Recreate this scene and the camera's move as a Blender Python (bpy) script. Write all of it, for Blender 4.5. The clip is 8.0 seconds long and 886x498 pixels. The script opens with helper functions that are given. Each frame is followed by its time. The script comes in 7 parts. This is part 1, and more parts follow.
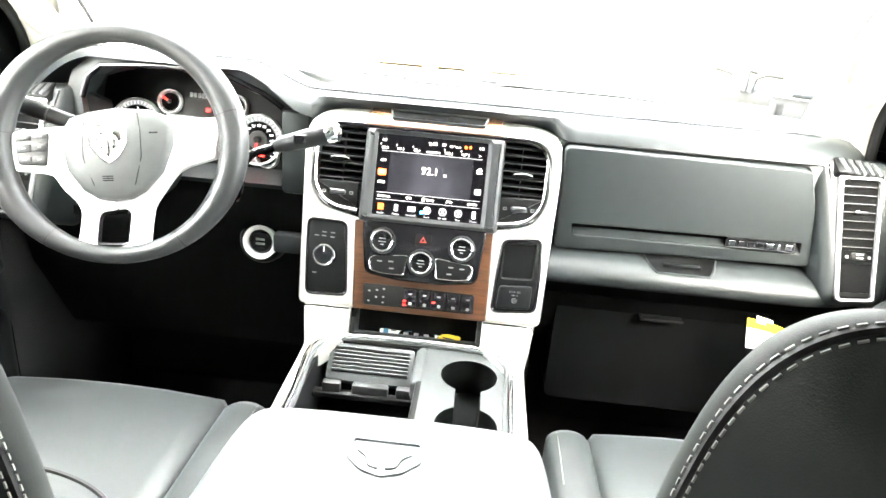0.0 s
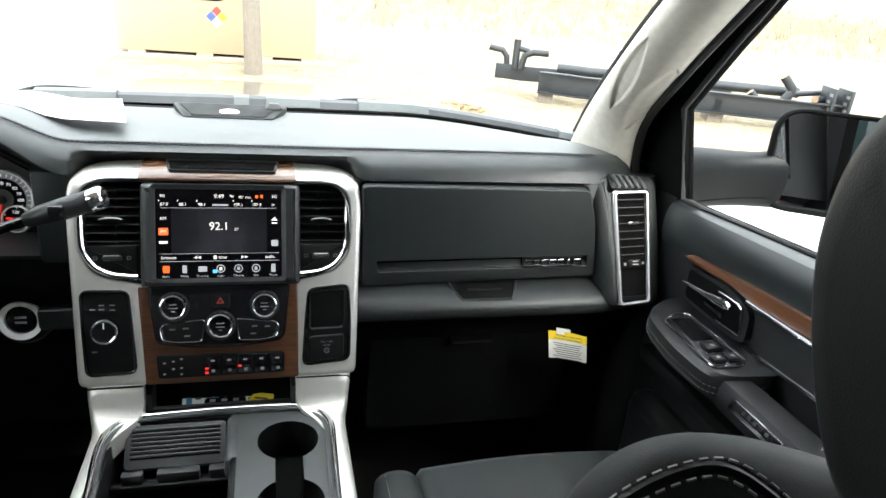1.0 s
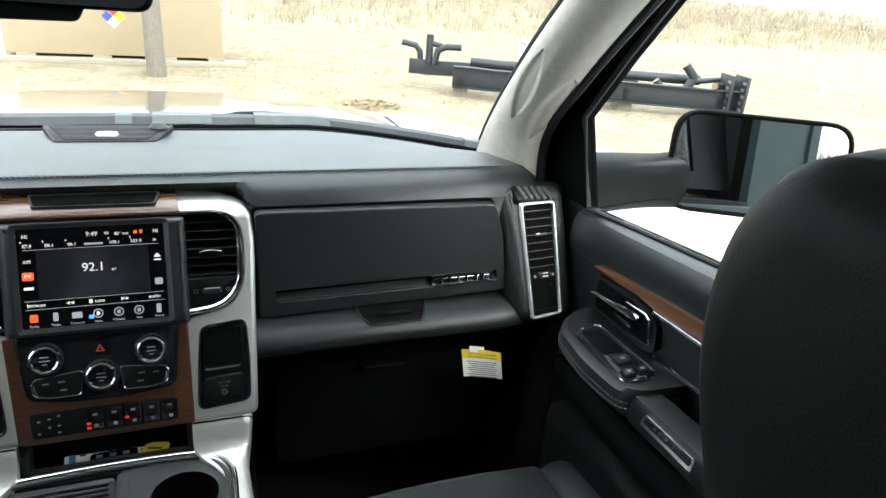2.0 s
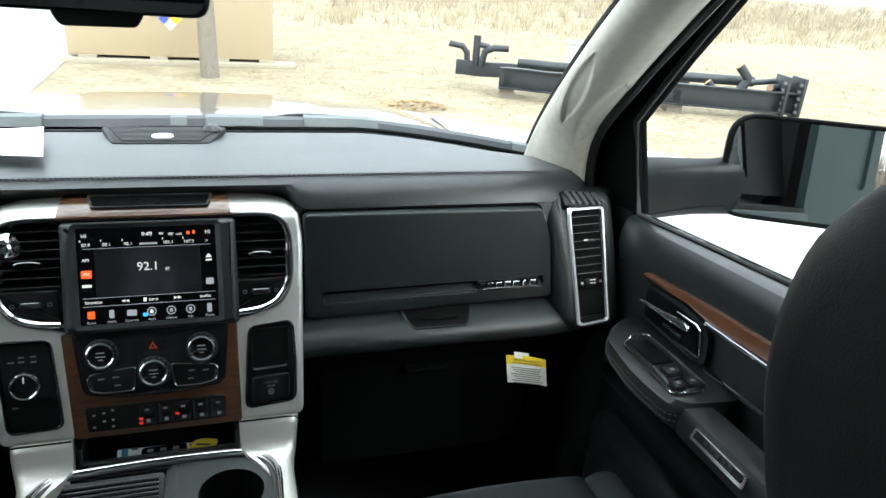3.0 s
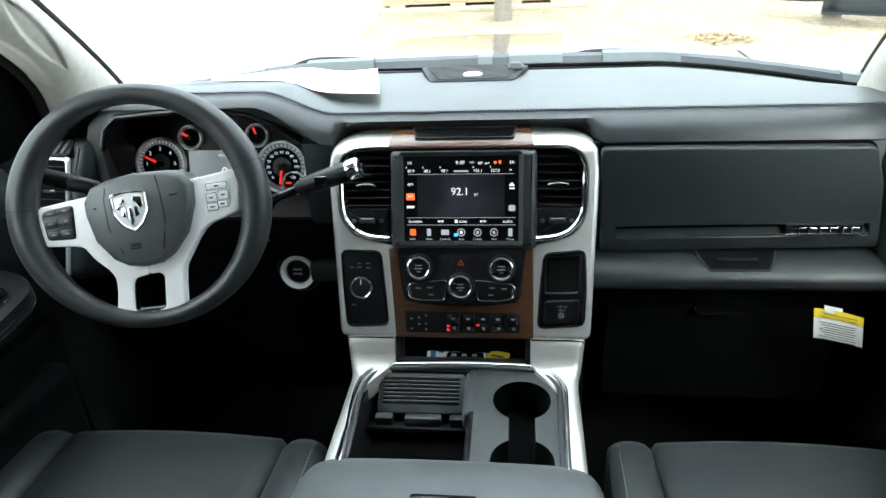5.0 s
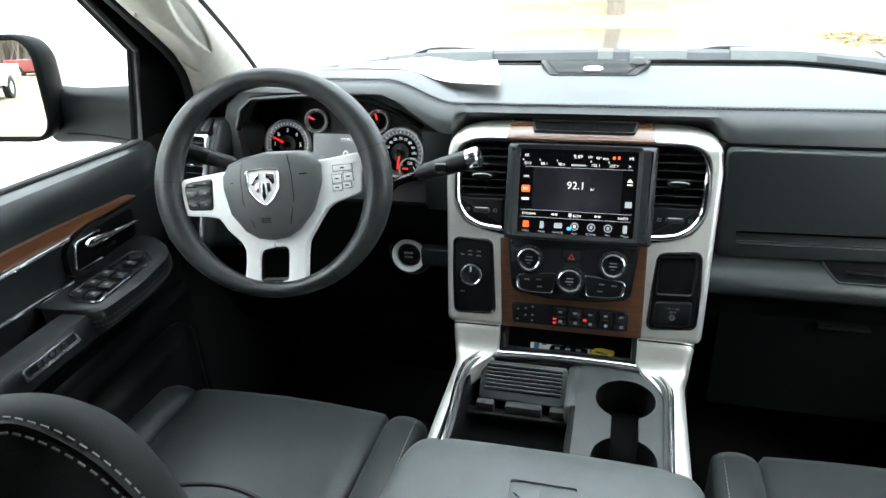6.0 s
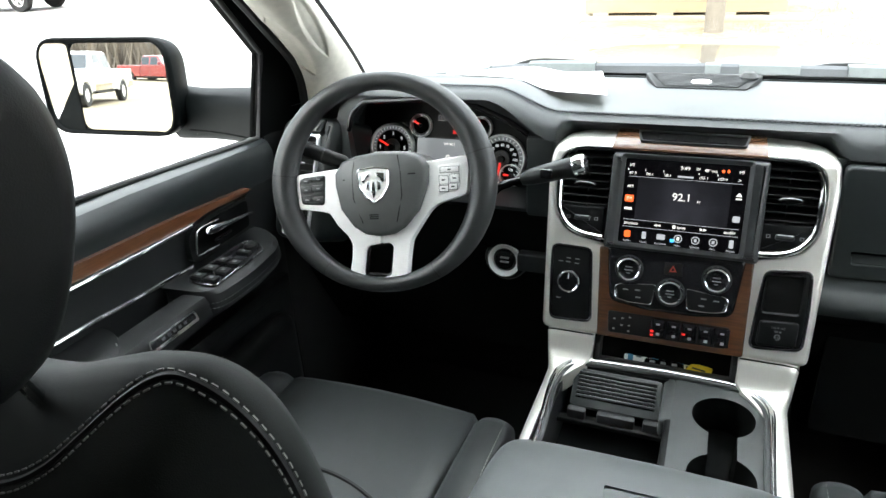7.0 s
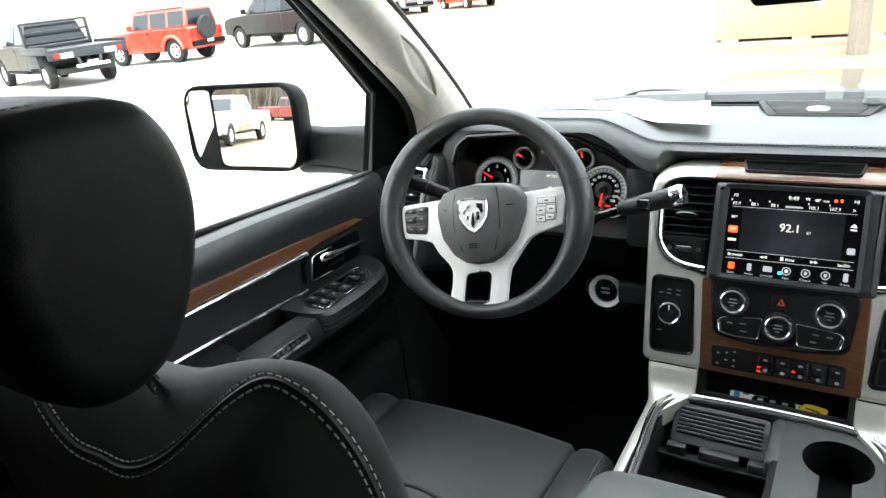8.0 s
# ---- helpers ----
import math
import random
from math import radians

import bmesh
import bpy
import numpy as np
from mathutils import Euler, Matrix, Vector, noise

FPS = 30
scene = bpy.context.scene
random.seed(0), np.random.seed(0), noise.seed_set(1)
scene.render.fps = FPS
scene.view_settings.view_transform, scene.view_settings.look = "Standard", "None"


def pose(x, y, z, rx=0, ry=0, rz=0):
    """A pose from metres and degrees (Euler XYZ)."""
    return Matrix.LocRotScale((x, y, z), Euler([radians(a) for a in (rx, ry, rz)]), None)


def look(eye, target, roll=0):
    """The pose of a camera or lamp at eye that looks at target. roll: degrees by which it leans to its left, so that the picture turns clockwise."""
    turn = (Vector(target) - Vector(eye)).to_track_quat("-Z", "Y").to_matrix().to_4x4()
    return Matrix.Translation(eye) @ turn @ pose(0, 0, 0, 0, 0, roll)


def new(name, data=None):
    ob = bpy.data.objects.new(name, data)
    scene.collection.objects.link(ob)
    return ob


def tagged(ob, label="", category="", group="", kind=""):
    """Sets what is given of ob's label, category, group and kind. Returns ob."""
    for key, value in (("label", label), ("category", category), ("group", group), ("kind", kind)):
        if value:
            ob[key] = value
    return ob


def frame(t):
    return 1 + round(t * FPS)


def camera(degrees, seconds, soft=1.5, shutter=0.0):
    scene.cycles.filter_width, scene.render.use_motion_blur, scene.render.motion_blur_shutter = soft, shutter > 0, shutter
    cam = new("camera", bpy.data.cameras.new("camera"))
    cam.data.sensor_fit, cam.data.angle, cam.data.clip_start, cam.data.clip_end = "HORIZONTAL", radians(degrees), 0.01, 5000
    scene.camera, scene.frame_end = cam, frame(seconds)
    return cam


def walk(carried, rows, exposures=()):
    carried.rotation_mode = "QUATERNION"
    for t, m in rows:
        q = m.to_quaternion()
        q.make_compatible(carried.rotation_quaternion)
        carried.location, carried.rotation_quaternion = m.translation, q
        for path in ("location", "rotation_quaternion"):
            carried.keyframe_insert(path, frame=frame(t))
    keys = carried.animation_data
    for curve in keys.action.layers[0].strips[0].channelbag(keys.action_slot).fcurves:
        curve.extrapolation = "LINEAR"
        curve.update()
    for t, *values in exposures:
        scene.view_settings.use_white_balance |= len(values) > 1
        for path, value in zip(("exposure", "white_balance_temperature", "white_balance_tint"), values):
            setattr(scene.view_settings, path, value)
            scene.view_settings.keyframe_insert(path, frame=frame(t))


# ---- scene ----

# ---- camera ----
cam = camera(66.83, 8.0, soft=1.5, shutter=0.0)
ROWS = [
    (0.0, pose(0.075, -1.014, 1.738, 68.35, -4.63, 4.28)),
    (0.3, pose(0.045, -0.997, 1.762, 68.09, -4.73, -2.46)),
    (0.5, pose(0.063, -0.967, 1.784, 68.81, -5.63, -7.13)),
    (0.7, pose(0.067, -0.954, 1.809, 67.28, -5.88, -11.42)),
    (1.0, pose(0.072, -0.946, 1.817, 68.18, -4.87, -13.58)),
    (1.5, pose(0.100, -0.923, 1.834, 68.17, -4.28, -18.06)),
    (1.7, pose(0.118, -0.906, 1.843, 68.24, -4.44, -20.74)),
    (2.8, pose(0.118, -0.894, 1.841, 68.23, -3.58, -18.69)),
    (3.0, pose(0.116, -0.892, 1.846, 68.06, -3.87, -16.84)),
    (3.5, pose(0.093, -0.900, 1.836, 66.34, -3.75, -10.21)),
    (4.0, pose(0.088, -0.916, 1.842, 64.48, 0.64, -0.70)),
    (4.2, pose(0.087, -0.920, 1.841, 64.93, 1.75, 1.33)),
    (5.3, pose(0.087, -0.926, 1.843, 62.45, 3.11, 8.07)),
    (5.5, pose(0.077, -0.934, 1.840, 62.54, 3.54, 10.17)),
    (6.0, pose(0.061, -0.944, 1.847, 62.78, 2.92, 14.50)),
    (6.5, pose(0.049, -0.962, 1.845, 63.35, 3.02, 18.34)),
    (7.0, pose(0.034, -0.980, 1.843, 64.29, 2.97, 21.75)),
    (7.5, pose(0.040, -1.001, 1.848, 65.62, 5.19, 27.18)),
    (8.0, pose(0.079, -0.997, 1.849, 67.86, 6.37, 31.33)),
]
EXPOSURES = [(0.0, 4.85, 6900, 8), (0.3, 4.15, 6800, 8), (0.5, 3.15, 6600, 7), (0.7, 2.6, 6600, 8), (1.0, 2.1, 6500, 7), (1.7, 1.70, 6300, 4), (2.8, 1.55, 6200, 3), (4.0, 1.72, 6000, 1), (5.3, 2.0, 6050, 1), (6.5, 2.25, 6350, 5), (8.0, 2.2, 6500, 6)]
walk(cam, ROWS, EXPOSURES)

# ---- light ----
world = bpy.data.worlds.new("world")
scene.world = world
world.use_nodes = True
wn = world.node_tree
sky = wn.nodes.new("ShaderNodeTexSky")
sky.sky_type, sky.sun_disc = "NISHITA", False
sky.sun_elevation, sky.sun_rotation = radians(38), radians(200)
sky.dust_density, sky.air_density, sky.ozone_density = 4.0, 1.0, 1.0
geo, sep, ramp = wn.nodes.new("ShaderNodeTexCoord"), wn.nodes.new("ShaderNodeSeparateXYZ"), wn.nodes.new("ShaderNodeMapRange")
# overcast: a white veil, brighter towards the zenith, over the sky
ramp.inputs["From Min"].default_value, ramp.inputs["From Max"].default_value = 0.0, 1.0
ramp.inputs["To Min"].default_value, ramp.inputs["To Max"].default_value = 6.0, 18.0
veil, blend = wn.nodes.new("ShaderNodeVectorMath"), wn.nodes.new("ShaderNodeMix")
veil.operation = "SCALE"
veil.inputs[0].default_value = (0.96, 0.99, 1.04)
blend.data_type = "RGBA"
blend.inputs["Factor"].default_value = 0.85
wn.links.new(geo.outputs["Generated"], sep.inputs[0])
wn.links.new(sep.outputs["Z"], ramp.inputs["Value"])
wn.links.new(ramp.outputs[0], veil.inputs["Scale"])
wn.links.new(sky.outputs[0], blend.inputs["A"])
wn.links.new(veil.outputs[0], blend.inputs["B"])
wn.links.new(blend.outputs["Result"], wn.nodes["Background"].inputs[0])
wn.nodes["Background"].inputs[1].default_value = 0.12
sun = new("sun", bpy.data.lights.new("sun", "SUN"))
sun.data.energy, sun.data.angle, sun.data.color = 0.8, radians(30), (1.0, 0.96, 0.9)
sun.matrix_basis = look((0, 0, 0), (-0.25, 0.72, -0.62))

# ---- materials ----


def mat(name, color, rough=0.5, metal=0.0, vary=0.12, scale=60.0, bump=0.0, bscale=900.0, emit=None, power=1.0, coat=0.0, spec=0.5):
    m = bpy.data.materials.new(name)
    m.use_nodes = True
    nt = m.node_tree
    b = nt.nodes["Principled BSDF"]
    b.inputs["Roughness"].default_value, b.inputs["Metallic"].default_value = rough, metal
    b.inputs["Coat Weight"].default_value, b.inputs["Specular IOR Level"].default_value = coat, spec
    b.inputs["Base Color"].default_value = (*color, 1)
    if emit:
        b.inputs["Emission Color"].default_value = (*emit, 1)
        b.inputs["Emission Strength"].default_value = power
    tc = nt.nodes.new("ShaderNodeTexCoord")
    if vary:
        big, fine = nt.nodes.new("ShaderNodeTexNoise"), nt.nodes.new("ShaderNodeTexNoise")
        big.inputs["Scale"].default_value, fine.inputs["Scale"].default_value = scale * 0.1, scale
        big.inputs["Detail"].default_value, fine.inputs["Detail"].default_value = 4, 3
        add = nt.nodes.new("ShaderNodeMath")
        add.operation = "ADD"
        rng = nt.nodes.new("ShaderNodeMapRange")
        rng.inputs["From Min"].default_value, rng.inputs["From Max"].default_value = 0.6, 1.4
        rng.inputs["To Min"].default_value, rng.inputs["To Max"].default_value = 1 - vary, 1 + vary
        mul = nt.nodes.new("ShaderNodeVectorMath")
        mul.operation = "SCALE"
        mul.inputs[0].default_value = color
        for n in (big, fine):
            nt.links.new(tc.outputs["Object"], n.inputs["Vector"])
        nt.links.new(big.outputs[0], add.inputs[0])
        nt.links.new(fine.outputs[0], add.inputs[1])
        nt.links.new(add.outputs[0], rng.inputs["Value"])
        nt.links.new(rng.outputs[0], mul.inputs["Scale"])
        nt.links.new(mul.outputs[0], b.inputs["Base Color"])
        rr = nt.nodes.new("ShaderNodeMapRange")
        rr.inputs["To Min"].default_value, rr.inputs["To Max"].default_value = max(0, rough - 0.08), min(1, rough + 0.08)
        nt.links.new(big.outputs[0], rr.inputs["Value"])
        nt.links.new(rr.outputs[0], b.inputs["Roughness"])
    if bump:
        v = nt.nodes.new("ShaderNodeTexVoronoi")
        v.inputs["Scale"].default_value = bscale
        bp = nt.nodes.new("ShaderNodeBump")
        bp.inputs["Strength"].default_value, bp.inputs["Distance"].default_value = bump, 0.0006
        nt.links.new(tc.outputs["Object"], v.inputs["Vector"])
        nt.links.new(v.outputs["Distance"], bp.inputs["Height"])
        nt.links.new(bp.outputs[0], b.inputs["Normal"])
    return m


def wood_mat(name, dark, light, stretch=(9, 90, 90), rough=0.25, coat=0.9):
    m = bpy.data.materials.new(name)
    m.use_nodes = True
    nt = m.node_tree
    b = nt.nodes["Principled BSDF"]
    tc, mp = nt.nodes.new("ShaderNodeTexCoord"), nt.nodes.new("ShaderNodeMapping")
    mp.inputs["Scale"].default_value = stretch
    n = nt.nodes.new("ShaderNodeTexNoise")
    n.inputs["Scale"].default_value, n.inputs["Detail"].default_value, n.inputs["Distortion"].default_value = 3.0, 6, 1.2
    r = nt.nodes.new("ShaderNodeValToRGB")
    r.color_ramp.elements[0].position, r.color_ramp.elements[1].position = 0.35, 0.68
    r.color_ramp.elements[0].color, r.color_ramp.elements[1].color = (*dark, 1), (*light, 1)
    nt.links.new(tc.outputs["Object"], mp.inputs[0])
    nt.links.new(mp.outputs[0], n.inputs["Vector"])
    nt.links.new(n.outputs[0], r.inputs[0])
    nt.links.new(r.outputs[0], b.inputs["Base Color"])
    b.inputs["Roughness"].default_value, b.inputs["Coat Weight"].default_value = rough, coat
    b.inputs["Coat Roughness"].default_value = 0.18
    return m


def brushed_mat(name, color, rough, stretch=(6, 900, 900)):
    m = mat(name, color, rough, 0.88, vary=0.0)
    nt = m.node_tree
    b = nt.nodes["Principled BSDF"]
    tc, mp, n, rr = (nt.nodes.new(k) for k in ("ShaderNodeTexCoord", "ShaderNodeMapping", "ShaderNodeTexNoise", "ShaderNodeMapRange"))
    mp.inputs["Scale"].default_value = stretch
    n.inputs["Scale"].default_value, n.inputs["Detail"].default_value = 1.0, 3
    rr.inputs["To Min"].default_value, rr.inputs["To Max"].default_value = rough - 0.1, rough + 0.12
    nt.links.new(tc.outputs["Object"], mp.inputs[0])
    nt.links.new(mp.outputs[0], n.inputs["Vector"])
    nt.links.new(n.outputs[0], rr.inputs["Value"])
    nt.links.new(rr.outputs[0], b.inputs["Roughness"])
    return m


def glass_mat(name, tint=(0.96, 0.98, 0.97)):
    m = bpy.data.materials.new(name)
    m.use_nodes = True
    b = m.node_tree.nodes["Principled BSDF"]
    b.inputs["Base Color"].default_value = (*tint, 1)
    b.inputs["Transmission Weight"].default_value, b.inputs["Roughness"].default_value, b.inputs["IOR"].default_value = 1.0, 0.0, 1.05
    return m


M_DOORTOP = mat("door_upper_pad", (0.0085, 0.0112, 0.0116), 0.34, vary=0.05, bump=0.08, bscale=900, spec=0.6)
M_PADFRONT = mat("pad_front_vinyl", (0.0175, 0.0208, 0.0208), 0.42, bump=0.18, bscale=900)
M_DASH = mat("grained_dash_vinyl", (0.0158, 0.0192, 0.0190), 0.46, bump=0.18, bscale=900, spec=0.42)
# top of the dash made paler: windscreen light put into the color
M_DASHTOP = mat("dash_top_lit", (0.052, 0.0575, 0.058), 0.42, bump=0.2, bscale=800)
M_LEATHER = mat("black_leather", (0.0075, 0.0082, 0.0084), 0.40, bump=0.15, bscale=900, scale=30, spec=0.42)
M_LEATHER2 = mat("console_lid_leather", (0.098, 0.105, 0.105), 0.42, bump=0.15, bscale=900, scale=30)
M_BLACK = mat("black_plastic", (0.0045, 0.0048, 0.0049), 0.42, scale=40, spec=0.20)
M_GLOSS = mat("gloss_black_plastic", (0.008, 0.008, 0.009), 0.12, vary=0.05)
M_GREY = mat("grey_plastic", (0.022, 0.0235, 0.024), 0.45, scale=40, bump=0.3)
M_DECK = mat("mid_grey_console_plastic", (0.049, 0.0525, 0.0520), 0.40, scale=40, bump=0.2)
# one seat leather in three tones: shade of backrest and headrest painted in
M_SEATSHADED = mat("seat_leather_shaded", (0.0235, 0.0255, 0.0242), 0.58, bump=0.14, bscale=900, scale=25, spec=0.12)
M_SEATDEEPSHADE = mat("seat_leather_deep_shade", (0.0052, 0.0060, 0.0059), 0.50, bump=0.14, bscale=900, scale=25, spec=0.20)
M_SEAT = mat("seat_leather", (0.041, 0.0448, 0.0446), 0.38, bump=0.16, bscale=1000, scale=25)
M_CARPET = mat("black_carpet", (0.0038, 0.0038, 0.0038), 0.95, bump=1.0, bscale=500, vary=0.3)
M_SILVER = brushed_mat("satin_silver_trim", (0.80, 0.78, 0.725), 0.45)
M_CHROME = mat("chrome", (0.82, 0.83, 0.84), 0.08, 1.0, vary=0.0)
M_POLISHED = mat("polished_chrome_trim", (0.86, 0.87, 0.88), 0.24, 0.7, vary=0.0)
M_SATIN = mat("satin_aluminium", (0.93, 0.92, 0.90), 0.40, 0.0, vary=0.04)
M_WOOD = wood_mat("walnut_trim", (0.042, 0.0155, 0.0055), (0.078, 0.030, 0.0110), (5, 70, 70), 0.28)
# paler copy of the walnut, sky sheen on the top band painted in
M_WOODLIT = wood_mat("walnut_trim_sky_lit", (0.075, 0.034, 0.018), (0.165, 0.082, 0.043), (5, 60, 60), 0.22)
M_HOUSING = mat("satin_black_housing", (0.020, 0.0218, 0.0220), 0.36, bump=0.1, scale=40)
M_WOODDOOR = wood_mat("walnut_door_strip", (0.085, 0.033, 0.014), (0.118, 0.047, 0.020), (90, 3.0, 90), 0.3)
M_THREAD = mat("dark_grey_thread", (0.16, 0.165, 0.165), 0.8, vary=0)
M_TICK = mat("backlit_dial_print", (0.6, 0.6, 0.6), 0.5, vary=0, emit=(0.9, 0.92, 0.95), power=0.22)
M_BODYSIDE = mat("dark_satin_body_side", (0.017, 0.027, 0.0272), 0.62, spec=0.05)
M_MIRRORSHELL = mat("dark_grey_mirror_plastic", (0.0021, 0.0029, 0.0030), 0.50, vary=0.15, spec=0.07)
M_BLADE = mat("grey_wiper_rubber", (0.05, 0.055, 0.06), 0.55)
M_DARKTHREAD = mat("charcoal_thread", (0.09, 0.09, 0.085), 0.8, vary=0)
M_STITCH = mat("grey_thread", (0.30, 0.30, 0.28), 0.8, vary=0.1)
# roof lining is out of view; darkened to cut bounced light in the cab
M_HEADLINER = mat("darkened_headliner_cloth", (0.30, 0.288, 0.26), 0.85, bump=0.5, bscale=1200, scale=80)
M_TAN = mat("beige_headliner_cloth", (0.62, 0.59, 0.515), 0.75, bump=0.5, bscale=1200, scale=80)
M_SEAL = mat("black_rubber", (0.012, 0.012, 0.012), 0.6)
M_GLASS = glass_mat("clear_glass")
M_MIRROR = mat("mirror_silvering", (0.90, 0.92, 0.92), 0.01, 1.0, vary=0.0)
M_PAPER = mat("white_paper", (0.82, 0.82, 0.80), 0.7, vary=0.03)
M_WHITE = mat("white_print", (0.75, 0.75, 0.74), 0.6, vary=0.0)
M_YELLOW = mat("yellow_card", (0.80, 0.58, 0.03), 0.6, vary=0.05)
M_INK = mat("dark_print", (0.04, 0.04, 0.05), 0.6, vary=0.0)
M_SCREEN = mat("screen_glass", (0.003, 0.003, 0.0035), 0.14, vary=0.0, emit=(0.08, 0.08, 0.10), power=0.004, spec=0.10)
M_LIT = mat("lit_white", (0.1, 0.1, 0.1), 0.4, vary=0, emit=(1.0, 0.96, 0.90), power=0.34)
M_LITDIM = mat("lit_grey", (0.1, 0.1, 0.1), 0.4, vary=0, emit=(0.55, 0.56, 0.60), power=0.22)
M_ORANGE = mat("lit_orange", (0.1, 0.02, 0.01), 0.4, vary=0, emit=(1.0, 0.13, 0.02), power=0.38)
M_RED = mat("lit_red", (0.2, 0.01, 0.01), 0.4, vary=0, emit=(1.0, 0.03, 0.02), power=0.24)
M_BLUE = mat("lit_blue", (0.02, 0.05, 0.1), 0.4, vary=0, emit=(0.05, 0.35, 0.8), power=0.6)
M_LABEL = mat("grey_legend_print", (0.21, 0.21, 0.21), 0.6, vary=0)
M_TINT = mat("tinted_glass", (0.02, 0.025, 0.03), 0.05, vary=0)
# plain black parts, and surfaces whose shade is put into the color
M_SHELL = mat("black_plastic_and_shade", (0.0026, 0.0029, 0.0029), 0.7, spec=0.06)
# near black that stands for the shade inside openings
M_POCKET = mat("recess_shade_black", (0.003, 0.003, 0.003), 0.9, vary=0, spec=0.1)
# unseen rear panes, near opaque to keep light off the seat backs
M_PRIVACY = glass_mat("privacy_glass", (0.008, 0.0085, 0.0085))
M_PAINT = mat("dark_grey_car_paint", (0.035, 0.033, 0.030), 0.18, 0.4, coat=1.0, vary=0.25, scale=40)
wv, wb_ = M_PAINT.node_tree.nodes.new("ShaderNodeTexNoise"), M_PAINT.node_tree.nodes.new("ShaderNodeBump")
wv.inputs["Scale"].default_value, wv.inputs["Detail"].default_value = 9.0, 5
wb_.inputs["Strength"].default_value, wb_.inputs["Distance"].default_value = 0.25, 0.01
M_PAINT.node_tree.links.new(wv.outputs[0], wb_.inputs["Height"])
M_PAINT.node_tree.links.new(wb_.outputs[0], M_PAINT.node_tree.nodes["Principled BSDF"].inputs["Normal"])
M_PAINT.node_tree.links.new(wb_.outputs[0], M_PAINT.node_tree.nodes["Principled BSDF"].inputs["Coat Normal"])

from mathutils.bvhtree import BVHTree

# ---- building tools ----


def thing(name, label, category, at=(0, 0, 0), group="", kind=""):
    ob = new(name)
    ob.empty_display_size = 0.05
    ob.matrix_basis = Matrix.Translation(at)
    return tagged(ob, label, category, group, kind)


def link_mesh(name, bm, material, smooth=True, angle=35):
    bmesh.ops.recalc_face_normals(bm, faces=bm.faces)
    for f in bm.faces:
        f.smooth = smooth
    if smooth:
        for e in bm.edges:
            if len(e.link_faces) == 2 and e.calc_face_angle(0) > radians(angle):
                e.smooth = False
    me = bpy.data.meshes.new(name)
    bm.to_mesh(me)
    bm.free()
    me.materials.append(material)
    return new(name, me)


def part(name, bm, material, parent, label="", smooth=True, angle=35):
    ob = link_mesh(name, bm, material, smooth, angle)
    ob.parent = parent
    if parent.type == "EMPTY":
        ob.matrix_parent_inverse = parent.matrix_basis.inverted()
    return tagged(ob, label)


def solid(name, bm, material, label, category, group="", kind="", smooth=True):
    return tagged(link_mesh(name, bm, material, smooth), label, category, group, kind)


def soften(ob, levels=2):
    s = ob.modifiers.new("soft", "SUBSURF")
    s.levels = s.render_levels = levels
    return ob


def frame_axes(origin, xa, ya):
    xa, ya = Vector(xa).normalized(), Vector(ya).normalized()
    za = xa.cross(ya).normalized()
    ya = za.cross(xa)
    m = Matrix((xa, ya, za)).transposed().to_4x4()
    return Matrix.Translation(origin) @ m


I4 = Matrix.Identity(4)


def box(bm, c, s, m=I4, bevel=0.0, seg=2):
    vs = bmesh.ops.create_cube(bm, size=1.0, matrix=m @ Matrix.Translation(c) @ Matrix.Diagonal((*s, 1)))["verts"]
    if bevel:
        es = list({e for v in vs for e in v.link_edges})
        bmesh.ops.bevel(bm, geom=es, offset=bevel, segments=seg, profile=0.5, affect="EDGES")
    return bm


def nbox(c, s, m=I4, bevel=0.0, seg=2):
    return box(bmesh.new(), c, s, m, bevel, seg)


def rounded(pts, r, n=4):
    """The outline with its corners rounded."""
    out = []
    k = len(pts)
    for i in range(k):
        a, b, c = Vector(pts[i - 1]), Vector(pts[i]), Vector(pts[(i + 1) % k])
        u, v = (a - b), (c - b)
        d = min(r, u.length * 0.45, v.length * 0.45)
        p, q = b + u.normalized() * d, b + v.normalized() * d
        for j in range(n + 1):
            t = j / n
            out.append(tuple((1 - t) ** 2 * p + 2 * t * (1 - t) * b + t * t * q))
    return out


def rect(x0, y0, x1, y1):
    return [(x0, y0), (x1, y0), (x1, y1), (x0, y1)]


def plate(bm, pts, z0, z1, m=I4, edge=0.0):
    """A prism over an outline in the plane of m, from z0 to z1, its front edge chamfered."""
    cx, cy = sum(p[0] for p in pts) / len(pts), sum(p[1] for p in pts) / len(pts)
    rings = [(0, z0), (0, z1)] if not edge else [(0, z0), (0, z1 - edge), (edge * 0.35, z1 - edge * 0.3), (edge, z1)]
    loops = []
    for inset, z in rings:
        lp = []
        for x, y in pts:
            d = Vector((cx - x, cy - y))
            if d.length > 1e-9:
                d = d.normalized() * inset
            lp.append(bm.verts.new(m @ Vector((x + d.x, y + d.y, z))))
        loops.append(lp)
    n = len(pts)
    for a, b in zip(loops, loops[1:]):
        for i in range(n):
            bm.faces.new((a[i], a[(i + 1) % n], b[(i + 1) % n], b[i]))
    bm.faces.new(loops[-1])
    bm.faces.new(loops[0][::-1])
    return bm


def normals_of(pts):
    """Inward unit normals of a closed outline."""
    n = len(pts)
    area = sum(pts[i - 1][0] * pts[i][1] - pts[i][0] * pts[i - 1][1] for i in range(n))
    out = []
    for i in range(n):
        t = Vector((pts[(i + 1) % n][0] - pts[i - 1][0], pts[(i + 1) % n][1] - pts[i - 1][1]))
        t = t.normalized() if t.length > 1e-9 else Vector((1, 0))
        out.append(Vector((-t.y, t.x)) * (1 if area > 0 else -1))
    return out


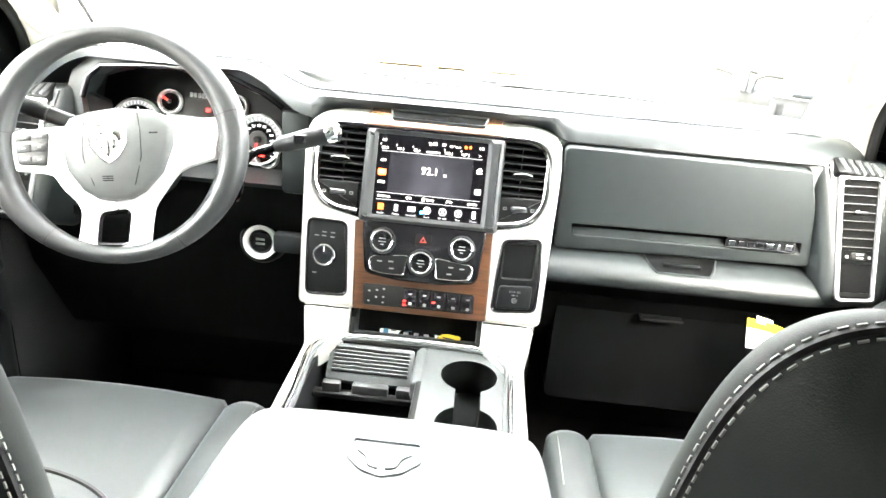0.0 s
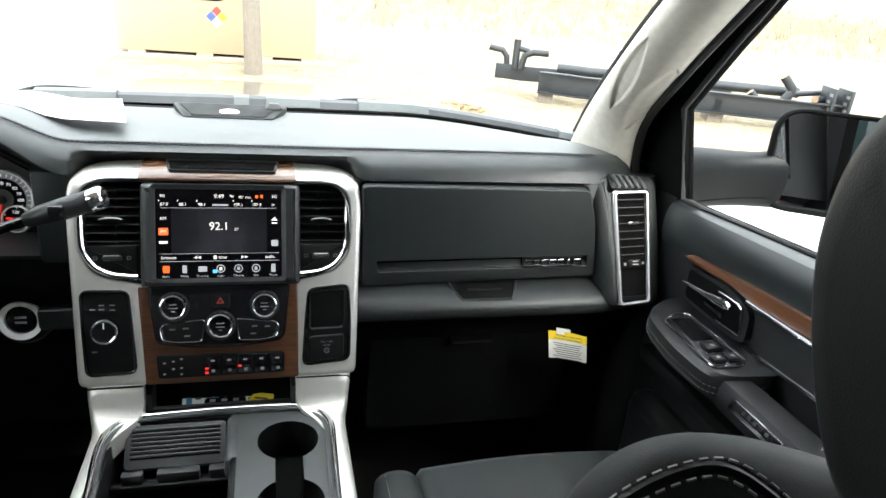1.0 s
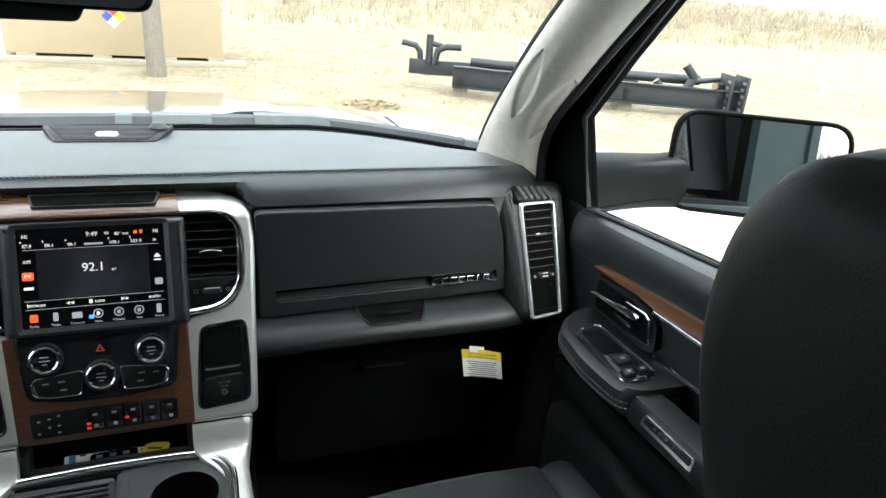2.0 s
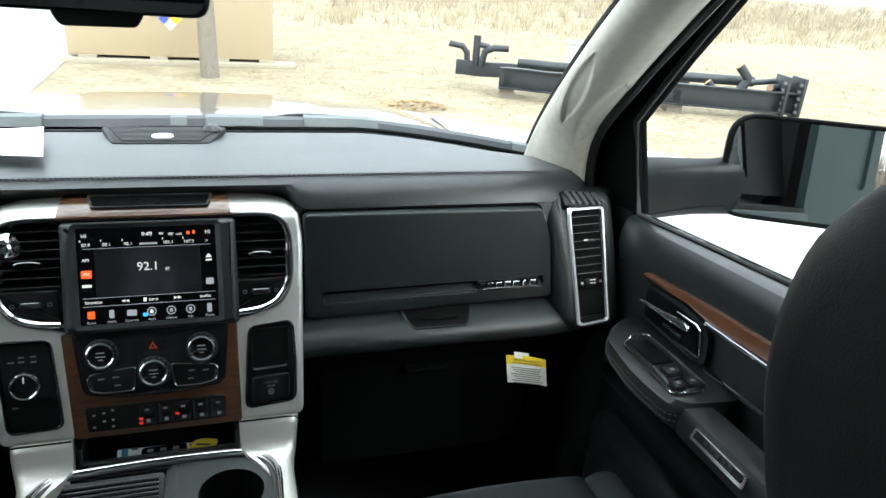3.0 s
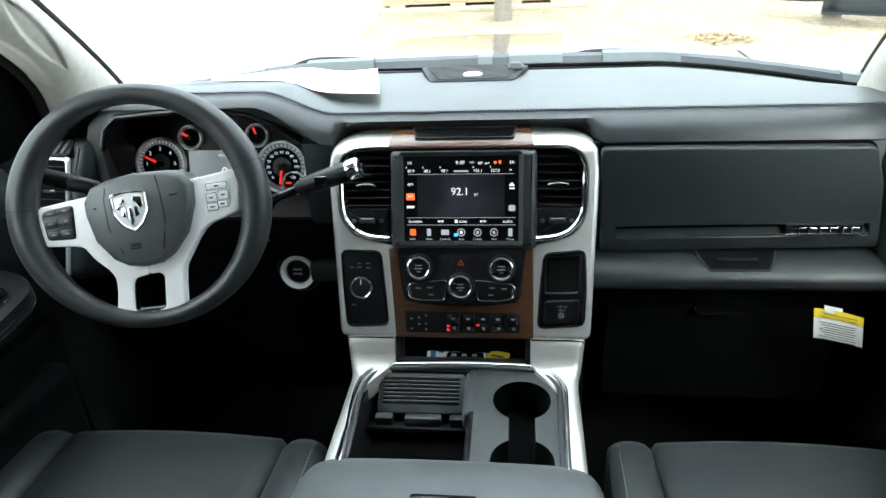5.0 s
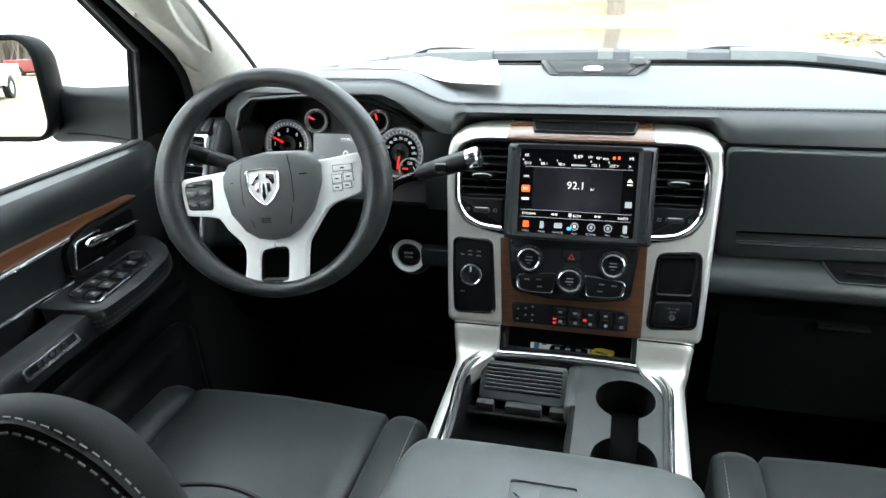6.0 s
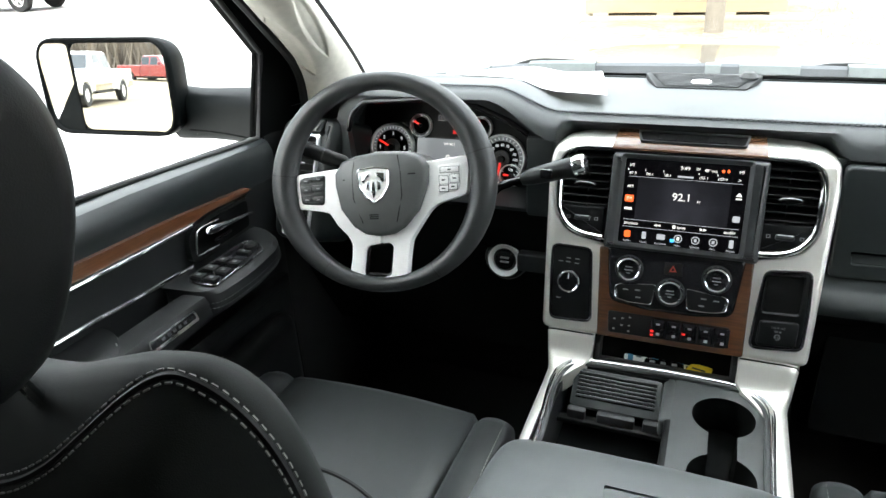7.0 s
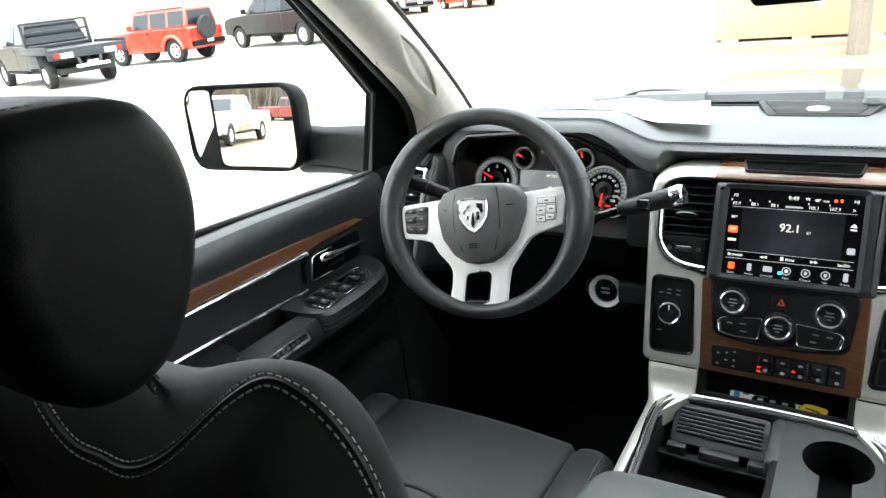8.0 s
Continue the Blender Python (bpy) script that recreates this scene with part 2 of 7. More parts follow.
def pillow(bm, pts, z0, z1, m=I4, edge=0.01, seg=5, hole=None, hole_z=None, lip=0.002):
    """A prism whose front edge rolls off in a quarter round; hole: an outline cut through the front, its wall going down to hole_z."""
    nn = normals_of(pts)
    es = [edge(x, y) if callable(edge) else edge for x, y in pts]
    loops = [[bm.verts.new(m @ Vector((x, y, z0))) for x, y in pts]]
    for a in np.linspace(0, math.pi / 2, seg + 1):
        loops.append([bm.verts.new(m @ Vector((x + k.x * e * (1 - math.cos(a)), y + k.y * e * (1 - math.cos(a)), z1 - e + e * math.sin(a)))) for (x, y), k, e in zip(pts, nn, es)])
    n = len(pts)
    for a, b in zip(loops, loops[1:]):
        for i in range(n):
            bm.faces.new((a[i], a[(i + 1) % n], b[(i + 1) % n], b[i]))
    if not hole:
        bm.faces.new(loops[-1])
        return bm
    hn = normals_of(hole)
    hl = [[bm.verts.new(m @ Vector((x - k.x * d, y - k.y * d, z))) for (x, y), k in zip(hole, hn)] for d, z in ((lip, z1), (0.0, z1 - lip), (0.0, hole_z))]
    for a, b in zip(hl, hl[1:]):
        for i in range(len(hole)):
            bm.faces.new((a[i], a[(i + 1) % len(hole)], b[(i + 1) % len(hole)], b[i]))
    es = [bm.edges.get((lp[i - 1], lp[i])) for lp in (loops[-1], hl[0]) for i in range(len(lp))]
    bmesh.ops.triangle_fill(bm, use_beauty=True, edges=es)
    return bm


def ring_plate(bm, outer, inner, z0, z1, m=I4, zi=None):
    """A frame between two outlines with the same number of points."""
    n = len(outer)
    zi = z1 if zi is None else zi
    L = [[bm.verts.new(m @ Vector((p[0], p[1], z))) for p in o] for o, z in ((outer, z0), (outer, z1), (inner, zi), (inner, z0))]
    for k in range(4):
        a, b = L[k], L[(k + 1) % 4]
        for i in range(n):
            bm.faces.new((a[i], a[(i + 1) % n], b[(i + 1) % n], b[i]))
    return bm


def tube(bm, pts, r, n=10, closed=False, flat=1.0, up=None):
    """A round bar along points; r a number or one per point."""
    pts = [Vector(p) for p in pts]
    k = len(pts)
    rs = r if isinstance(r, (list, tuple)) else [r] * k
    loops, ref = [], None
    for i, p in enumerate(pts):
        a = pts[i - 1] if (i or closed) else p
        b = pts[(i + 1) % k] if (i < k - 1 or closed) else p
        t = (b - a).normalized()
        if ref is None:
            ref = Vector(up) if up else (Vector((0, 0, 1)) if abs(t.z) < 0.9 else Vector((1, 0, 0)))
        s = t.cross(ref).normalized()
        w = s.cross(t).normalized()
        ref = w
        loops.append([bm.verts.new(p + (s * math.cos(2 * math.pi * j / n) + w * flat * math.sin(2 * math.pi * j / n)) * rs[i]) for j in range(n)])
    for i in range(k if closed else k - 1):
        a, b = loops[i], loops[(i + 1) % k]
        for j in range(n):
            bm.faces.new((a[j], a[(j + 1) % n], b[(j + 1) % n], b[j]))
    if not closed:
        bm.faces.new(loops[0][::-1])
        bm.faces.new(loops[-1])
    return bm


def lathe(bm, prof, m=I4, n=28):
    """Turns (radius, height) pairs round the z axis of m."""
    loops = []
    for r, z in prof:
        loops.append([bm.verts.new(m @ Vector((r * math.cos(2 * math.pi * j / n), r * math.sin(2 * math.pi * j / n), z))) for j in range(n)])
    for a, b in zip(loops, loops[1:]):
        for j in range(n):
            bm.faces.new((a[j], a[(j + 1) % n], b[(j + 1) % n], b[j]))
    for lp, flip in ((loops[0], True), (loops[-1], False)):
        bm.faces.new(lp[::-1] if flip else lp)
    return bm


def torus(bm, r, t, z, m=I4, n=32):
    """A round ring of radius r and thickness t about the z axis of m."""
    return tube(bm, [m @ Vector((r * math.cos(a), r * math.sin(a), z)) for a in np.linspace(0, 2 * math.pi, n, endpoint=False)], t, 8, closed=True)


def loft(bm, sections, caps=True, closed=True):
    """Joins sections, lists of points of one length, in order."""
    L = [[bm.verts.new(p) for p in s] for s in sections]
    n = len(L[0])
    for a, b in zip(L, L[1:]):
        for i in range(n if closed else n - 1):
            bm.faces.new((a[i], a[(i + 1) % n], b[(i + 1) % n], b[i]))
    if caps and closed:
        bm.faces.new(L[0][::-1])
        bm.faces.new(L[-1])
    return bm


def smooth_path(pts, n=6, closed=False):
    """A Catmull-Rom curve through the points."""
    pts = [Vector(p) for p in pts]
    k, out = len(pts), []
    for i in range(k if closed else k - 1):
        p = [pts[(i + d) % k] if closed else pts[min(max(i + d, 0), k - 1)] for d in (-1, 0, 1, 2)]
        for j in range(n):
            t = j / n
            out.append(0.5 * (2 * p[1] + (p[2] - p[0]) * t + (2 * p[0] - 5 * p[1] + 4 * p[2] - p[3]) * t * t + (3 * p[1] - p[0] - 3 * p[2] + p[3]) * t ** 3))
    if not closed:
        out.append(pts[-1])
    return out


def snap(ob, pts, lift=0.0):
    """The points moved onto the thing's surface, lifted along its normal."""
    bm = bmesh.new()
    bm.from_mesh(ob.data)
    tree = BVHTree.FromBMesh(bm)
    bm.free()
    out = []
    for p in pts:
        q, n, _, _ = tree.find_nearest(ob.matrix_world.inverted() @ Vector(p))
        out.append(ob.matrix_world @ (q + n * lift))
    return out


def evened(pts, times=5):
    """The points with small kinks between neighbours taken out."""
    for _ in range(times):
        pts = pts[:1] + [(a + 2 * b + c) / 4 for a, b, c in zip(pts, pts[1:], pts[2:])] + pts[-1:]
    return pts


def stitches(name, pts, parent, length=0.006, gap=0.0035, r=0.0009, material=None):
    """A seam of single thread stitches along a curve, in one mesh."""
    bm = bmesh.new()
    pts = [Vector(p) for p in pts]
    run = [0.0]
    for a, b in zip(pts, pts[1:]):
        run.append(run[-1] + (b - a).length)

    def at(d):
        k = 0
        while k < len(run) - 2 and run[k + 1] < d:
            k += 1
        return pts[k].lerp(pts[k + 1], (d - run[k]) / max(1e-9, run[k + 1] - run[k]))
    d = 0.0
    while d + length < run[-1]:
        a, b = at(d), at(d + length)
        t = (b - a).normalized()
        m = frame_axes((a + b) / 2, t, Vector((0, 0, 1)) if abs(t.z) < 0.8 else Vector((1, 0, 0)))
        bmesh.ops.create_cube(bm, size=1.0, matrix=m @ Matrix.Diagonal((length, r * 2, r * 2, 1)))
        d += length + gap
    return tagged(part(name, bm, material or M_STITCH, parent, "pale grey thread stitches", smooth=False), kind="stuff")


def words(name, body, size, m, material, parent, depth=0.0004, align="CENTER"):
    cu = bpy.data.curves.new(name, "FONT")
    cu.body, cu.size, cu.extrude, cu.align_x, cu.align_y = body, size, depth, align, "CENTER"
    cu.resolution_u = 3
    tmp = bpy.data.objects.new(name, cu)
    scene.collection.objects.link(tmp)
    me = bpy.data.meshes.new_from_object(tmp.evaluated_get(bpy.context.evaluated_depsgraph_get()))
    bpy.data.objects.remove(tmp)
    me.transform(m)
    me.materials.clear()
    me.materials.append(material)
    ob = new(name, me)
    ob.parent = parent
    if parent.type == "EMPTY":
        ob.matrix_parent_inverse = parent.matrix_basis.inverted()
    return ob

# ---- cab shell ----
TILT = radians(20)
STK = frame_axes((0, 0, 1.35), (1, 0, 0), (0, math.sin(TILT), math.cos(TILT)))


def rear_y(x):
    return 0.475 - 0.19 * max(0.0, (abs(x) - 0.36) / 0.28) ** 1.5


def hump(x):
    """How far the pad rises over the instruments."""
    a = min(max((x + 0.70) / 0.14, 0), 1) * min(max((-0.20 - x) / 0.12, 0), 1)
    return a * a * (3 - 2 * a)


def end_turn(x):
    """How far the pad's end has turned away, towards the door."""
    return max(0.0, (abs(x) - (0.60 if x < 0 else 0.575)) / 0.135)


floor = solid("floor", nbox((0, -0.9, 0.72), (1.56, 2.7, 0.06)), M_CARPET, "black carpeted cab floor", "floor", kind="structure")
bm = nbox((0, 0.46, 1.05), (1.56, 0.06, 0.72))
solid("wall_front", bm, M_CARPET, "dark carpeted firewall under the dashboard", "wall", kind="structure")

for s_ in (-1, 1):
    bm = nbox((0.775 * s_, 0.27, 1.12), (0.03, 0.46, 0.76))
    solid("trim_kick_panel", bm, M_CARPET, "black carpeted footwell side", "trim panel", kind="structure")
# roof lining with a closed edge all round
bm = nbox((0, -1.2, 2.06), (1.40, 2.16, 0.05), bevel=0.02)
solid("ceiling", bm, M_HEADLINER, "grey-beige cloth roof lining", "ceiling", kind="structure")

# back wall with its window
bm = bmesh.new()
ring_plate(bm, rounded(rect(-0.78, 0.72, 0.78, 2.06), 0.05), rounded(rect(-0.6, 1.50, 0.6, 1.95), 0.05), 0, 0.05, frame_axes((0, -2.2, 0), (1, 0, 0), (0, 0, 1)))
solid("wall_back", bm, M_BLACK, "rear cab wall with window opening", "wall", kind="structure")
bm = bmesh.new()
plate(bm, rounded(rect(-0.6, 1.50, 0.6, 1.95), 0.05), 0, 0.005, frame_axes((0, -2.22, 0), (1, 0, 0), (0, 0, 1)))
solid("window_1", bm, M_PRIVACY, "dark tinted rear cab window", "window", kind="structure")


def side_x(z):
    """How far out the cab side stands at a height."""
    return 0.785 if z < 1.5 else 0.785 - 0.19 * (z - 1.5)


def a_pillar(s, name):
    """Windscreen pillar trim: cloth-covered, hollowed on its inner face."""
    inner = [(0.716, 0.405, 1.513), (0.680, 0.275, 1.610), (0.644, 0.115, 1.722), (0.618, -0.036, 1.824), (0.600, -0.20, 1.93), (0.56, -0.40, 2.03)]
    outer = [(0.738, 0.155, 1.500), (0.718, 0.120, 1.610), (0.696, 0.000, 1.712), (0.677, -0.125, 1.806), (0.648, -0.300, 1.925), (0.60, -0.50, 2.03)]
    inner, outer = smooth_path(inner, 5), smooth_path(outer, 5)
    secs = []
    for a, b in zip(inner, outer):
        mid = (a + b) / 2
        inw = Vector((-0.045, -0.035, -0.012))
        d = b - a
        p = [a, a + d * 0.10 + inw * 0.75, a + d * 0.3 + inw * 1.05, mid + inw * 1.1, a + d * 0.75 + inw * 0.95, a + d * 0.93 + inw * 0.55, b, mid + Vector((0.05, 0.06, 0.02))]
        secs.append([(v.x * s, v.y, v.z) for v in p])
    bm = loft(bmesh.new(), secs)
    bmesh.ops.subdivide_edges(bm, edges=bm.edges[:], cuts=8, use_grid_fill=True)
    for _ in range(24):
        bmesh.ops.smooth_vert(bm, verts=bm.verts[:], factor=0.5, use_axis_x=True, use_axis_y=True, use_axis_z=True)
    bm.normal_update()
    # long hollows for the grab handle, pressed into the trim
    inw = Vector((-0.045, -0.035, -0.012))
    for (k0, f0), (k1, f1), lift, half, deep in (((7, 0.50), (13, 0.30), 0.95, 0.017, 0.007), ((5, 0.84), (11, 0.89), 0.65, 0.018, 0.009)):
        p, q = (inner[k].lerp(outer[k], f) + inw * lift for k, f in ((k0, f0), (k1, f1)))
        p, q, n = (Vector((v.x * s, v.y, v.z)) for v in (p, q, inw))
        n.normalize()
        c, t, long = (p + q) / 2, (q - p).normalized(), (q - p).length / 2
        w = n.cross(t).normalized()
        for v in bm.verts:
            e = v.co - c
            u = e.dot(t) / long
            if abs(u) < 1 and e.length < long * 1.1 and e.dot(n) > -0.05:
                r = abs(e.dot(w)) / (half * (1 - u * u))
                if r < 1:
                    v.co -= n * deep * min(1.0, (1 - r) * 2.2)
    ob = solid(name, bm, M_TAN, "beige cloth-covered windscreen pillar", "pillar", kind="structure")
    part("glass_seal", tube(bmesh.new(), [(v.x * s - 0.002 * s, v.y - 0.002, v.z) for v in inner], 0.006, 8), M_SEAL, ob, "black rubber glass seal")
    weld = [(v.x * s - 0.004 * s, v.y - 0.004, v.z) for v in outer]
    part("door_seal", tube(bmesh.new(), weld, 0.009, 8), M_SEAL, ob, "black rubber door seal")
    # sunken joint where the upper trim begins
    k = 18
    a, b = inner[k], outer[k]
    loop = [a, a + (b - a) * 0.15 + inw * 0.62, a + (b - a) * 0.4 + inw * 0.90, a + (b - a) * 0.7 + inw * 0.86, a + (b - a) * 0.92 + inw * 0.45, b]
    part("trim_joint", tube(bmesh.new(), snap(ob, smooth_path([(v.x * s, v.y, v.z) for v in loop], 4), -0.0005), 0.0016, 6), M_SHELL, ob)
    return ob


a_pillar(1, "pillar_right")
a_pillar(-1, "pillar_left")

# windscreen
bm = bmesh.new()
low = [(x, rear_y(x) + 0.09, 1.485) for x in np.linspace(-0.72, 0.72, 17)]
top = [(x * 0.86, -0.33 + 0.12 * (1 - (x / 0.72) ** 2), 2.02) for x in np.linspace(-0.72, 0.72, 17)]
a = [[Vector(p) for p in low], [Vector(p) for p in top]]
n_out = Vector((0, 0.003, 0.004))
loft(bm, [[p for p in a[0]] + [p + n_out for p in a[0][::-1]], [p for p in a[1]] + [p + n_out for p in a[1][::-1]]])
solid("window_2", bm, M_GLASS, "clear raked windscreen", "window", kind="structure").visible_shadow = False
bm = tube(bmesh.new(), [(x, rear_y(x) + 0.070, 1.513) for x in np.linspace(-0.72, 0.72, 25)], 0.014, 8)
solid("trim_windscreen_base", bm, M_SHELL, "black rubber seal along the windscreen base", "seal", kind="structure")


# ---- doors ----
def door(s, name, label):
    """A front door: inner panel, window frame, armrest with switches, handle, trims."""
    X = lambda x, y, z: (x * s, y, z)
    ob = thing(name, label, "door", (0.79 * s, -0.45, 0.75), kind="structure")
    # inner panel, lofted along the door
    prof = [(0.790, 1.480), (0.7835, 1.5010), (0.764, 1.5000), (0.750, 1.4940), (0.742, 1.478), (0.739, 1.446), (0.745, 1.425), (0.750, 1.34), (0.752, 1.20), (0.765, 0.95), (0.765, 0.78), (0.800, 0.78)]
    secs = []
    for y in (0.036, 0.035, 0.0, -0.3, -0.6, -0.9, -1.10):
        rise = 0.028 * max(0, -y) / 0.45 if y > -0.45 else 0.028
        secs.append([X(x, y, z + (rise if z > 1.42 else 0)) for x, z in prof])
    part("inner_panel", loft(bmesh.new(), [sec[6:] for sec in secs]), M_LEATHER, ob)
    part("upper_pad", loft(bmesh.new(), [sec[:7] for sec in secs]), M_DOORTOP, ob, "soft black upper door pad")
    # door body skin outside
    part("outer_skin", nbox((0.90 * s, -0.52, 1.08), (0.03, 1.2, 0.70), bevel=0.012), M_BODYSIDE, ob, "dark painted steel skin")
    part("window_ledge", nbox((0.845 * s, -0.52, 1.43), (0.10, 1.2, 0.03)), M_SHELL, ob)
    # window frame leaning inwards with height
    win = [(0.030, 1.500), (0.041, 1.655), (-0.075, 1.762), (-0.30, 1.955), (-0.74, 1.985), (-0.74, 1.532), (-0.45, 1.530)]
    out = [(0.26, 1.47), (0.22, 1.64), (0.05, 1.80), (-0.22, 2.05), (-1.16, 2.06), (-1.16, 1.48), (-0.45, 1.47)]
    bm = bmesh.new()
    f = lambda y, z, d: Vector(X(side_x(z) - 0.012 + d + (0.022 if z < 1.56 and y < 0.02 else 0.0), y, z))
    L = [[bm.verts.new(f(y, z, d)) for y, z in o] for o, d in ((out, 0.012), (out, -0.012), (win, -0.012), (win, 0.012))]
    for k in range(4):
        for i in range(7):
            bm.faces.new((L[k][i], L[k][(i + 1) % 7], L[(k + 1) % 4][(i + 1) % 7], L[(k + 1) % 4][i]))
    part("window_frame", bm, M_SHELL, ob, "matt black window surround", angle=20)
    bm = tube(bmesh.new(), [f(y, z, -0.008) for y, z in win], 0.005, 8, closed=True)
    part("window_seal", bm, M_SEAL, ob)
    bm = bmesh.new()
    loft(bm, [[f(y, z, d) for y, z in win] for d in (0.002, 0.006)])
    pane = part("pane", bm, M_GLASS, ob)
    pane.visible_shadow = False
    # walnut strip along the panel, tapering to its front
    bm = bmesh.new()
    secs = []
    for y, z0, z1 in ((-0.052, 1.427, 1.432), (-0.065, 1.424, 1.438), (-0.12, 1.427, 1.443), (-0.165, 1.430, 1.447), (-0.20, 1.427, 1.450), (-0.23, 1.427, 1.453), (-0.32, 1.431, 1.458), (-0.45, 1.437, 1.465), (-0.9, 1.447, 1.476)):
        secs.append([X(0.748, y, z0), X(0.737, y, z0 + 0.002), X(0.734, y, (z0 + z1) / 2), X(0.735, y, z1 - 0.002), X(0.748, y, z1)])
    part("wood_strip", loft(bm, secs), M_WOODDOOR, ob, "glossy walnut strip")
    bm = tube(bmesh.new(), [X(0.7345, -0.212, 1.4255), X(0.7335, -0.32, 1.4290), X(0.733, -0.45, 1.4350), X(0.733, -0.9, 1.4450)], 0.0027, 8)
    part("upper_chrome_line", bm, M_CHROME, ob, "thin chrome line")
    bm = tube(bmesh.new(), smooth_path([X(0.742, -0.224, 1.357), X(0.738, -0.3, 1.363), X(0.737, -0.38, 1.368), X(0.737, -0.47, 1.374), X(0.737, -0.9, 1.388)], 4), 0.0034, 8)
    part("lower_chrome_line", bm, M_CHROME, ob, "thin chrome line")
    # handle bezel and lever, with a dark plate painted as the recess's shade
    def across(pts, x0, x1):
        """A flat piece on the door's side, from x0 out to x1 in the cab."""
        return loft(bmesh.new(), [[X(x0, y, z) for y, z in pts], [X(x1, y, z) for y, z in pts]])
    scoop = rounded([(-0.062, 1.420), (-0.12, 1.424), (-0.165, 1.427), (-0.205, 1.421), (-0.224, 1.408), (-0.226, 1.366), (-0.205, 1.358), (-0.07, 1.362)], 0.010)
    part("handle_bezel", across(scoop, 0.752, 0.7365), M_LEATHER, ob)
    well = rounded([(-0.070, 1.416), (-0.155, 1.419), (-0.208, 1.4135), (-0.217, 1.372), (-0.200, 1.366), (-0.075, 1.368)], 0.008)
    part("handle_recess", across(well, 0.740, 0.7350), M_SHELL, ob)
    bm = tube(bmesh.new(), [X(0.732, y, z) for y, z in ((-0.155, 1.4135), (-0.200, 1.4155), (-0.2085, 1.4120), (-0.2185, 1.3790), (-0.2150, 1.3735), (-0.165, 1.3705))], 0.0021, 8)
    part("handle_surround", bm, M_CHROME, ob, "chrome surround")
    bm = bmesh.new()
    secs = []
    for y, z, h in ((-0.074, 1.3955, 0.0012), (-0.082, 1.3965, 0.0030), (-0.12, 1.3995, 0.0042), (-0.155, 1.4030, 0.0062), (-0.182, 1.4060, 0.0075), (-0.192, 1.4070, 0.0050), (-0.195, 1.4073, 0.0015)):
        secs.append([X(0.7255 - 0.0045 * math.sin(a), y, z + h * math.cos(a)) for a in np.linspace(0, 2 * math.pi, 10, endpoint=False)])
    part("door_handle", loft(bm, secs), M_CHROME, ob, "chrome door lever")
    part("lock_slide", nbox(X(0.7335, -0.150, 1.382), (0.004, 0.045, 0.008), bevel=0.0015), M_GLOSS, ob)
    # armrest pod
    pod = rounded([(0.748, -0.050), (0.690, -0.062), (0.650, -0.105), (0.636, -0.20), (0.642, -0.292), (0.748, -0.300)], 0.03)
    bm = bmesh.new()
    loft(bm, [[X(x if x > 0.74 else x + dx, y, z) for x, y in pod] for dx, z in ((0.03, 1.300), (0.006, 1.318), (0.0, 1.335), (0.003, 1.350), (0.012, 1.356))])
    part("armrest", bm, M_LEATHER, ob)
    arc = [X(x + 0.0005, y, 1.3365) for x, y in pod if 0.0 > y > -0.32 and x < 0.745]
    stitches("armrest_stitch", arc, ob, 0.004, 0.003, 0.0005, M_THREAD)
    stitches("armrest_stitch", [(x, y, z - 0.009) for x, y, z in arc], ob, 0.004, 0.003, 0.0005, M_THREAD)
    # switch panel
    sw = rounded([(0.716, -0.118), (0.690, -0.116), (0.660, -0.140), (0.656, -0.272), (0.700, -0.274), (0.718, -0.262)], 0.010)
    bm = loft(bmesh.new(), [[X(x, y, z) for x, y in sw] for z in (1.350, 1.3585)])
    panel = part("switch_panel", bm, M_GLOSS, ob)
    bm = tube(bmesh.new(), [X(x, y, 1.3588) for x, y in sw], 0.0016, 6, closed=True)
    part("chrome_rim", bm, M_CHROME, panel, "thin chrome rim")
    if s > 0:
        keys = [((0.688, -0.222), 0.026, 0.020), ((0.676, -0.254), 0.020, 0.016), ((0.700, -0.252), 0.020, 0.016)]
        part("switch_well", nbox(X(0.689, -0.168, 1.3595), (0.034, 0.062, 0.003), bevel=0.001), M_SHELL, panel)
    else:
        keys = [((0.676, -0.256), 0.022, 0.016), ((0.702, -0.254), 0.022, 0.016), ((0.675, -0.228), 0.022, 0.018), ((0.701, -0.226), 0.022, 0.018), ((0.675, -0.198), 0.022, 0.018), ((0.701, -0.196), 0.022, 0.018), ((0.686, -0.160), 0.026, 0.012)]
        bm = lathe(bmesh.new(), [(0.012, 0), (0.012, 0.005), (0.009, 0.008), (0.0001, 0.008)], Matrix.Translation(X(0.688, -0.138, 1.3585)), 16)
        part("mirror_dial", bm, M_BLACK, panel)
    for (kx, ky), w, h in keys:
        bm = nbox(X(kx, ky, 1.3595), (w, h, 0.007), I4, bevel=0.0025)
        kb = part("window_switch", bm, M_BLACK, panel)
        part("switch_mark", nbox(X(kx, ky, 1.3632), (0.006, 0.005, 0.0006)), M_LABEL, kb)
    # grab bar with a chrome badge, over a dark pocket
    bm = bmesh.new()
    secs = []
    for y, z, w in ((-0.288, 1.327, 0.026), (-0.31, 1.328, 0.028), (-0.36, 1.329, 0.028), (-0.42, 1.329, 0.029), (-0.47, 1.329, 0.030)):
        cx = 0.682
        secs.append([X(cx + w * max(-0.9, min(0.9, 1.15 * math.cos(a))), y, z + 0.024 * max(-0.95, min(0.95, 1.15 * math.sin(a)))) for a in np.linspace(0, 2 * math.pi, 14, endpoint=False)])
    part("grab_bar", loft(bm, secs), M_LEATHER, ob)
    B = frame_axes(X(0.6560, -0.372, 1.336), (0, -1, 0.0), (0.30 * s, 0, 1))
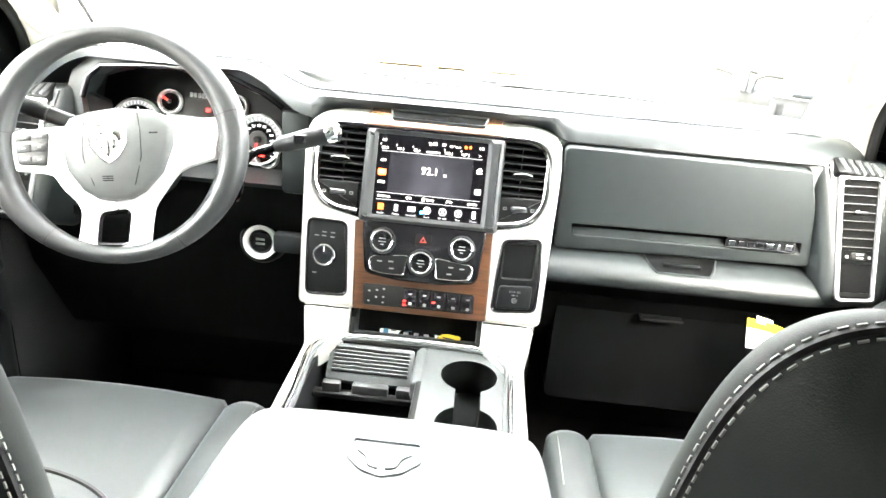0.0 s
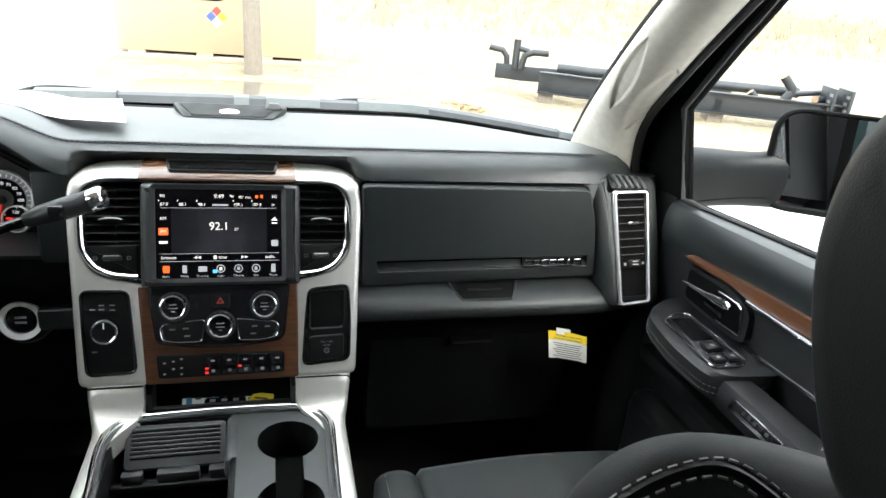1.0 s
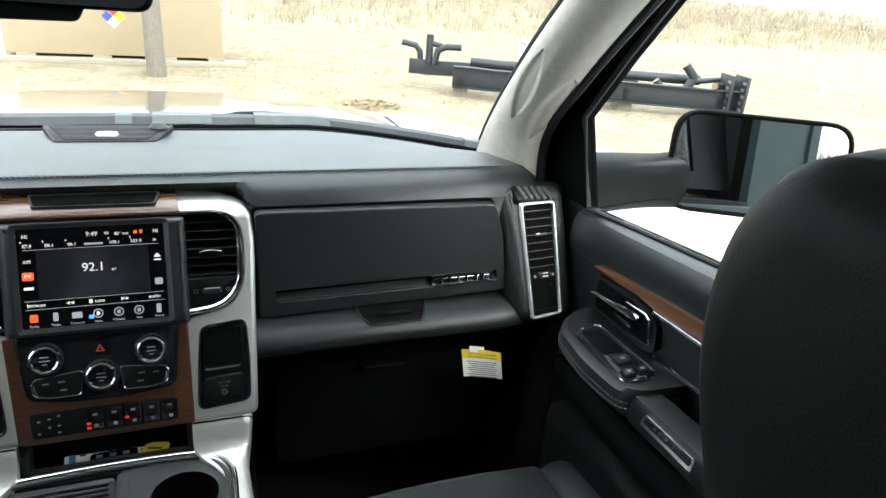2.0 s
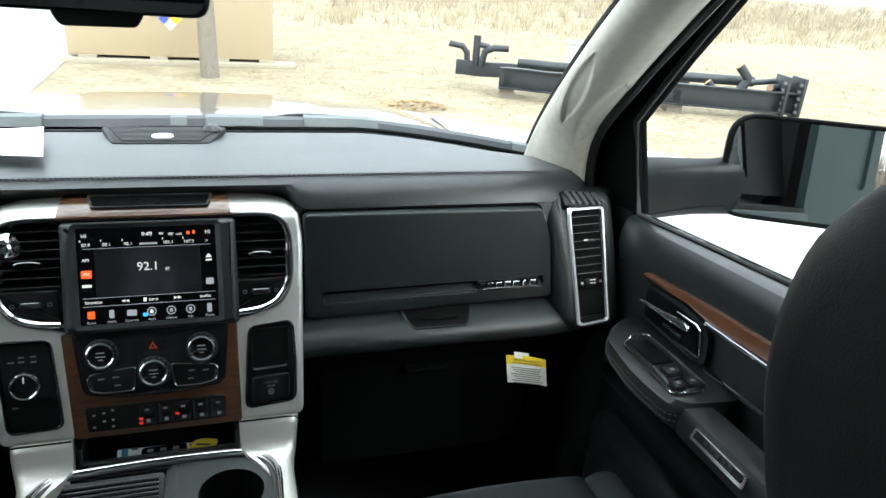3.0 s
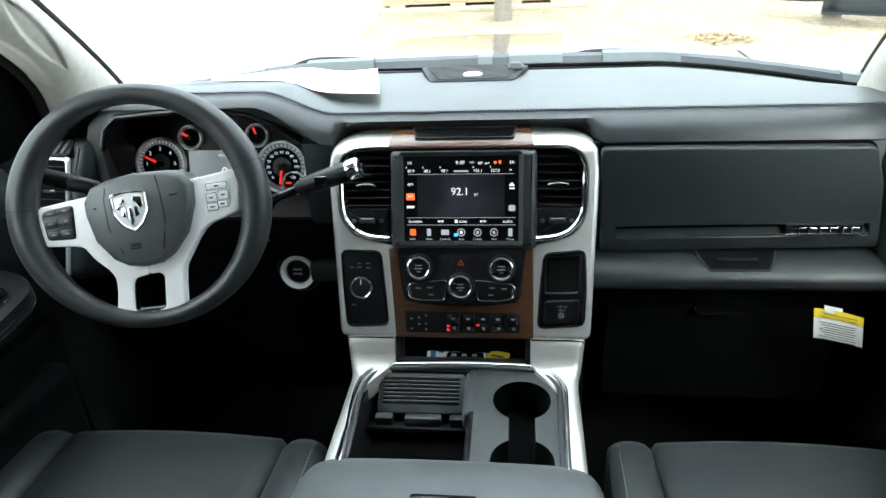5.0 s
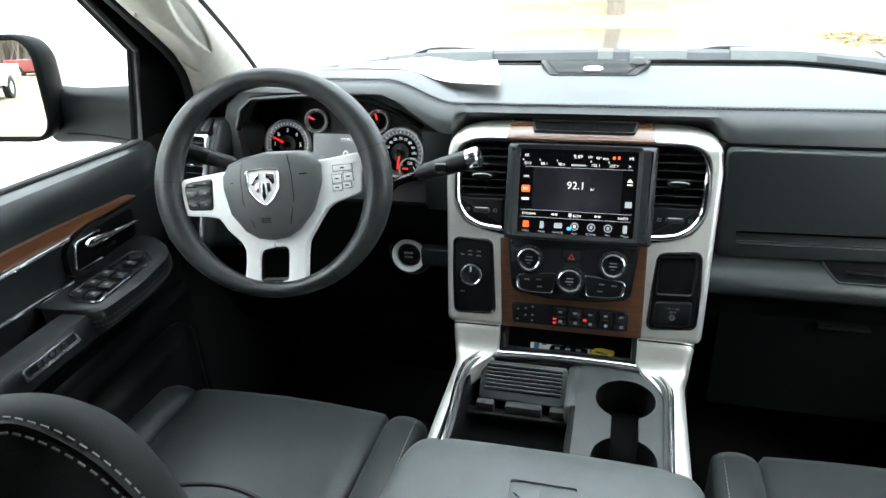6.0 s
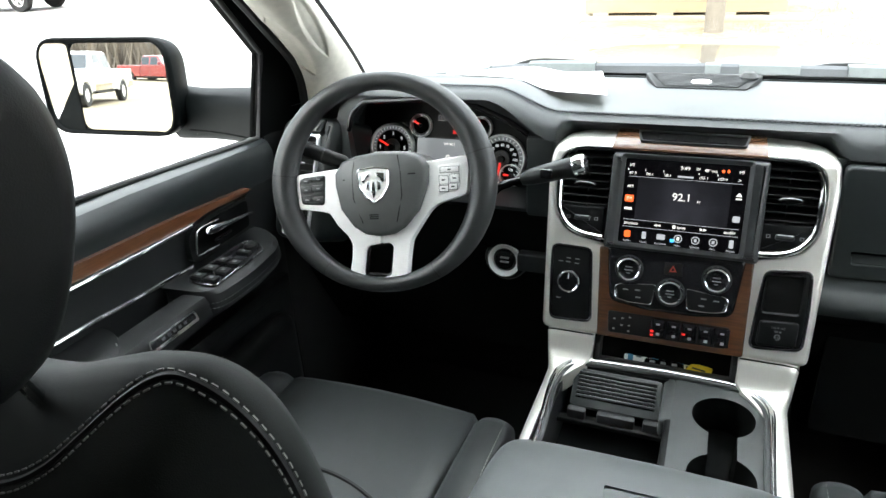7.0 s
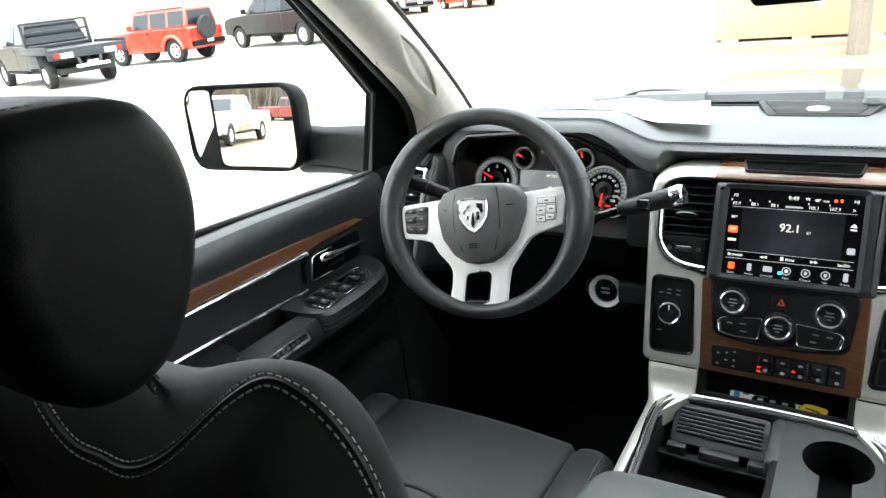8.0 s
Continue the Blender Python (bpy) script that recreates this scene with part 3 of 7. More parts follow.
    bq = 1 if (B.to_3x3() @ Vector((0, 0, 1))).x * s < 0 else -1
    bd = part("badge", plate(bmesh.new(), rounded([(-0.049, -0.008), (0.049, -0.008), (0.047, 0.009), (-0.047, 0.009)], 0.003), -0.004 * bq, 0.003 * bq, B), M_CHROME, ob, "chrome badge plate")
    part("badge_face", plate(bmesh.new(), rounded([(-0.044, -0.003), (0.044, -0.003), (0.043, 0.007), (-0.043, 0.007)], 0.002), 0.002 * bq, 0.0038 * bq, B), M_GLOSS, bd)
    for k in range(5):
        part("badge_mark", nbox(((-0.022 + k * 0.011), 0.002, 0.0042 * bq), (0.006, 0.0042, 0.0008), B), M_GREY, bd)
    pad = rounded([(0.752, -0.412), (0.708, -0.418), (0.655, -0.452), (0.650, -1.06), (0.752, -1.06)], 0.02)
    bm = loft(bmesh.new(), [[X(0.75 + (x - 0.75) * k, y, z) for x, y in pad] for k, z in ((0.8, 1.27), (0.97, 1.285), (1.0, 1.305), (1.0, 1.330), (0.96, 1.346), (0.86, 1.352))])
    part("elbow_pad", bm, M_LEATHER, ob)
    stitches("elbow_stitch", [X(0.690, -0.440, 1.3525), X(0.660, -0.460, 1.346), X(0.6505, -0.468, 1.33), X(0.650, -0.470, 1.30)], ob)
    # map pocket
    bm = bmesh.new()
    box(bm, X(0.725, -0.45, 1.02), (0.06, 0.85, 0.30), bevel=0.03, seg=3)
    part("map_pocket", bm, M_BLACK, ob)
    part("kick_ledge", nbox(X(0.735, -0.25, 1.225), (0.03, 0.5, 0.03), bevel=0.01), M_BLACK, ob)
    return ob


door(1, "door_1", "closed black passenger door with walnut strip")
door(-1, "door_2", "closed black driver door with walnut strip")


def rear_side(s, name):
    bm = bmesh.new()
    m = frame_axes((0.78 * s, 0, 0), (0, 1, 0), (0, 0, 1))
    ring_plate(bm, rounded(rect(-2.2, 0.75, -1.16, 2.06), 0.02), rounded(rect(-2.05, 1.55, -1.30, 1.95), 0.04), -0.03, 0.03, m)
    w = solid(name, bm, M_BLACK, "black rear cab side with window opening", "wall", kind="structure")
    bm = bmesh.new()
    ring_plate(bm, rounded(rect(-2.25, 0.60, -1.12, 2.04), 0.02), rounded(rect(-2.05, 1.55, -1.30, 1.95), 0.04), 0, 0.03, frame_axes((0.86 * s, 0, 0), (0, 1, 0), (0, 0, 1)))
    part("outer_skin", bm, M_BODYSIDE, w)
    part("bed_side", nbox((0.92 * s, -3.3, 1.0), (0.06, 2.0, 0.80), bevel=0.02), M_BODYSIDE, w)
    part("pane", nbox((0.80 * s, -1.675, 1.75), (0.005, 0.76, 0.41)), M_PRIVACY, w)
    part("outer_glass", nbox((0.872 * s, -1.675, 1.75), (0.005, 0.76, 0.41)), M_BODYSIDE, w)


rear_side(1, "wall_right")
rear_side(-1, "wall_left")


# ---- dashboard ----
dash = thing("dashboard", "black stitched vinyl dashboard across the cab", "dashboard", (0, 0.25, 0.78))
xs = sorted(set([round(v, 3) for v in np.linspace(-0.755, 0.755, 121)]))
secs = []
for x in xs:
    h = hump(x)
    e = end_turn(x)
    ry = rear_y(x)
    dz = 0.036 * h - 0.020 * e * e
    fy = 0.070 * e * e + 0.005 * h
    p = [(ry + 0.05, 1.490), (ry + 0.04, 1.530), (ry - 0.03, 1.542 + dz * 0.2), (0.27 * 0.5 + ry * 0.25 + 0.04, 1.551 + dz * 0.7), (0.135 + fy, 1.560 + dz), (0.098 + fy, 1.560 + dz), (0.074 + fy, 1.552 + dz), (0.058 + fy, 1.538 + dz), (0.050 + fy, 1.521 + dz), (0.062 + fy, 1.517 + dz), (0.12 + fy, 1.517 + dz), (ry + 0.02, 1.48)]
    for k, up in ((6, 0.004), (7, 0.016), (8, 0.026), (9, 0.030), (10, 0.030), (11, 0.045)):
        p[k] = (p[k][0], p[k][1] + up * h)
    c = min(1.0, max(0.0, (0.208 - abs(x - 0.003)) / 0.028))
    c = c * c * (3 - 2 * c)
    for k, (yy, zz) in ((7, (0.079, 1.5455)), (8, (0.104, 1.533)), (9, (0.112, 1.519)), (10, (0.13, 1.517))):
        p[k] = (p[k][0] + (yy - p[k][0]) * c, p[k][1] + (zz - p[k][1]) * c)
    secs.append([(x, yy, zz) for yy, zz in p])
part("top_pad", loft(bmesh.new(), [q[:6] + [(q[5][0], q[5][1] + 0.004, q[5][2] - 0.02)] for q in secs]), M_DASHTOP, dash, "grained padded top, lightened by windscreen light in its color", angle=50)
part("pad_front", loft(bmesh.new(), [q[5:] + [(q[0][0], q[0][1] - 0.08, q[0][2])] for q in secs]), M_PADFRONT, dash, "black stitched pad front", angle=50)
seam = [(x, 0.090 + 0.070 * end_turn(x) ** 2 + 0.005 * hump(x), 1.5603 + 0.036 * hump(x) - 0.020 * end_turn(x) ** 2) for x in np.linspace(-0.64, 0.62, 140)]
stitches("top_stitch", seam, dash, 0.0045, 0.0028, 0.0005, M_THREAD)
stitches("top_stitch", [(x, y + 0.009, z + 0.0006) for x, y, z in seam], dash, 0.0045, 0.0028, 0.0005, M_THREAD)
bm = tube(bmesh.new(), [(x, y + 0.0045, z - 0.0004) for x, y, z in seam], 0.0011, 6)
part("seam_groove", bm, M_BLACK, dash)

# passenger side face
secs = []
for x in np.linspace(0.19, 0.757, 24):
    e = max(0.0, (x - 0.60) / 0.157)
    fy = 0.05 * e * e
    p = [(0.060, 1.520), (0.056, 1.515), (0.056, 1.348), (0.044, 1.3455), (0.018, 1.3400), (0.001, 1.3320), (-0.0075, 1.3215), (-0.0080, 1.3110), (-0.001, 1.3010), (0.016, 1.2930), (0.07, 1.26), (0.09, 1.18), (0.20, 1.02), (0.40, 1.00), (0.40, 1.48), (0.2, 1.515)]
    secs.append([(x, y + (fy if y < 0.1 else 0), z) for y, z in p])
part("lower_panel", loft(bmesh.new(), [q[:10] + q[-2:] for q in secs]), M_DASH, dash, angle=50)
# lower part of the panel in near black, for the unlit footwell
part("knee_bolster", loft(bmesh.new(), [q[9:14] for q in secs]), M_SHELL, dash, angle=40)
GB = frame_axes((0, 0.052, 0), (1, 0, 0), (0, 0, 1))
box_o = rounded([(0.2130, 1.3460), (0.6270, 1.3560), (0.6100, 1.4600), (0.5900, 1.5150), (0.2090, 1.5165)], 0.010)
part("door_gap", plate(bmesh.new(), [(0.415 + (x - 0.415) * 1.014, 1.431 + (z - 1.431) * 1.036) for x, z in box_o], -0.010, 0.0020, GB), M_SHELL, dash, "dark gap round the door")
groove = rounded([(0.2400, 1.3710), (0.6060, 1.3770), (0.6040, 1.3960), (0.2360, 1.3910)], 0.003)
gl = part("upper_glovebox_door", pillow(bmesh.new(), box_o, -0.004, 0.0170, GB, 0.0045, 4, groove, 0.003, 0.0012), M_DASH, dash, "smooth black glovebox door", angle=40)
part("groove_back", plate(bmesh.new(), groove, -0.002, 0.0034, GB), M_SHELL, gl)
part("groove_ledge", loft(bmesh.new(), [[GB @ Vector((x, z, d)) for z, d in ((z0 + 0.001, 0.003), (z0 + 0.001, 0.0155), (z0 + 0.0025, 0.0160), (z0 + 0.0110, 0.003))] for x, z0 in ((0.2405, 1.3710), (0.6055, 1.3770))]), M_DASH, gl, angle=20)
BF = GB @ Matrix.Translation((0.5405, 1.3865, 0.0175)) @ pose(0, 0, 0, 0, 0, 0.6)
bd = part("badge", plate(bmesh.new(), rounded(rect(-0.0545, -0.0085, 0.0545, 0.0085), 0.0015), -0.010, 0.0012, BF), M_GLOSS, gl, "chrome-lettered badge bar")
for v in (-0.0078, 0.0080):
    part("badge_rim", nbox((0, v, 0.0016), (0.109, 0.0022, 0.0016), BF), M_CHROME, bd)
for k in range(7):
    part("badge_mark", nbox((-0.0450 + k * 0.0150, -0.0005, 0.0018), (0.0110 if k != 5 else 0.0045, 0.0088, 0.0012), BF, bevel=0.0005, seg=1), M_CHROME, bd)
# dark patch on the ledge, painted shade in place of a hollow
secs = [[(0.420 - w, y, z), (0.420 + w, y, z), (0.420 + w, y + 0.006, z - 0.008), (0.420 - w, y + 0.006, z - 0.008)] for y, z, w in ((0.0400, 1.3500, 0.058), (0.0300, 1.3440, 0.056), (0.0200, 1.3415, 0.052), (0.0080, 1.3372, 0.046), (0.0030, 1.3345, 0.043))]
part("latch_recess", loft(bmesh.new(), secs), M_POCKET, dash, "dark patch painted as the glovebox latch recess")
part("latch_bar", nbox((0.420, 0.0180, 1.3430), (0.060, 0.010, 0.0030), bevel=0.0012), M_BLACK, dash)
part("latch_lip", tube(bmesh.new(), [(0.361, 0.036, 1.3490), (0.367, 0.020, 1.3410), (0.373, 0.008, 1.3365), (0.378, 0.002, 1.3335), (0.462, 0.002, 1.3335), (0.467, 0.008, 1.3365), (0.473, 0.020, 1.3410), (0.479, 0.036, 1.3490)], 0.0020, 6), M_DASH, dash)
part("lower_glovebox_grip", nbox((0.42, 1.222, -0.012), (0.075, 0.006, 0.02), GB, bevel=0.002), M_BLACK, dash)
# footwell shade painted in: door darker than the one above
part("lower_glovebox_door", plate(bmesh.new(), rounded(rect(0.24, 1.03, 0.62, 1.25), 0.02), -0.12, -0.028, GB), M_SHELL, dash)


def end_vent(s, parent):
    """The tall outer vent with its chrome surround and a demister grille above."""
    VM = frame_axes((0.677 * s, 0.034, 1.418), (1, 0.12 * s, 0), (0, 0.42, 1))
    cow = rounded([(x * s, y) for x, y in ((-0.074, 0.128), (-0.060, 0.040), (-0.046, -0.112), (0.058, -0.114), (0.066, 0.000), (0.066, 0.116))], 0.026, 6)
    part("vent_housing", pillow(bmesh.new(), cow, -0.10, 0.012, VM, 0.020, 7), M_DASH, parent, "curved black end cowl", angle=50)
    out = rounded([(x * s, y) for x, y in ((-0.0305, 0.087), (0.0315, 0.087), (0.0240, -0.099), (-0.0305, -0.101))][::s], 0.006)
    wide = rounded([(x * s, y) for x, y in ((-0.036, 0.094), (0.037, 0.093), (0.028, -0.104), (-0.034, -0.106))][::s], 0.009)
    # flat plate; the vent's dark depth is only its color
    v = part("side_vent", plate(bmesh.new(), wide, -0.02, 0.0125, VM), M_POCKET, parent, "flat black plate painted as the vent opening's shade")
    part("chrome_frame", ring_plate(bmesh.new(), wide, out, 0.004, 0.0165, VM, 0.0190), M_POLISHED, v, "chrome surround")
    part("frame_lip", tube(bmesh.new(), [VM @ Vector((x * 1.08, y * 1.03, 0.0178)) for x, y in out], 0.0018, 8, closed=True), M_POLISHED, v, "chrome lip")
    for k in range(8):
        part("slat", nbox((0.0, 0.076 - k * 0.0136, 0.0145), (0.055 - k * 0.0006, 0.0012, 0.004), VM), M_GREY, v)
    part("vent_tab", nbox((0.002 * s, 0.035, 0.0172), (0.022, 0.0042, 0.004), VM, bevel=0.0016), M_GREY, v)
    # small shine on the tab, drawn as a pale strip
    part("tab_line", nbox((-0.006 * s, 0.0365, 0.0194), (0.007, 0.0014, 0.0005), VM), M_SATIN, v)
    ctl = part("vent_control", nbox((-0.001 * s, -0.035, 0.0130), (0.050, 0.021, 0.004), VM, bevel=0.001), M_SHELL, v)
    part("vent_wheel", nbox((0.001 * s, -0.034, 0.0155), (0.026, 0.0115, 0.006), VM, bevel=0.003), M_BLACK, ctl)
    # pale strips drawn as shine on the thumb wheel
    for dv in (-0.0022, 0.0030):
        part("wheel_line", nbox((0.001 * s, -0.034 + dv, 0.0188), (0.011, 0.0010, 0.0005), VM), M_SATIN, ctl)
    for dx in (-0.018, 0.019):
        part("key_mark", nbox((dx * s, -0.035, 0.0153), (0.0045, 0.0045, 0.0005), VM), M_LABEL, ctl)
    part("pocket_floor", nbox((-0.002 * s, -0.094, 0.0145), (0.048, 0.006, 0.003), VM), M_BLACK, v)
    DM = frame_axes((0.672 * s, 0.064, 1.5175), (1, 0.15 * s, -0.10 * s), (0, 0.80, 0.60))
    g = part("demister_grille", plate(bmesh.new(), rounded(rect(-0.042, -0.015, 0.040, 0.016), 0.006), -0.01, 0.0035, DM, edge=0.0015), M_BLACK, parent)
    for k in range(5):
        bm = nbox((0, 0, 0), (0.0080, 0.027, 0.005), DM @ Matrix.Translation((-0.027 + k * 0.0140, 0.001, 0.0040)) @ pose(0, 0, 0, 0, 0, 16 * s), bevel=0.0022)
        part("grille_fin", bm, M_DECK, g)


end_vent(1, dash)
end_vent(-1, dash)

# instrument hood on the driver side
HD = frame_axes((0, 0.075, 0), (1, 0, 0), (0, 0, 1))
out = [(-0.622, 1.385), (-0.622, 1.512), (-0.604, 1.556), (-0.566, 1.585), (-0.45, 1.592), (-0.33, 1.583), (-0.275, 1.560), (-0.215, 1.522), (-0.215, 1.385)]
inn = [(-0.586, 1.396), (-0.588, 1.515), (-0.574, 1.550), (-0.550, 1.569), (-0.44, 1.578), (-0.337, 1.569), (-0.285, 1.549), (-0.250, 1.527), (-0.253, 1.396)]
bm = bmesh.new()
n = len(out)
L = [[bm.verts.new(HD @ Vector((x, z, d))) for x, z in o] for o, d in ((out, -0.12), (out, 0.004), (inn, 0.012))]
L.append([bm.verts.new(HD @ Vector((-0.425 + (x + 0.425) * (1.28 if x < -0.5 else 0.93), 1.40 + (z - 1.40) * 0.90, -0.125))) for x, z in inn])
for a, b in zip(L, L[1:]):
    for i in range(n):
        bm.faces.new((a[i], a[(i + 1) % n], b[(i + 1) % n], b[i]))
part("instrument_hood", bm, M_PADFRONT, dash, angle=30)
part("hood_edge", tube(bmesh.new(), [HD @ Vector((x, z, 0.010)) for x, z in inn[1:-1]], 0.005, 8), M_GLOSS, dash)
part("side_panel", nbox((-0.228, 1.455, 0.004), (0.046, 0.14, 0.03), HD, bevel=0.006), M_DASH, dash)
# knee panel and its fittings
secs = []
for x in np.linspace(-0.757, -0.19, 12):
    p = [(0.07, 1.392), (0.065, 1.34), (0.085, 1.30), (0.10, 1.26), (0.12, 1.18), (0.22, 1.0), (0.4, 1.0), (0.4, 1.39)]
    secs.append([(x, y, z) for y, z in p])
# near-black color carries the shade under the dash
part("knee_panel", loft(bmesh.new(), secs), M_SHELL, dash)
SB = frame_axes((-0.296, 0.088, 1.283), (1, 0, 0), (0, 0.15, 1))
sb = part("start_button_housing", lathe(bmesh.new(), [(0.044, -0.04), (0.042, 0.0), (0.038, 0.008), (0.0001, 0.008)], SB), M_BLACK, dash)
part("start_ring", ring_plate(bmesh.new(), [(0.0305 * math.cos(a), 0.0305 * math.sin(a)) for a in np.linspace(0, 2 * math.pi, 36, endpoint=False)], [(0.0225 * math.cos(a), 0.0225 * math.sin(a)) for a in np.linspace(0, 2 * math.pi, 36, endpoint=False)], 0.006, 0.0175, SB, 0.0145), M_SATIN, sb, "satin metal ring")
part("start_button", lathe(bmesh.new(), [(0.021, 0.008), (0.021, 0.012), (0.018, 0.015), (0.0001, 0.015)], SB), M_GLOSS, sb)
for v in (0.005, -0.003):
    part("button_mark", nbox((0, v, 0.0153), (0.016, 0.0035, 0.0006), SB), M_LABEL, sb)
part("trim_bar", nbox((-0.235, 1.29, 0.0), (0.07, 0.035, 0.03), HD, bevel=0.006), M_DASH, dash)
part("pocket_lid", nbox((-0.62, 1.315, 0.0), (0.06, 0.02, 0.03), HD, bevel=0.004), M_BLACK, dash)

# ---- centre stack ----
def lean_back(ob, v0, span, depth):
    """Bends the part of a stack piece above v0 away from the cab."""
    inv = STK.inverted()
    for q in ob.data.vertices:
        p = inv @ q.co
        if p.y > v0 and p.z > -0.05:
            p.z -= depth * min(1.0, (p.y - v0) / span) ** 1.4
            q.co = STK @ p


stack = thing("center_stack", "silver and walnut center stack with touchscreen", "center stack", (0, 0.02, 0.80))
sil = [(-0.100, 0.2065), (0.100, 0.2065), (0.160, 0.2040), (0.185, 0.1965), (0.1985, 0.186), (0.2055, 0.170), (0.2085, 0.140), (0.2075, 0.104), (0.2035, 0.0137), (0.1985, -0.122), (0.108, -0.1215), (-0.106, -0.1215), (-0.1935, -0.122), (-0.2005, 0.023), (-0.2045, 0.104), (-0.2055, 0.140), (-0.2035, 0.160), (-0.1985, 0.178), (-0.185, 0.195), (-0.160, 0.2035)]
sil = rounded(sil, 0.012, 3)
half = [(0.0, 0.1735), (0.120, 0.1735), (0.155, 0.1725), (0.172, 0.1680), (0.183, 0.1580), (0.1885, 0.1420), (0.1895, 0.120), (0.1885, 0.085), (0.1855, 0.070), (0.1780, 0.055), (0.1660, 0.0425), (0.145, 0.0345), (0.120, 0.0295), (0.104, 0.0250), (0.098, 0.0200), (0.0, 0.0195)]
rec = [tuple(v)[:2] for v in smooth_path([(x, y, 0) for x, y in half + [(-x, y) for x, y in half[::-1]][1:-1]], 3, closed=True)]
part("silver_bezel", pillow(bmesh.new(), sil, -0.10, 0.014, STK, lambda x, y: 0.0085 + 0.0105 * min(1.0, max(0.0, (y - 0.165) / 0.035)), 7, rec, -0.035, 0.0035), M_SILVER, stack, "satin silver bezel", angle=40)
lean_back(stack.children[0], 0.166, 0.040, 0.032)
part("stack_body", plate(bmesh.new(), rounded(rect(-0.188, -0.30, 0.192, 0.19), 0.02), -0.25, -0.034, STK), M_POCKET, stack)
# walnut band with the slot at the top
secs = [[STK @ Vector((x * k, v, d)) for v, d, k in ((0.1735, 0.000, 1.02), (0.1735, 0.0160, 1.02), (0.176, 0.0165, 1.01), (0.180, 0.0148, 1.0), (0.186, 0.0100, 1.0), (0.194, 0.0018, 0.99), (0.2015, -0.0080, 0.98), (0.2075, -0.019, 0.97), (0.2095, -0.030, 0.96), (0.2095, -0.045, 0.96))] for x in (-0.109, -0.106, 0.0, 0.106, 0.109)]
w = part("wood_band", loft(bmesh.new(), secs), M_WOODLIT, stack, "glossy walnut band", angle=25)
SLM = STK @ Matrix.Translation((0.003, 0.1950, 0.0006)) @ pose(0, 0, 0, -50, 0, 0)
tz = rounded([(-0.072, -0.0130), (0.077, -0.0140), (0.083, 0.0138), (-0.079, 0.0148)], 0.004)
tin = rounded([(-0.0695, -0.0104), (0.0745, -0.0114), (0.0795, 0.0116), (-0.0755, 0.0126)], 0.003)
slot = part("slot_frame", ring_plate(bmesh.new(), tz, tin, -0.006, 0.0034, SLM, 0.0024), M_GREY, w, "dark grey slot frame")
part("slot_floor", plate(bmesh.new(), tin, -0.012, 0.0006, SLM), M_POCKET, slot)
for k in range(3):
    part("slot_mark", nbox((-0.034 + k * 0.036, 0.0, 0.0008), (0.026, 0.0135, 0.0018), SLM, bevel=0.0006, seg=1), M_SHELL, slot)
# gloss band that lines the opening
part("opening_liner", tube(bmesh.new(), [STK @ Vector((x * 0.992, 0.098 + (y - 0.098) * 0.985, 0.0130)) for x, y in rec], 0.0030, 6, closed=True), M_GLOSS, stack, "gloss black liner")


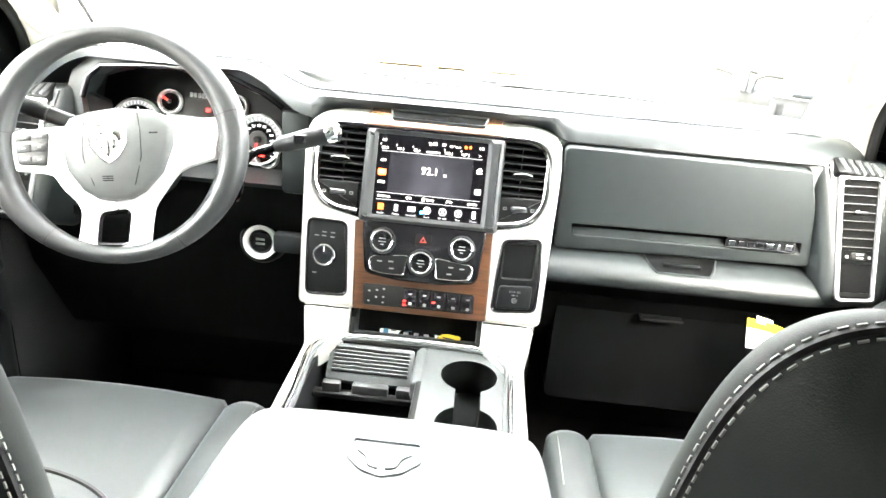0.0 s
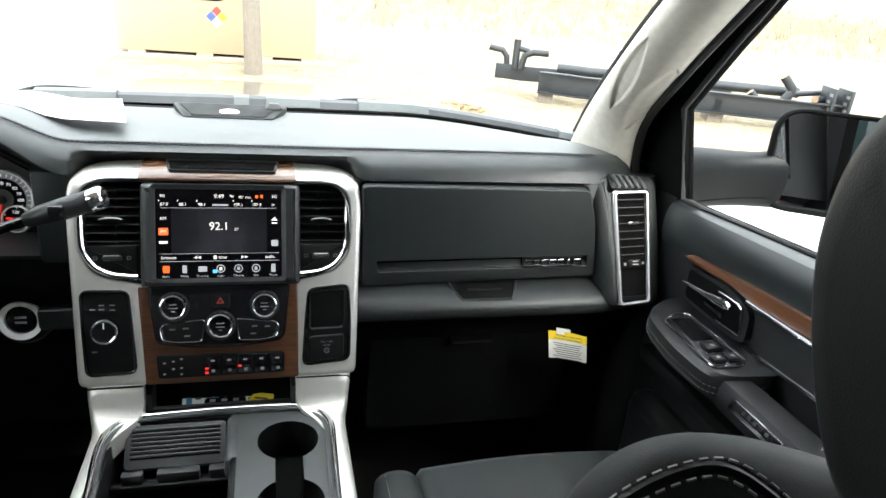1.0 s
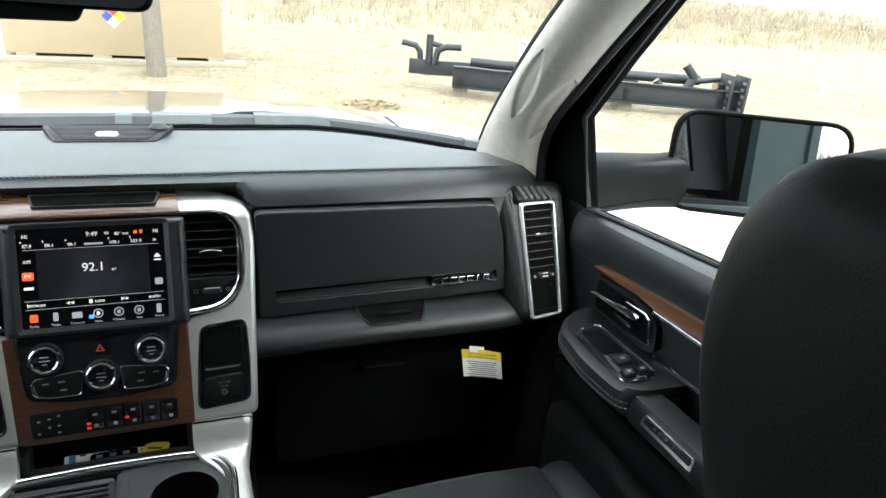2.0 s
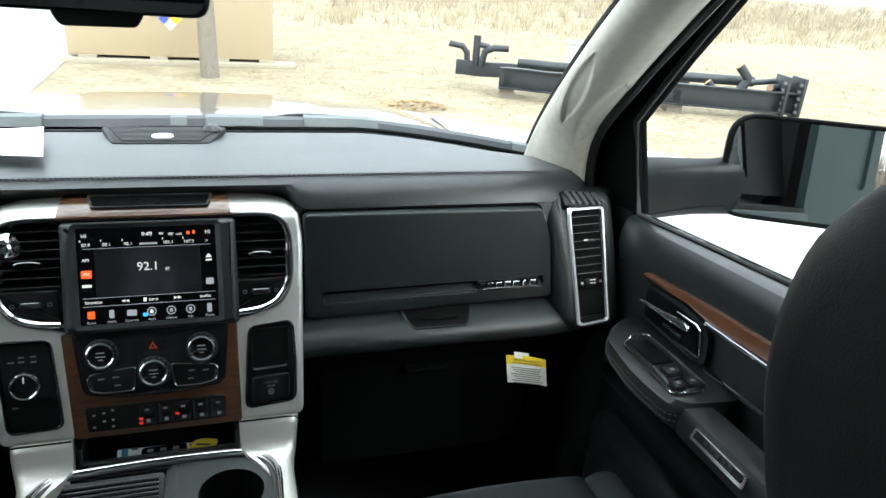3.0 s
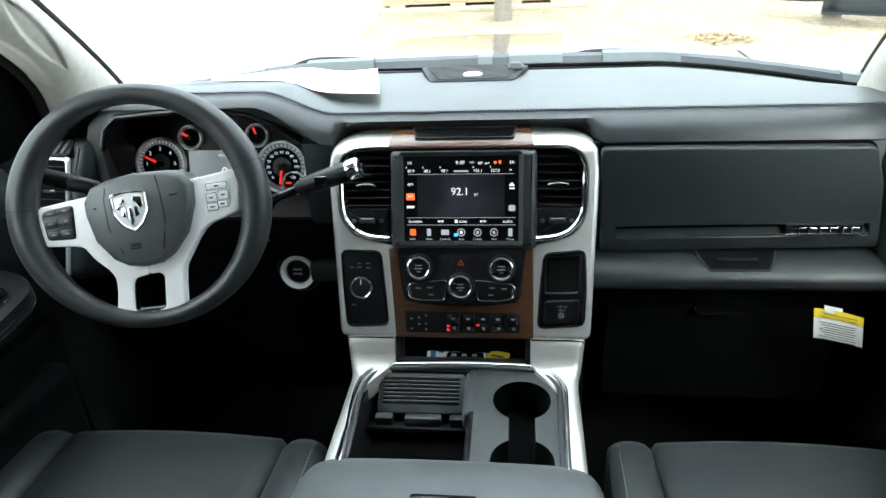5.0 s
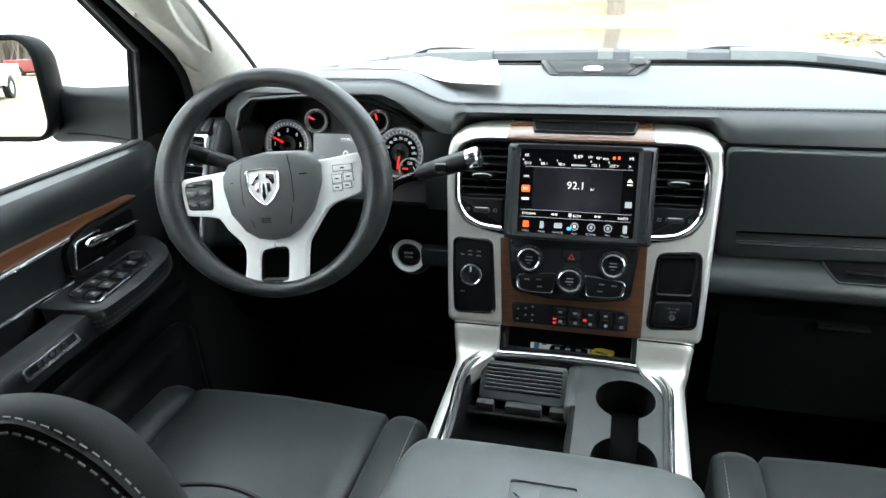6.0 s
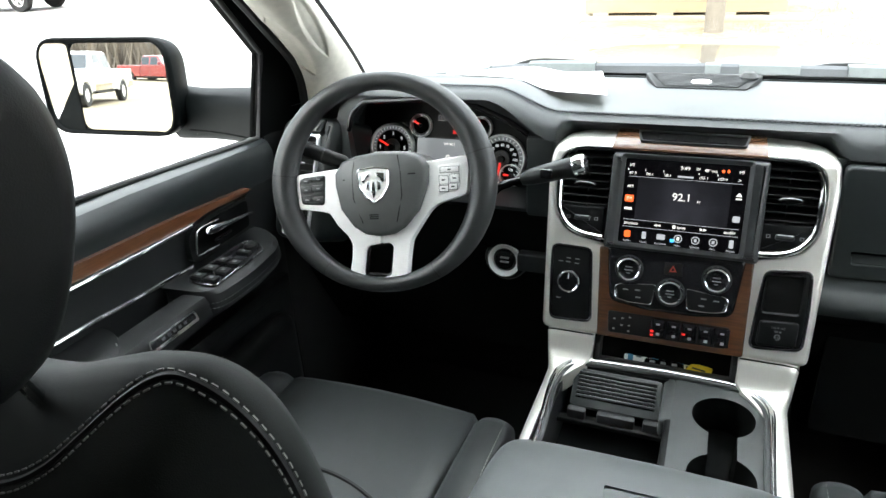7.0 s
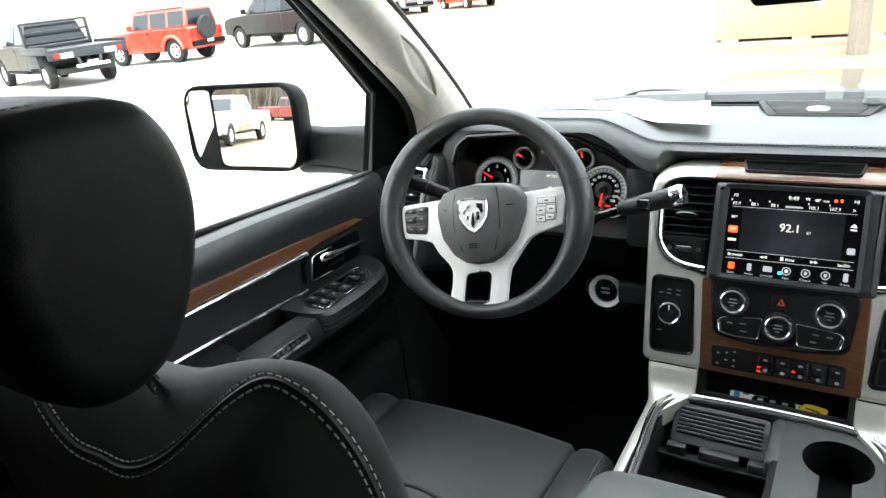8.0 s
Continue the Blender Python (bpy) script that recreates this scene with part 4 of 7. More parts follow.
def center_vent(s):
    path = [(0.118, 0.1715), (0.150, 0.1710), (0.170, 0.1655), (0.1800, 0.1560), (0.1850, 0.1410), (0.1862, 0.120), (0.1852, 0.086), (0.1815, 0.070), (0.1745, 0.0575), (0.1630, 0.0460), (0.143, 0.0380), (0.112, 0.0345)]
    pts = smooth_path([STK @ Vector((x * s, y, 0.0140)) for x, y in path], 5)
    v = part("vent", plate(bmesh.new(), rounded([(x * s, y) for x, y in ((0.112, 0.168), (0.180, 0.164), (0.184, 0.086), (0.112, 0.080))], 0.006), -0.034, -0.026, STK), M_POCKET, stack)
    rs = [0.0010 + 0.0032 * max(0.0, min(1.0, (k - 14) / 12)) for k in range(len(pts))]
    part("chrome_surround", tube(bmesh.new(), pts, rs, 8), M_CHROME, v, "curved chrome surround")
    for k in range(7):
        y = 0.1615 - k * 0.0122
        part("slat", nbox((0.147 * s, 0, 0), (0.072, 0.0024, 0.026), STK @ Matrix.Translation((0, y, -0.004)) @ pose(0, 0, 0, 14, 0, 0), bevel=0.0006, seg=1), M_BLACK, v)
    part("vent_divider", nbox((0.147 * s, 0.122, -0.018), (0.003, 0.085, 0.014), STK), M_BLACK, v)
    tab = part("vent_tab", plate(bmesh.new(), [(0.147 * s + 0.0165 * math.cos(a), 0.1160 + 0.0042 * math.sin(a) * (1 - 0.3 * math.cos(a) ** 2)) for a in np.linspace(0, 2 * math.pi, 20, endpoint=False)], -0.004, 0.0135, STK, edge=0.0015), M_BLACK, v)
    part("tab_line", tube(bmesh.new(), [STK @ Vector((0.147 * s + 0.0150 * math.cos(a), 0.1162 + 0.0034 * math.sin(a), 0.0134)) for a in np.linspace(0.1, math.pi - 0.1, 12)], 0.0007, 6), M_SATIN, tab)
    low = rounded([(x * s, y) for x, y in ((0.112, 0.0815), (0.184, 0.0815), (0.180, 0.066), (0.170, 0.0535), (0.155, 0.0455), (0.112, 0.0385))], 0.004)
    lip = part("lower_lip", pillow(bmesh.new(), low, -0.020, 0.0095, STK, 0.003, 3), M_BLACK, v)
    wl = part("vent_wheel", nbox((0.146 * s, 0.0625, 0.0105), (0.026, 0.0085, 0.008), STK, bevel=0.0032, seg=3), M_GREY, lip)
    # highlight on the wheel, drawn as a thin satin strip
    part("wheel_shine", nbox((0.146 * s, 0.0660, 0.0148), (0.020, 0.0010, 0.0006), STK), M_SATIN, wl)
    for dx in (-0.022, 0.022):
        part("wheel_mark", ring_plate(bmesh.new(), rect(0.146 * s + dx - 0.0028, 0.0600, 0.146 * s + dx + 0.0028, 0.0650), rect(0.146 * s + dx - 0.0018, 0.0610, 0.146 * s + dx + 0.0018, 0.0640), 0.0090, 0.0100, STK), M_LABEL, lip)


center_vent(-1)
center_vent(1)

# touchscreen
scr = part("screen_housing", pillow(bmesh.new(), rounded([(-0.1080, 0.0200), (0.1150, 0.0200), (0.1155, 0.1690), (-0.1070, 0.1690)], 0.007), -0.034, 0.0245, STK, 0.010, 4), M_HOUSING, stack, "dark grey screen housing")
part("screen_frame", ring_plate(bmesh.new(), rounded(rect(-0.0925, 0.0265, 0.0945, 0.1670), 0.006), rounded(rect(-0.0865, 0.0325, 0.0885, 0.1610), 0.003), 0.018, 0.0275, STK, 0.0249), M_HOUSING, scr)
SC = STK @ Matrix.Translation((0.001, 0.0967, 0.0247))
part("screen_panel", plate(bmesh.new(), rounded(rect(-0.0868, -0.0640, 0.0868, 0.0640), 0.003), -0.0040, 0.0, SC), M_SCREEN, scr, "lit dark touchscreen panel")
M_PICTURE = mat("screen_picture", (0.01, 0.01, 0.012), 0.3, vary=0, emit=(0.16, 0.155, 0.19), power=0.03, spec=0.05)
pn = M_PICTURE.node_tree
coord, shift, ball, fall, cloud, gain = (pn.nodes.new(k) for k in ("ShaderNodeTexCoord", "ShaderNodeMapping", "ShaderNodeVectorMath", "ShaderNodeMapRange", "ShaderNodeTexNoise", "ShaderNodeMath"))
shift.inputs["Location"].default_value = tuple(-(STK @ Vector((0.0, 0.088, 0.0255))))
ball.operation, gain.operation = "LENGTH", "MULTIPLY"
fall.inputs["From Min"].default_value, fall.inputs["From Max"].default_value = 0.0, 0.072
fall.inputs["To Min"].default_value, fall.inputs["To Max"].default_value = 0.085, 0.012
cloud.inputs["Scale"].default_value, cloud.inputs["Detail"].default_value = 28.0, 2
pn.links.new(coord.outputs["Object"], shift.inputs[0])
pn.links.new(shift.outputs[0], ball.inputs[0])
pn.links.new(ball.outputs["Value"], fall.inputs["Value"])
pn.links.new(coord.outputs["Object"], cloud.inputs["Vector"])
pn.links.new(fall.outputs[0], gain.inputs[0])
pn.links.new(cloud.outputs[0], gain.inputs[1])
pn.links.new(gain.outputs[0], pn.nodes["Principled BSDF"].inputs["Emission Strength"])
part("picture_area", plate(bmesh.new(), rect(-0.066, -0.027, 0.066, 0.036), -0.002, 0.0008, SC), M_PICTURE, scr)


def txt(body, x, y, size, m=M_LIT, align="CENTER"):
    words("screen_text", body, size, SC @ Matrix.Translation((x, y, 0.0014)), m, scr, 0.0002, align)


def dot(x, y, w, h, m, r=0.0):
    bm = plate(bmesh.new(), rounded(rect(x - w / 2, y - h / 2, x + w / 2, y + h / 2), r) if r else rect(x - w / 2, y - h / 2, x + w / 2, y + h / 2), 0.0003, 0.0007, SC)
    part("screen_icon", bm, m, scr)


txt("HI", -0.077, 0.054, 0.0068)
txt("HI", 0.077, 0.054, 0.0068)
txt("9:49", -0.0005, 0.054, 0.0080)
txt("W", 0.0175, 0.054, 0.0060)
txt("48° out", 0.035, 0.053, 0.0058)
dot(0.052, 0.054, 0.0045, 0.0045, M_ORANGE, 0.002)
dot(0.059, 0.0545, 0.0035, 0.005, M_ORANGE, 0.0015)
for b, x in (("87.9", -0.075), ("88.1", -0.050), ("98.1", -0.024), ("105.1", 0.026), ("107.9", 0.052)):
    txt(b, x, 0.042, 0.0062)
    dot(x - 0.007, 0.0475, 0.0012, 0.0025, M_LIT)
dot(0.001, 0.0415, 0.022, 0.0025, M_LITDIM)
txt(">", 0.075, 0.042, 0.008)
dot(0, 0.0372, 0.160, 0.0006, M_LITDIM)
txt("AM", -0.0765, 0.022, 0.0062)
dot(-0.0765, 0.0035, 0.013, 0.0105, M_ORANGE, 0.002)
txt("FM", -0.0765, 0.0035, 0.0062)
dot(-0.0765, -0.012, 0.011, 0.0035, M_LIT)
txt("92.1", -0.001, 0.0105, 0.0160)
txt("BT", 0.0235, 0.006, 0.005)
bm = plate(bmesh.new(), [(0.0725, 0.019), (0.0815, 0.019), (0.077, 0.0245)], 0.0004, 0.0009, SC)
part("screen_icon", bm, M_LIT, scr)
dot(0.077, 0.0155, 0.008, 0.002, M_LIT)
dot(0.077, -0.014, 0.010, 0.009, M_LITDIM, 0.002)
dot(0, -0.0285, 0.165, 0.0006, M_LITDIM)
dot(0, -0.0395, 0.165, 0.0006, M_LITDIM)
txt("browse", -0.0695, -0.034, 0.0068)
txt("tune", 0.0035, -0.034, 0.0068)
dot(-0.0070, -0.034, 0.004, 0.005, M_LIT)
txt("audio", 0.0705, -0.034, 0.0068)
for x, d in ((-0.036, -1), (0.034, 1)):
    for k in (0, 1):
        bm = plate(bmesh.new(), [(x + k * 0.005, -0.034), (x + k * 0.005 - 0.0045 * d, -0.0318), (x + k * 0.005 - 0.0045 * d, -0.0362)], 0.0004, 0.0008, SC)
        part("screen_icon", bm, M_LIT, scr)
for i, (b, m) in enumerate((("Radio", M_ORANGE), ("Media", M_LITDIM), ("Controls", M_LITDIM), ("Apps", M_LIT), ("Climate", M_LITDIM), ("Nav", M_LITDIM), ("Phone", M_LITDIM))):
    x = -0.0735 + i * 0.0247
    txt(b, x, -0.0610, 0.0046, M_LITDIM)
    if i in (3, 4, 5):
        part("screen_icon", ring_plate(bmesh.new(), [(x + 0.0060 * math.cos(a), -0.0508 + 0.0060 * math.sin(a)) for a in np.linspace(0, 2 * math.pi, 20, endpoint=False)], [(x + 0.0047 * math.cos(a), -0.0508 + 0.0047 * math.sin(a)) for a in np.linspace(0, 2 * math.pi, 20, endpoint=False)], 0.0003, 0.0008, SC), M_LITDIM, scr)
        dot(x, -0.0508, 0.004, 0.005, m, 0.001)
    else:
        dot(x, -0.0508, (0.009, 0.006, 0.012, 0, 0, 0, 0.006)[i], (0.010, 0.011, 0.008, 0, 0, 0, 0.012)[i], m, 0.0015)
dot(-0.0075, -0.0545, 0.006, 0.005, M_BLUE, 0.001)

# walnut lower surround and control panel
part("wood_surround", pillow(bmesh.new(), rounded([(-0.113, 0.0215), (0.111, 0.0215), (0.1115, -0.121), (-0.1035, -0.121)], 0.004), 0.004, 0.0165, STK, 0.003, 3), M_WOOD, stack, "glossy walnut surround")
cp = part("control_panel", pillow(bmesh.new(), rounded([(-0.1000, 0.0235), (0.1000, 0.0235), (0.0965, -0.010), (0.0920, -0.055), (0.0850, -0.0635), (0.034, -0.0700), (-0.034, -0.0700), (-0.0835, -0.0630), (-0.0905, -0.055), (-0.0965, -0.010)], 0.008), 0.010, 0.0215, STK, 0.005, 4), M_GLOSS, stack, "gloss black climate control panel")


def knob(u, v, r, parent):
    m = STK @ Matrix.Translation((u, v, 0.019))
    k = part("knob", lathe(bmesh.new(), [(r * 1.02, 0), (r * 1.0, 0.006), (r * 0.93, 0.0105), (r * 0.84, 0.0125), (r * 0.70, 0.0120), (0.0001, 0.0105)], m), M_GLOSS, parent)
    part("knob_ring", torus(bmesh.new(), r * 0.88, 0.0019, 0.0122, m), M_CHROME, k, "chrome ring")
    part("knob_skirt", lathe(bmesh.new(), [(r * 1.18, 0), (r * 1.16, 0.0025), (r * 1.02, 0.0032)], m), M_HOUSING, k)
    for j in range(16):
        a = 2 * math.pi * j / 16
        part("knob_flute", nbox((r * 1.005 * math.cos(a), r * 1.005 * math.sin(a), 0.005), (0.0012, 0.0012, 0.008), m), M_BLACK, k)
    for dv, w in ((0.0035, 0.55), (-0.0015, 0.65), (-0.006, 0.30)):
        part("knob_mark", nbox((0, dv, 0.0118), (r * w, 0.0016, 0.0006), m), M_LABEL, k)


knob(-0.064, -0.008, 0.0185, cp)
knob(0.0625, -0.009, 0.0185, cp)
knob(0.000, -0.037, 0.0188, cp)
for x in (-0.026, 0.026):
    part("key_mark", nbox((x, 0.003, 0.0203), (0.012, 0.003, 0.0006), STK), M_LABEL, cp)
hz = part("hazard_switch", nbox((0.0005, -0.001, 0.0205), (0.026, 0.020, 0.003), STK, bevel=0.001), M_BLACK, cp)
tri = [(0.0065 * math.cos(a), -0.001 + 0.0065 * math.sin(a) - 0.001) for a in (math.pi / 2, math.pi * 7 / 6, math.pi * 11 / 6)]
tri2 = [(x * 0.5, -0.002 + (y + 0.002) * 0.5) for x, y in tri]
part("warning_triangle", ring_plate(bmesh.new(), tri, tri2, 0.0215, 0.0225, STK), mat("red_print", (0.45, 0.05, 0.03), 0.5, vary=0), hz)
for s in (-1, 1):
    pts = [(0.022, -0.028), (0.078, -0.034), (0.083, -0.040), (0.080, -0.056), (0.060, -0.060), (0.026, -0.060)]
    pts = [(x * s, y) for x, y in pts]
    kb = part("climate_keys", plate(bmesh.new(), rounded(pts, 0.005), 0.018, 0.0225, STK, edge=0.0015), M_BLACK, cp)
    rim = [STK @ Vector((x, y, 0.0225)) for x, y in rounded(pts, 0.005)]
    part("chrome_edge", tube(bmesh.new(), rim, 0.0008, 6, closed=True), M_CHROME, kb, "chrome edge")
    part("chrome_clip", tube(bmesh.new(), [STK @ Vector((x * s, y, 0.0228)) for x, y in ((0.0795, -0.041), (0.0785, -0.049), (0.0755, -0.055))], 0.0016, 8), M_CHROME, kb, "chrome clip")
    for x, y in ((0.048, -0.040), (0.046, -0.051), (0.066, -0.041)):
        part("key_mark", nbox((x * s, y, 0.0228), (0.008, 0.0021, 0.0006), STK), M_LABEL, kb)
row = part("switch_panel", plate(bmesh.new(), rounded([(-0.090, -0.078), (0.090, -0.079), (0.088, -0.112), (-0.087, -0.113)], 0.005), 0.010, 0.0185, STK, edge=0.003), M_BLACK, stack, "row of black switches")
for k in range(5):
    kx = -0.012 + k * 0.023
    kb = part("switch_key", nbox((kx, -0.0955, 0.0195), (0.0205, 0.028, 0.003), STK, bevel=0.001), M_GLOSS, row)
    part("key_mark", nbox((kx, -0.089, 0.0212), (0.0055, 0.0026, 0.0006), STK), M_LABEL, kb)
    part("key_mark", nbox((kx + 0.001, -0.104, 0.0212), (0.0048, 0.0040, 0.0006), STK), M_LABEL, kb)
    if k in (0, 2):
        for v in ((-0.1005, -0.1065) if k == 0 else (-0.0985,)):
            part("indicator", nbox((kx - 0.008, v, 0.0212), (0.005, 0.0028, 0.0008), STK), M_RED, kb, "lit red indicator")
for x, y in ((-0.078, -0.09), (-0.066, -0.088), (-0.055, -0.085), (-0.078, -0.106), (-0.055, -0.098), (-0.055, -0.107), (-0.066, -0.099)):
    part("key_mark", nbox((x, y, 0.0187), (0.0035, 0.0024, 0.0006), STK), M_LABEL, row)


def pod(s):
    o = [(-0.1870, 0.0160), (-0.1260, 0.0145), (-0.1220, -0.030), (-0.1160, -0.1015), (-0.1805, -0.1040), (-0.1850, -0.040)] if s < 0 else [(0.1275, 0.0115), (0.1870, 0.0170), (0.1890, -0.040), (0.1870, -0.0975), (0.1185, -0.1030), (0.1225, -0.040)]
    pts = rounded(o, 0.010)
    p = part("side_pod", plate(bmesh.new(), pts, 0.006, 0.0150, STK, edge=0.001), M_BLACK, stack)
    part("pod_rim", tube(bmesh.new(), [STK @ Vector((x, y, 0.0150)) for x, y in pts], 0.0024, 8, closed=True), M_GLOSS, p, "gloss black rim")
    if s < 0:
        m = STK @ Matrix.Translation((-0.1545, -0.0400, 0.014))
        kn = part("pod_knob", lathe(bmesh.new(), [(0.0180, 0), (0.0175, 0.012), (0.0155, 0.017), (0.0001, 0.0175)], m), M_GLOSS, p)
        part("knob_ring", torus(bmesh.new(), 0.0160, 0.0019, 0.0160, m), M_CHROME, kn, "chrome ring")
        part("knob_pointer", nbox((0, 0.009, 0.0178), (0.0016, 0.008, 0.0006), m), M_WHITE, kn)
        for x, y in ((-0.172, -0.010), (-0.160, -0.004), (-0.146, -0.004), (-0.170, -0.070), (-0.160, -0.010), (-0.146, -0.011)):
            part("key_mark", nbox((x, y, 0.0154), (0.007, 0.0018, 0.0006), STK), M_LABEL, p)
    else:
        op = rounded([(0.1305, 0.0060), (0.1785, 0.0085), (0.1770, -0.0455), (0.1300, -0.0475)], 0.005)
        part("tray_rim", ring_plate(bmesh.new(), rounded([(0.1285, 0.0080), (0.1810, 0.0105), (0.1790, -0.0480), (0.1275, -0.0500)], 0.006), op, 0.012, 0.0185, STK, 0.0155), M_BLACK, p)
        # flat black plate drawn as the shade of the open tray
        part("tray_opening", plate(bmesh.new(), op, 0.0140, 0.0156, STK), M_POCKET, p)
        lid_ = part("outlet_lid", pillow(bmesh.new(), rounded([(0.1275, -0.0600), (0.1800, -0.0570), (0.1785, -0.0945), (0.1250, -0.0975)], 0.006), 0.0130, 0.0200, STK, 0.003, 3), M_BLACK, p)
        words("lid_text", "115 V  AC", 0.0044, STK @ Matrix.Translation((0.153, -0.0685, 0.0202)), M_LABEL, lid_, 0.0002)
        words("lid_text", "150 W", 0.0040, STK @ Matrix.Translation((0.153, -0.0740, 0.0202)), M_LABEL, lid_, 0.0002)
        part("outlet_mark", ring_plate(bmesh.new(), [(0.153 + 0.0042 * math.cos(a), -0.0820 + 0.0042 * math.sin(a)) for a in np.linspace(0, 2 * math.pi, 16, endpoint=False)], [(0.153 + 0.0032 * math.cos(a), -0.0820 + 0.0032 * math.sin(a)) for a in np.linspace(0, 2 * math.pi, 16, endpoint=False)], 0.0200, 0.0206, STK), M_LABEL, lid_)
        for dx in (-0.0012, 0.0012):
            part("outlet_mark", nbox((0.153 + dx, -0.0820, 0.0203), (0.0008, 0.003, 0.0006), STK), M_LABEL, lid_)


pod(-1)
pod(1)

# ---- floor console ----
con = thing("center_console", "silver-edged floor console with cup holders", "console", (0, -0.2, 0.78))
ZC = 1.192


def con_half(s, y):
    return 0.176 + 0.003 * s


# side cheeks falling from the stack and running back along the tray
for s in (-1, 1):
    secs = []
    for y, z in ((-0.0430, 1.2420), (-0.0535, 1.2385), (-0.0580, 1.2300), (-0.0630, 1.2140), (-0.0690, 1.2030), (-0.0780, 1.1970), (-0.0950, 1.1940), (-0.14, ZC), (-0.22, ZC), (-0.32, ZC - 0.003), (-0.46, ZC - 0.008)):
        o, i = con_half(s, y) + (0.012 * max(0.0, min(1.0, (y + 0.085) / 0.04))), (0.107 if y > -0.066 else 0.107 + (0.157 - 0.107) * min(1, (-0.066 - y) / 0.060))
        secs.append([(i * s, y, z), (o * s - 0.012 * s, y, z), (o * s - 0.005 * s, y, z - 0.002), (o * s - 0.001 * s, y, z - 0.007), (o * s, y, z - 0.018), (o * s - 0.002 * s, y, z - 0.030), (i * s, y, z - 0.030)])
    part("silver_cheek", loft(bmesh.new(), secs), M_SILVER, con, "satin silver side trim", angle=50)
    part("cheek_seam", tube(bmesh.new(), [(x * s, -0.0545, 1.2392) for x in (0.108, 0.14, 0.17)] + [(0.186 * s, -0.052, 1.236), (0.190 * s, -0.048, 1.228)], 0.0012, 6), M_SHELL, con)
    secs = [[(x * s, y, z) for x, z in ((0.150, 1.170), (0.174, 1.168), (0.190, 1.10), (0.205, 0.95), (0.205, 0.75), (0.15, 0.75))] for y in (0.10, -0.45)]
    part("console_side", loft(bmesh.new(), secs), M_SHELL, con)
# chrome ring round the tray
ring = [(-0.147, -0.46), (-0.1475, -0.26), (-0.1545, -0.165), (-0.1555, -0.125), (-0.150, -0.094), (-0.135, -0.073), (-0.106, -0.0645), (0, -0.0585), (0.105, -0.062), (0.131, -0.073), (0.149, -0.092), (0.1565, -0.120), (0.1555, -0.171), (0.153, -0.261), (0.150, -0.46)]
pts = smooth_path([(x, y, ZC + 0.004) for x, y in ring], 6)
part("chrome_ring", tube(bmesh.new(), pts, 0.0046, 10, flat=0.8), M_CHROME, con, "chrome rim round the tray")
inner_r = smooth_path([(x * 0.955, y - 0.006, ZC + 0.001) for x, y in ring], 6)
part("ring_liner", tube(bmesh.new(), inner_r, 0.0036, 8), M_DECK, con)
# tray deck: cup-holder deck as a plate with two joined wells
deck = bmesh.new()
KX, KR, KN, K1, K2 = 0.0935, 0.0425, 0.0185, -0.138, -0.262
key = []
lim = math.acos(KN / KR)
for a in np.linspace(-lim, math.pi + lim, 34):
    key.append((KX + KR * math.cos(a), K1 + KR * math.sin(a)))
for a in np.linspace(math.pi - lim, 2 * math.pi + lim, 34):
    key.append((KX + KR * math.cos(a), K2 + KR * math.sin(a)))
edge = rounded([(0.024, -0.064), (0.024, -0.42), (0.149, -0.42), (0.152, -0.120), (0.138, -0.084), (0.105, -0.066)], 0.010)


def edge_loop(pts, z):
    vs = [deck.verts.new((x, y, z)) for x, y in pts]
    return vs, [deck.edges.new((vs[k], vs[(k + 1) % len(vs)])) for k in range(len(vs))]


_, rim_e = edge_loop(edge, ZC - 0.002)
key_v, key_e = edge_loop(key, ZC - 0.002)
bmesh.ops.triangle_fill(deck, use_beauty=True, edges=rim_e + key_e)
well = bmesh.new()
key_v = [well.verts.new((x, y, ZC - 0.001)) for x, y in key]
for z0, z1, sh in ((0.002, 0.005, 0.985), (0.005, 0.060, 0.93), (0.060, 0.062, 0.90)):
    low = [well.verts.new((KX + (x - KX) * sh, y, ZC - z1)) for x, y in key]
    for k in range(len(key)):
        well.faces.new((key_v[k], key_v[(k + 1) % len(key)], low[(k + 1) % len(key)], low[k]))
    key_v = low
well.faces.new(key_v)
# wells and lining darker than the deck: shade put into the color
part("cup_well", well, M_SHELL, con, "cup wells, darkened in color for shade", angle=40)
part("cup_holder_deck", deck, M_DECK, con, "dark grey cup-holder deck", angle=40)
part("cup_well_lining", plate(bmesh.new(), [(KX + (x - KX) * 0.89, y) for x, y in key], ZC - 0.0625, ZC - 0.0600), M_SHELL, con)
# deep bin with its raised ribbed ramp
part("bin_floor", nbox((-0.062, -0.25, 1.085), (0.172, 0.36, 0.01)), M_BLACK, con)
part("bin_side", nbox((-0.146, -0.25, 1.135), (0.006, 0.36, 0.10)), M_BLACK, con)
part("bin_side", nbox((0.020, -0.25, 1.135), (0.010, 0.36, 0.108), bevel=0.003), M_BLACK, con)
part("bin_front", nbox((-0.062, -0.068, 1.135), (0.172, 0.010, 0.108)), M_BLACK, con)
RM = frame_axes((-0.060, -0.106, 1.166), (1, 0, 0), (0, 0.62, 0.5))
rp = part("ramp", plate(bmesh.new(), rounded(rect(-0.070, -0.026, 0.066, 0.036), 0.008), -0.012, 0.0, RM, edge=0.002), M_DECK, con, "ribbed grey ramp")
for k in range(7):
    part("rib", nbox((-0.002, 0.029 - k * 0.0062, 0.0012), (0.120, 0.0030, 0.0044), RM, bevel=0.0012), M_DECK, rp)
    part("rib_gap", nbox((-0.002, 0.0259 - k * 0.0062, 0.0002), (0.120, 0.0026, 0.0010), RM), M_SHELL, rp)
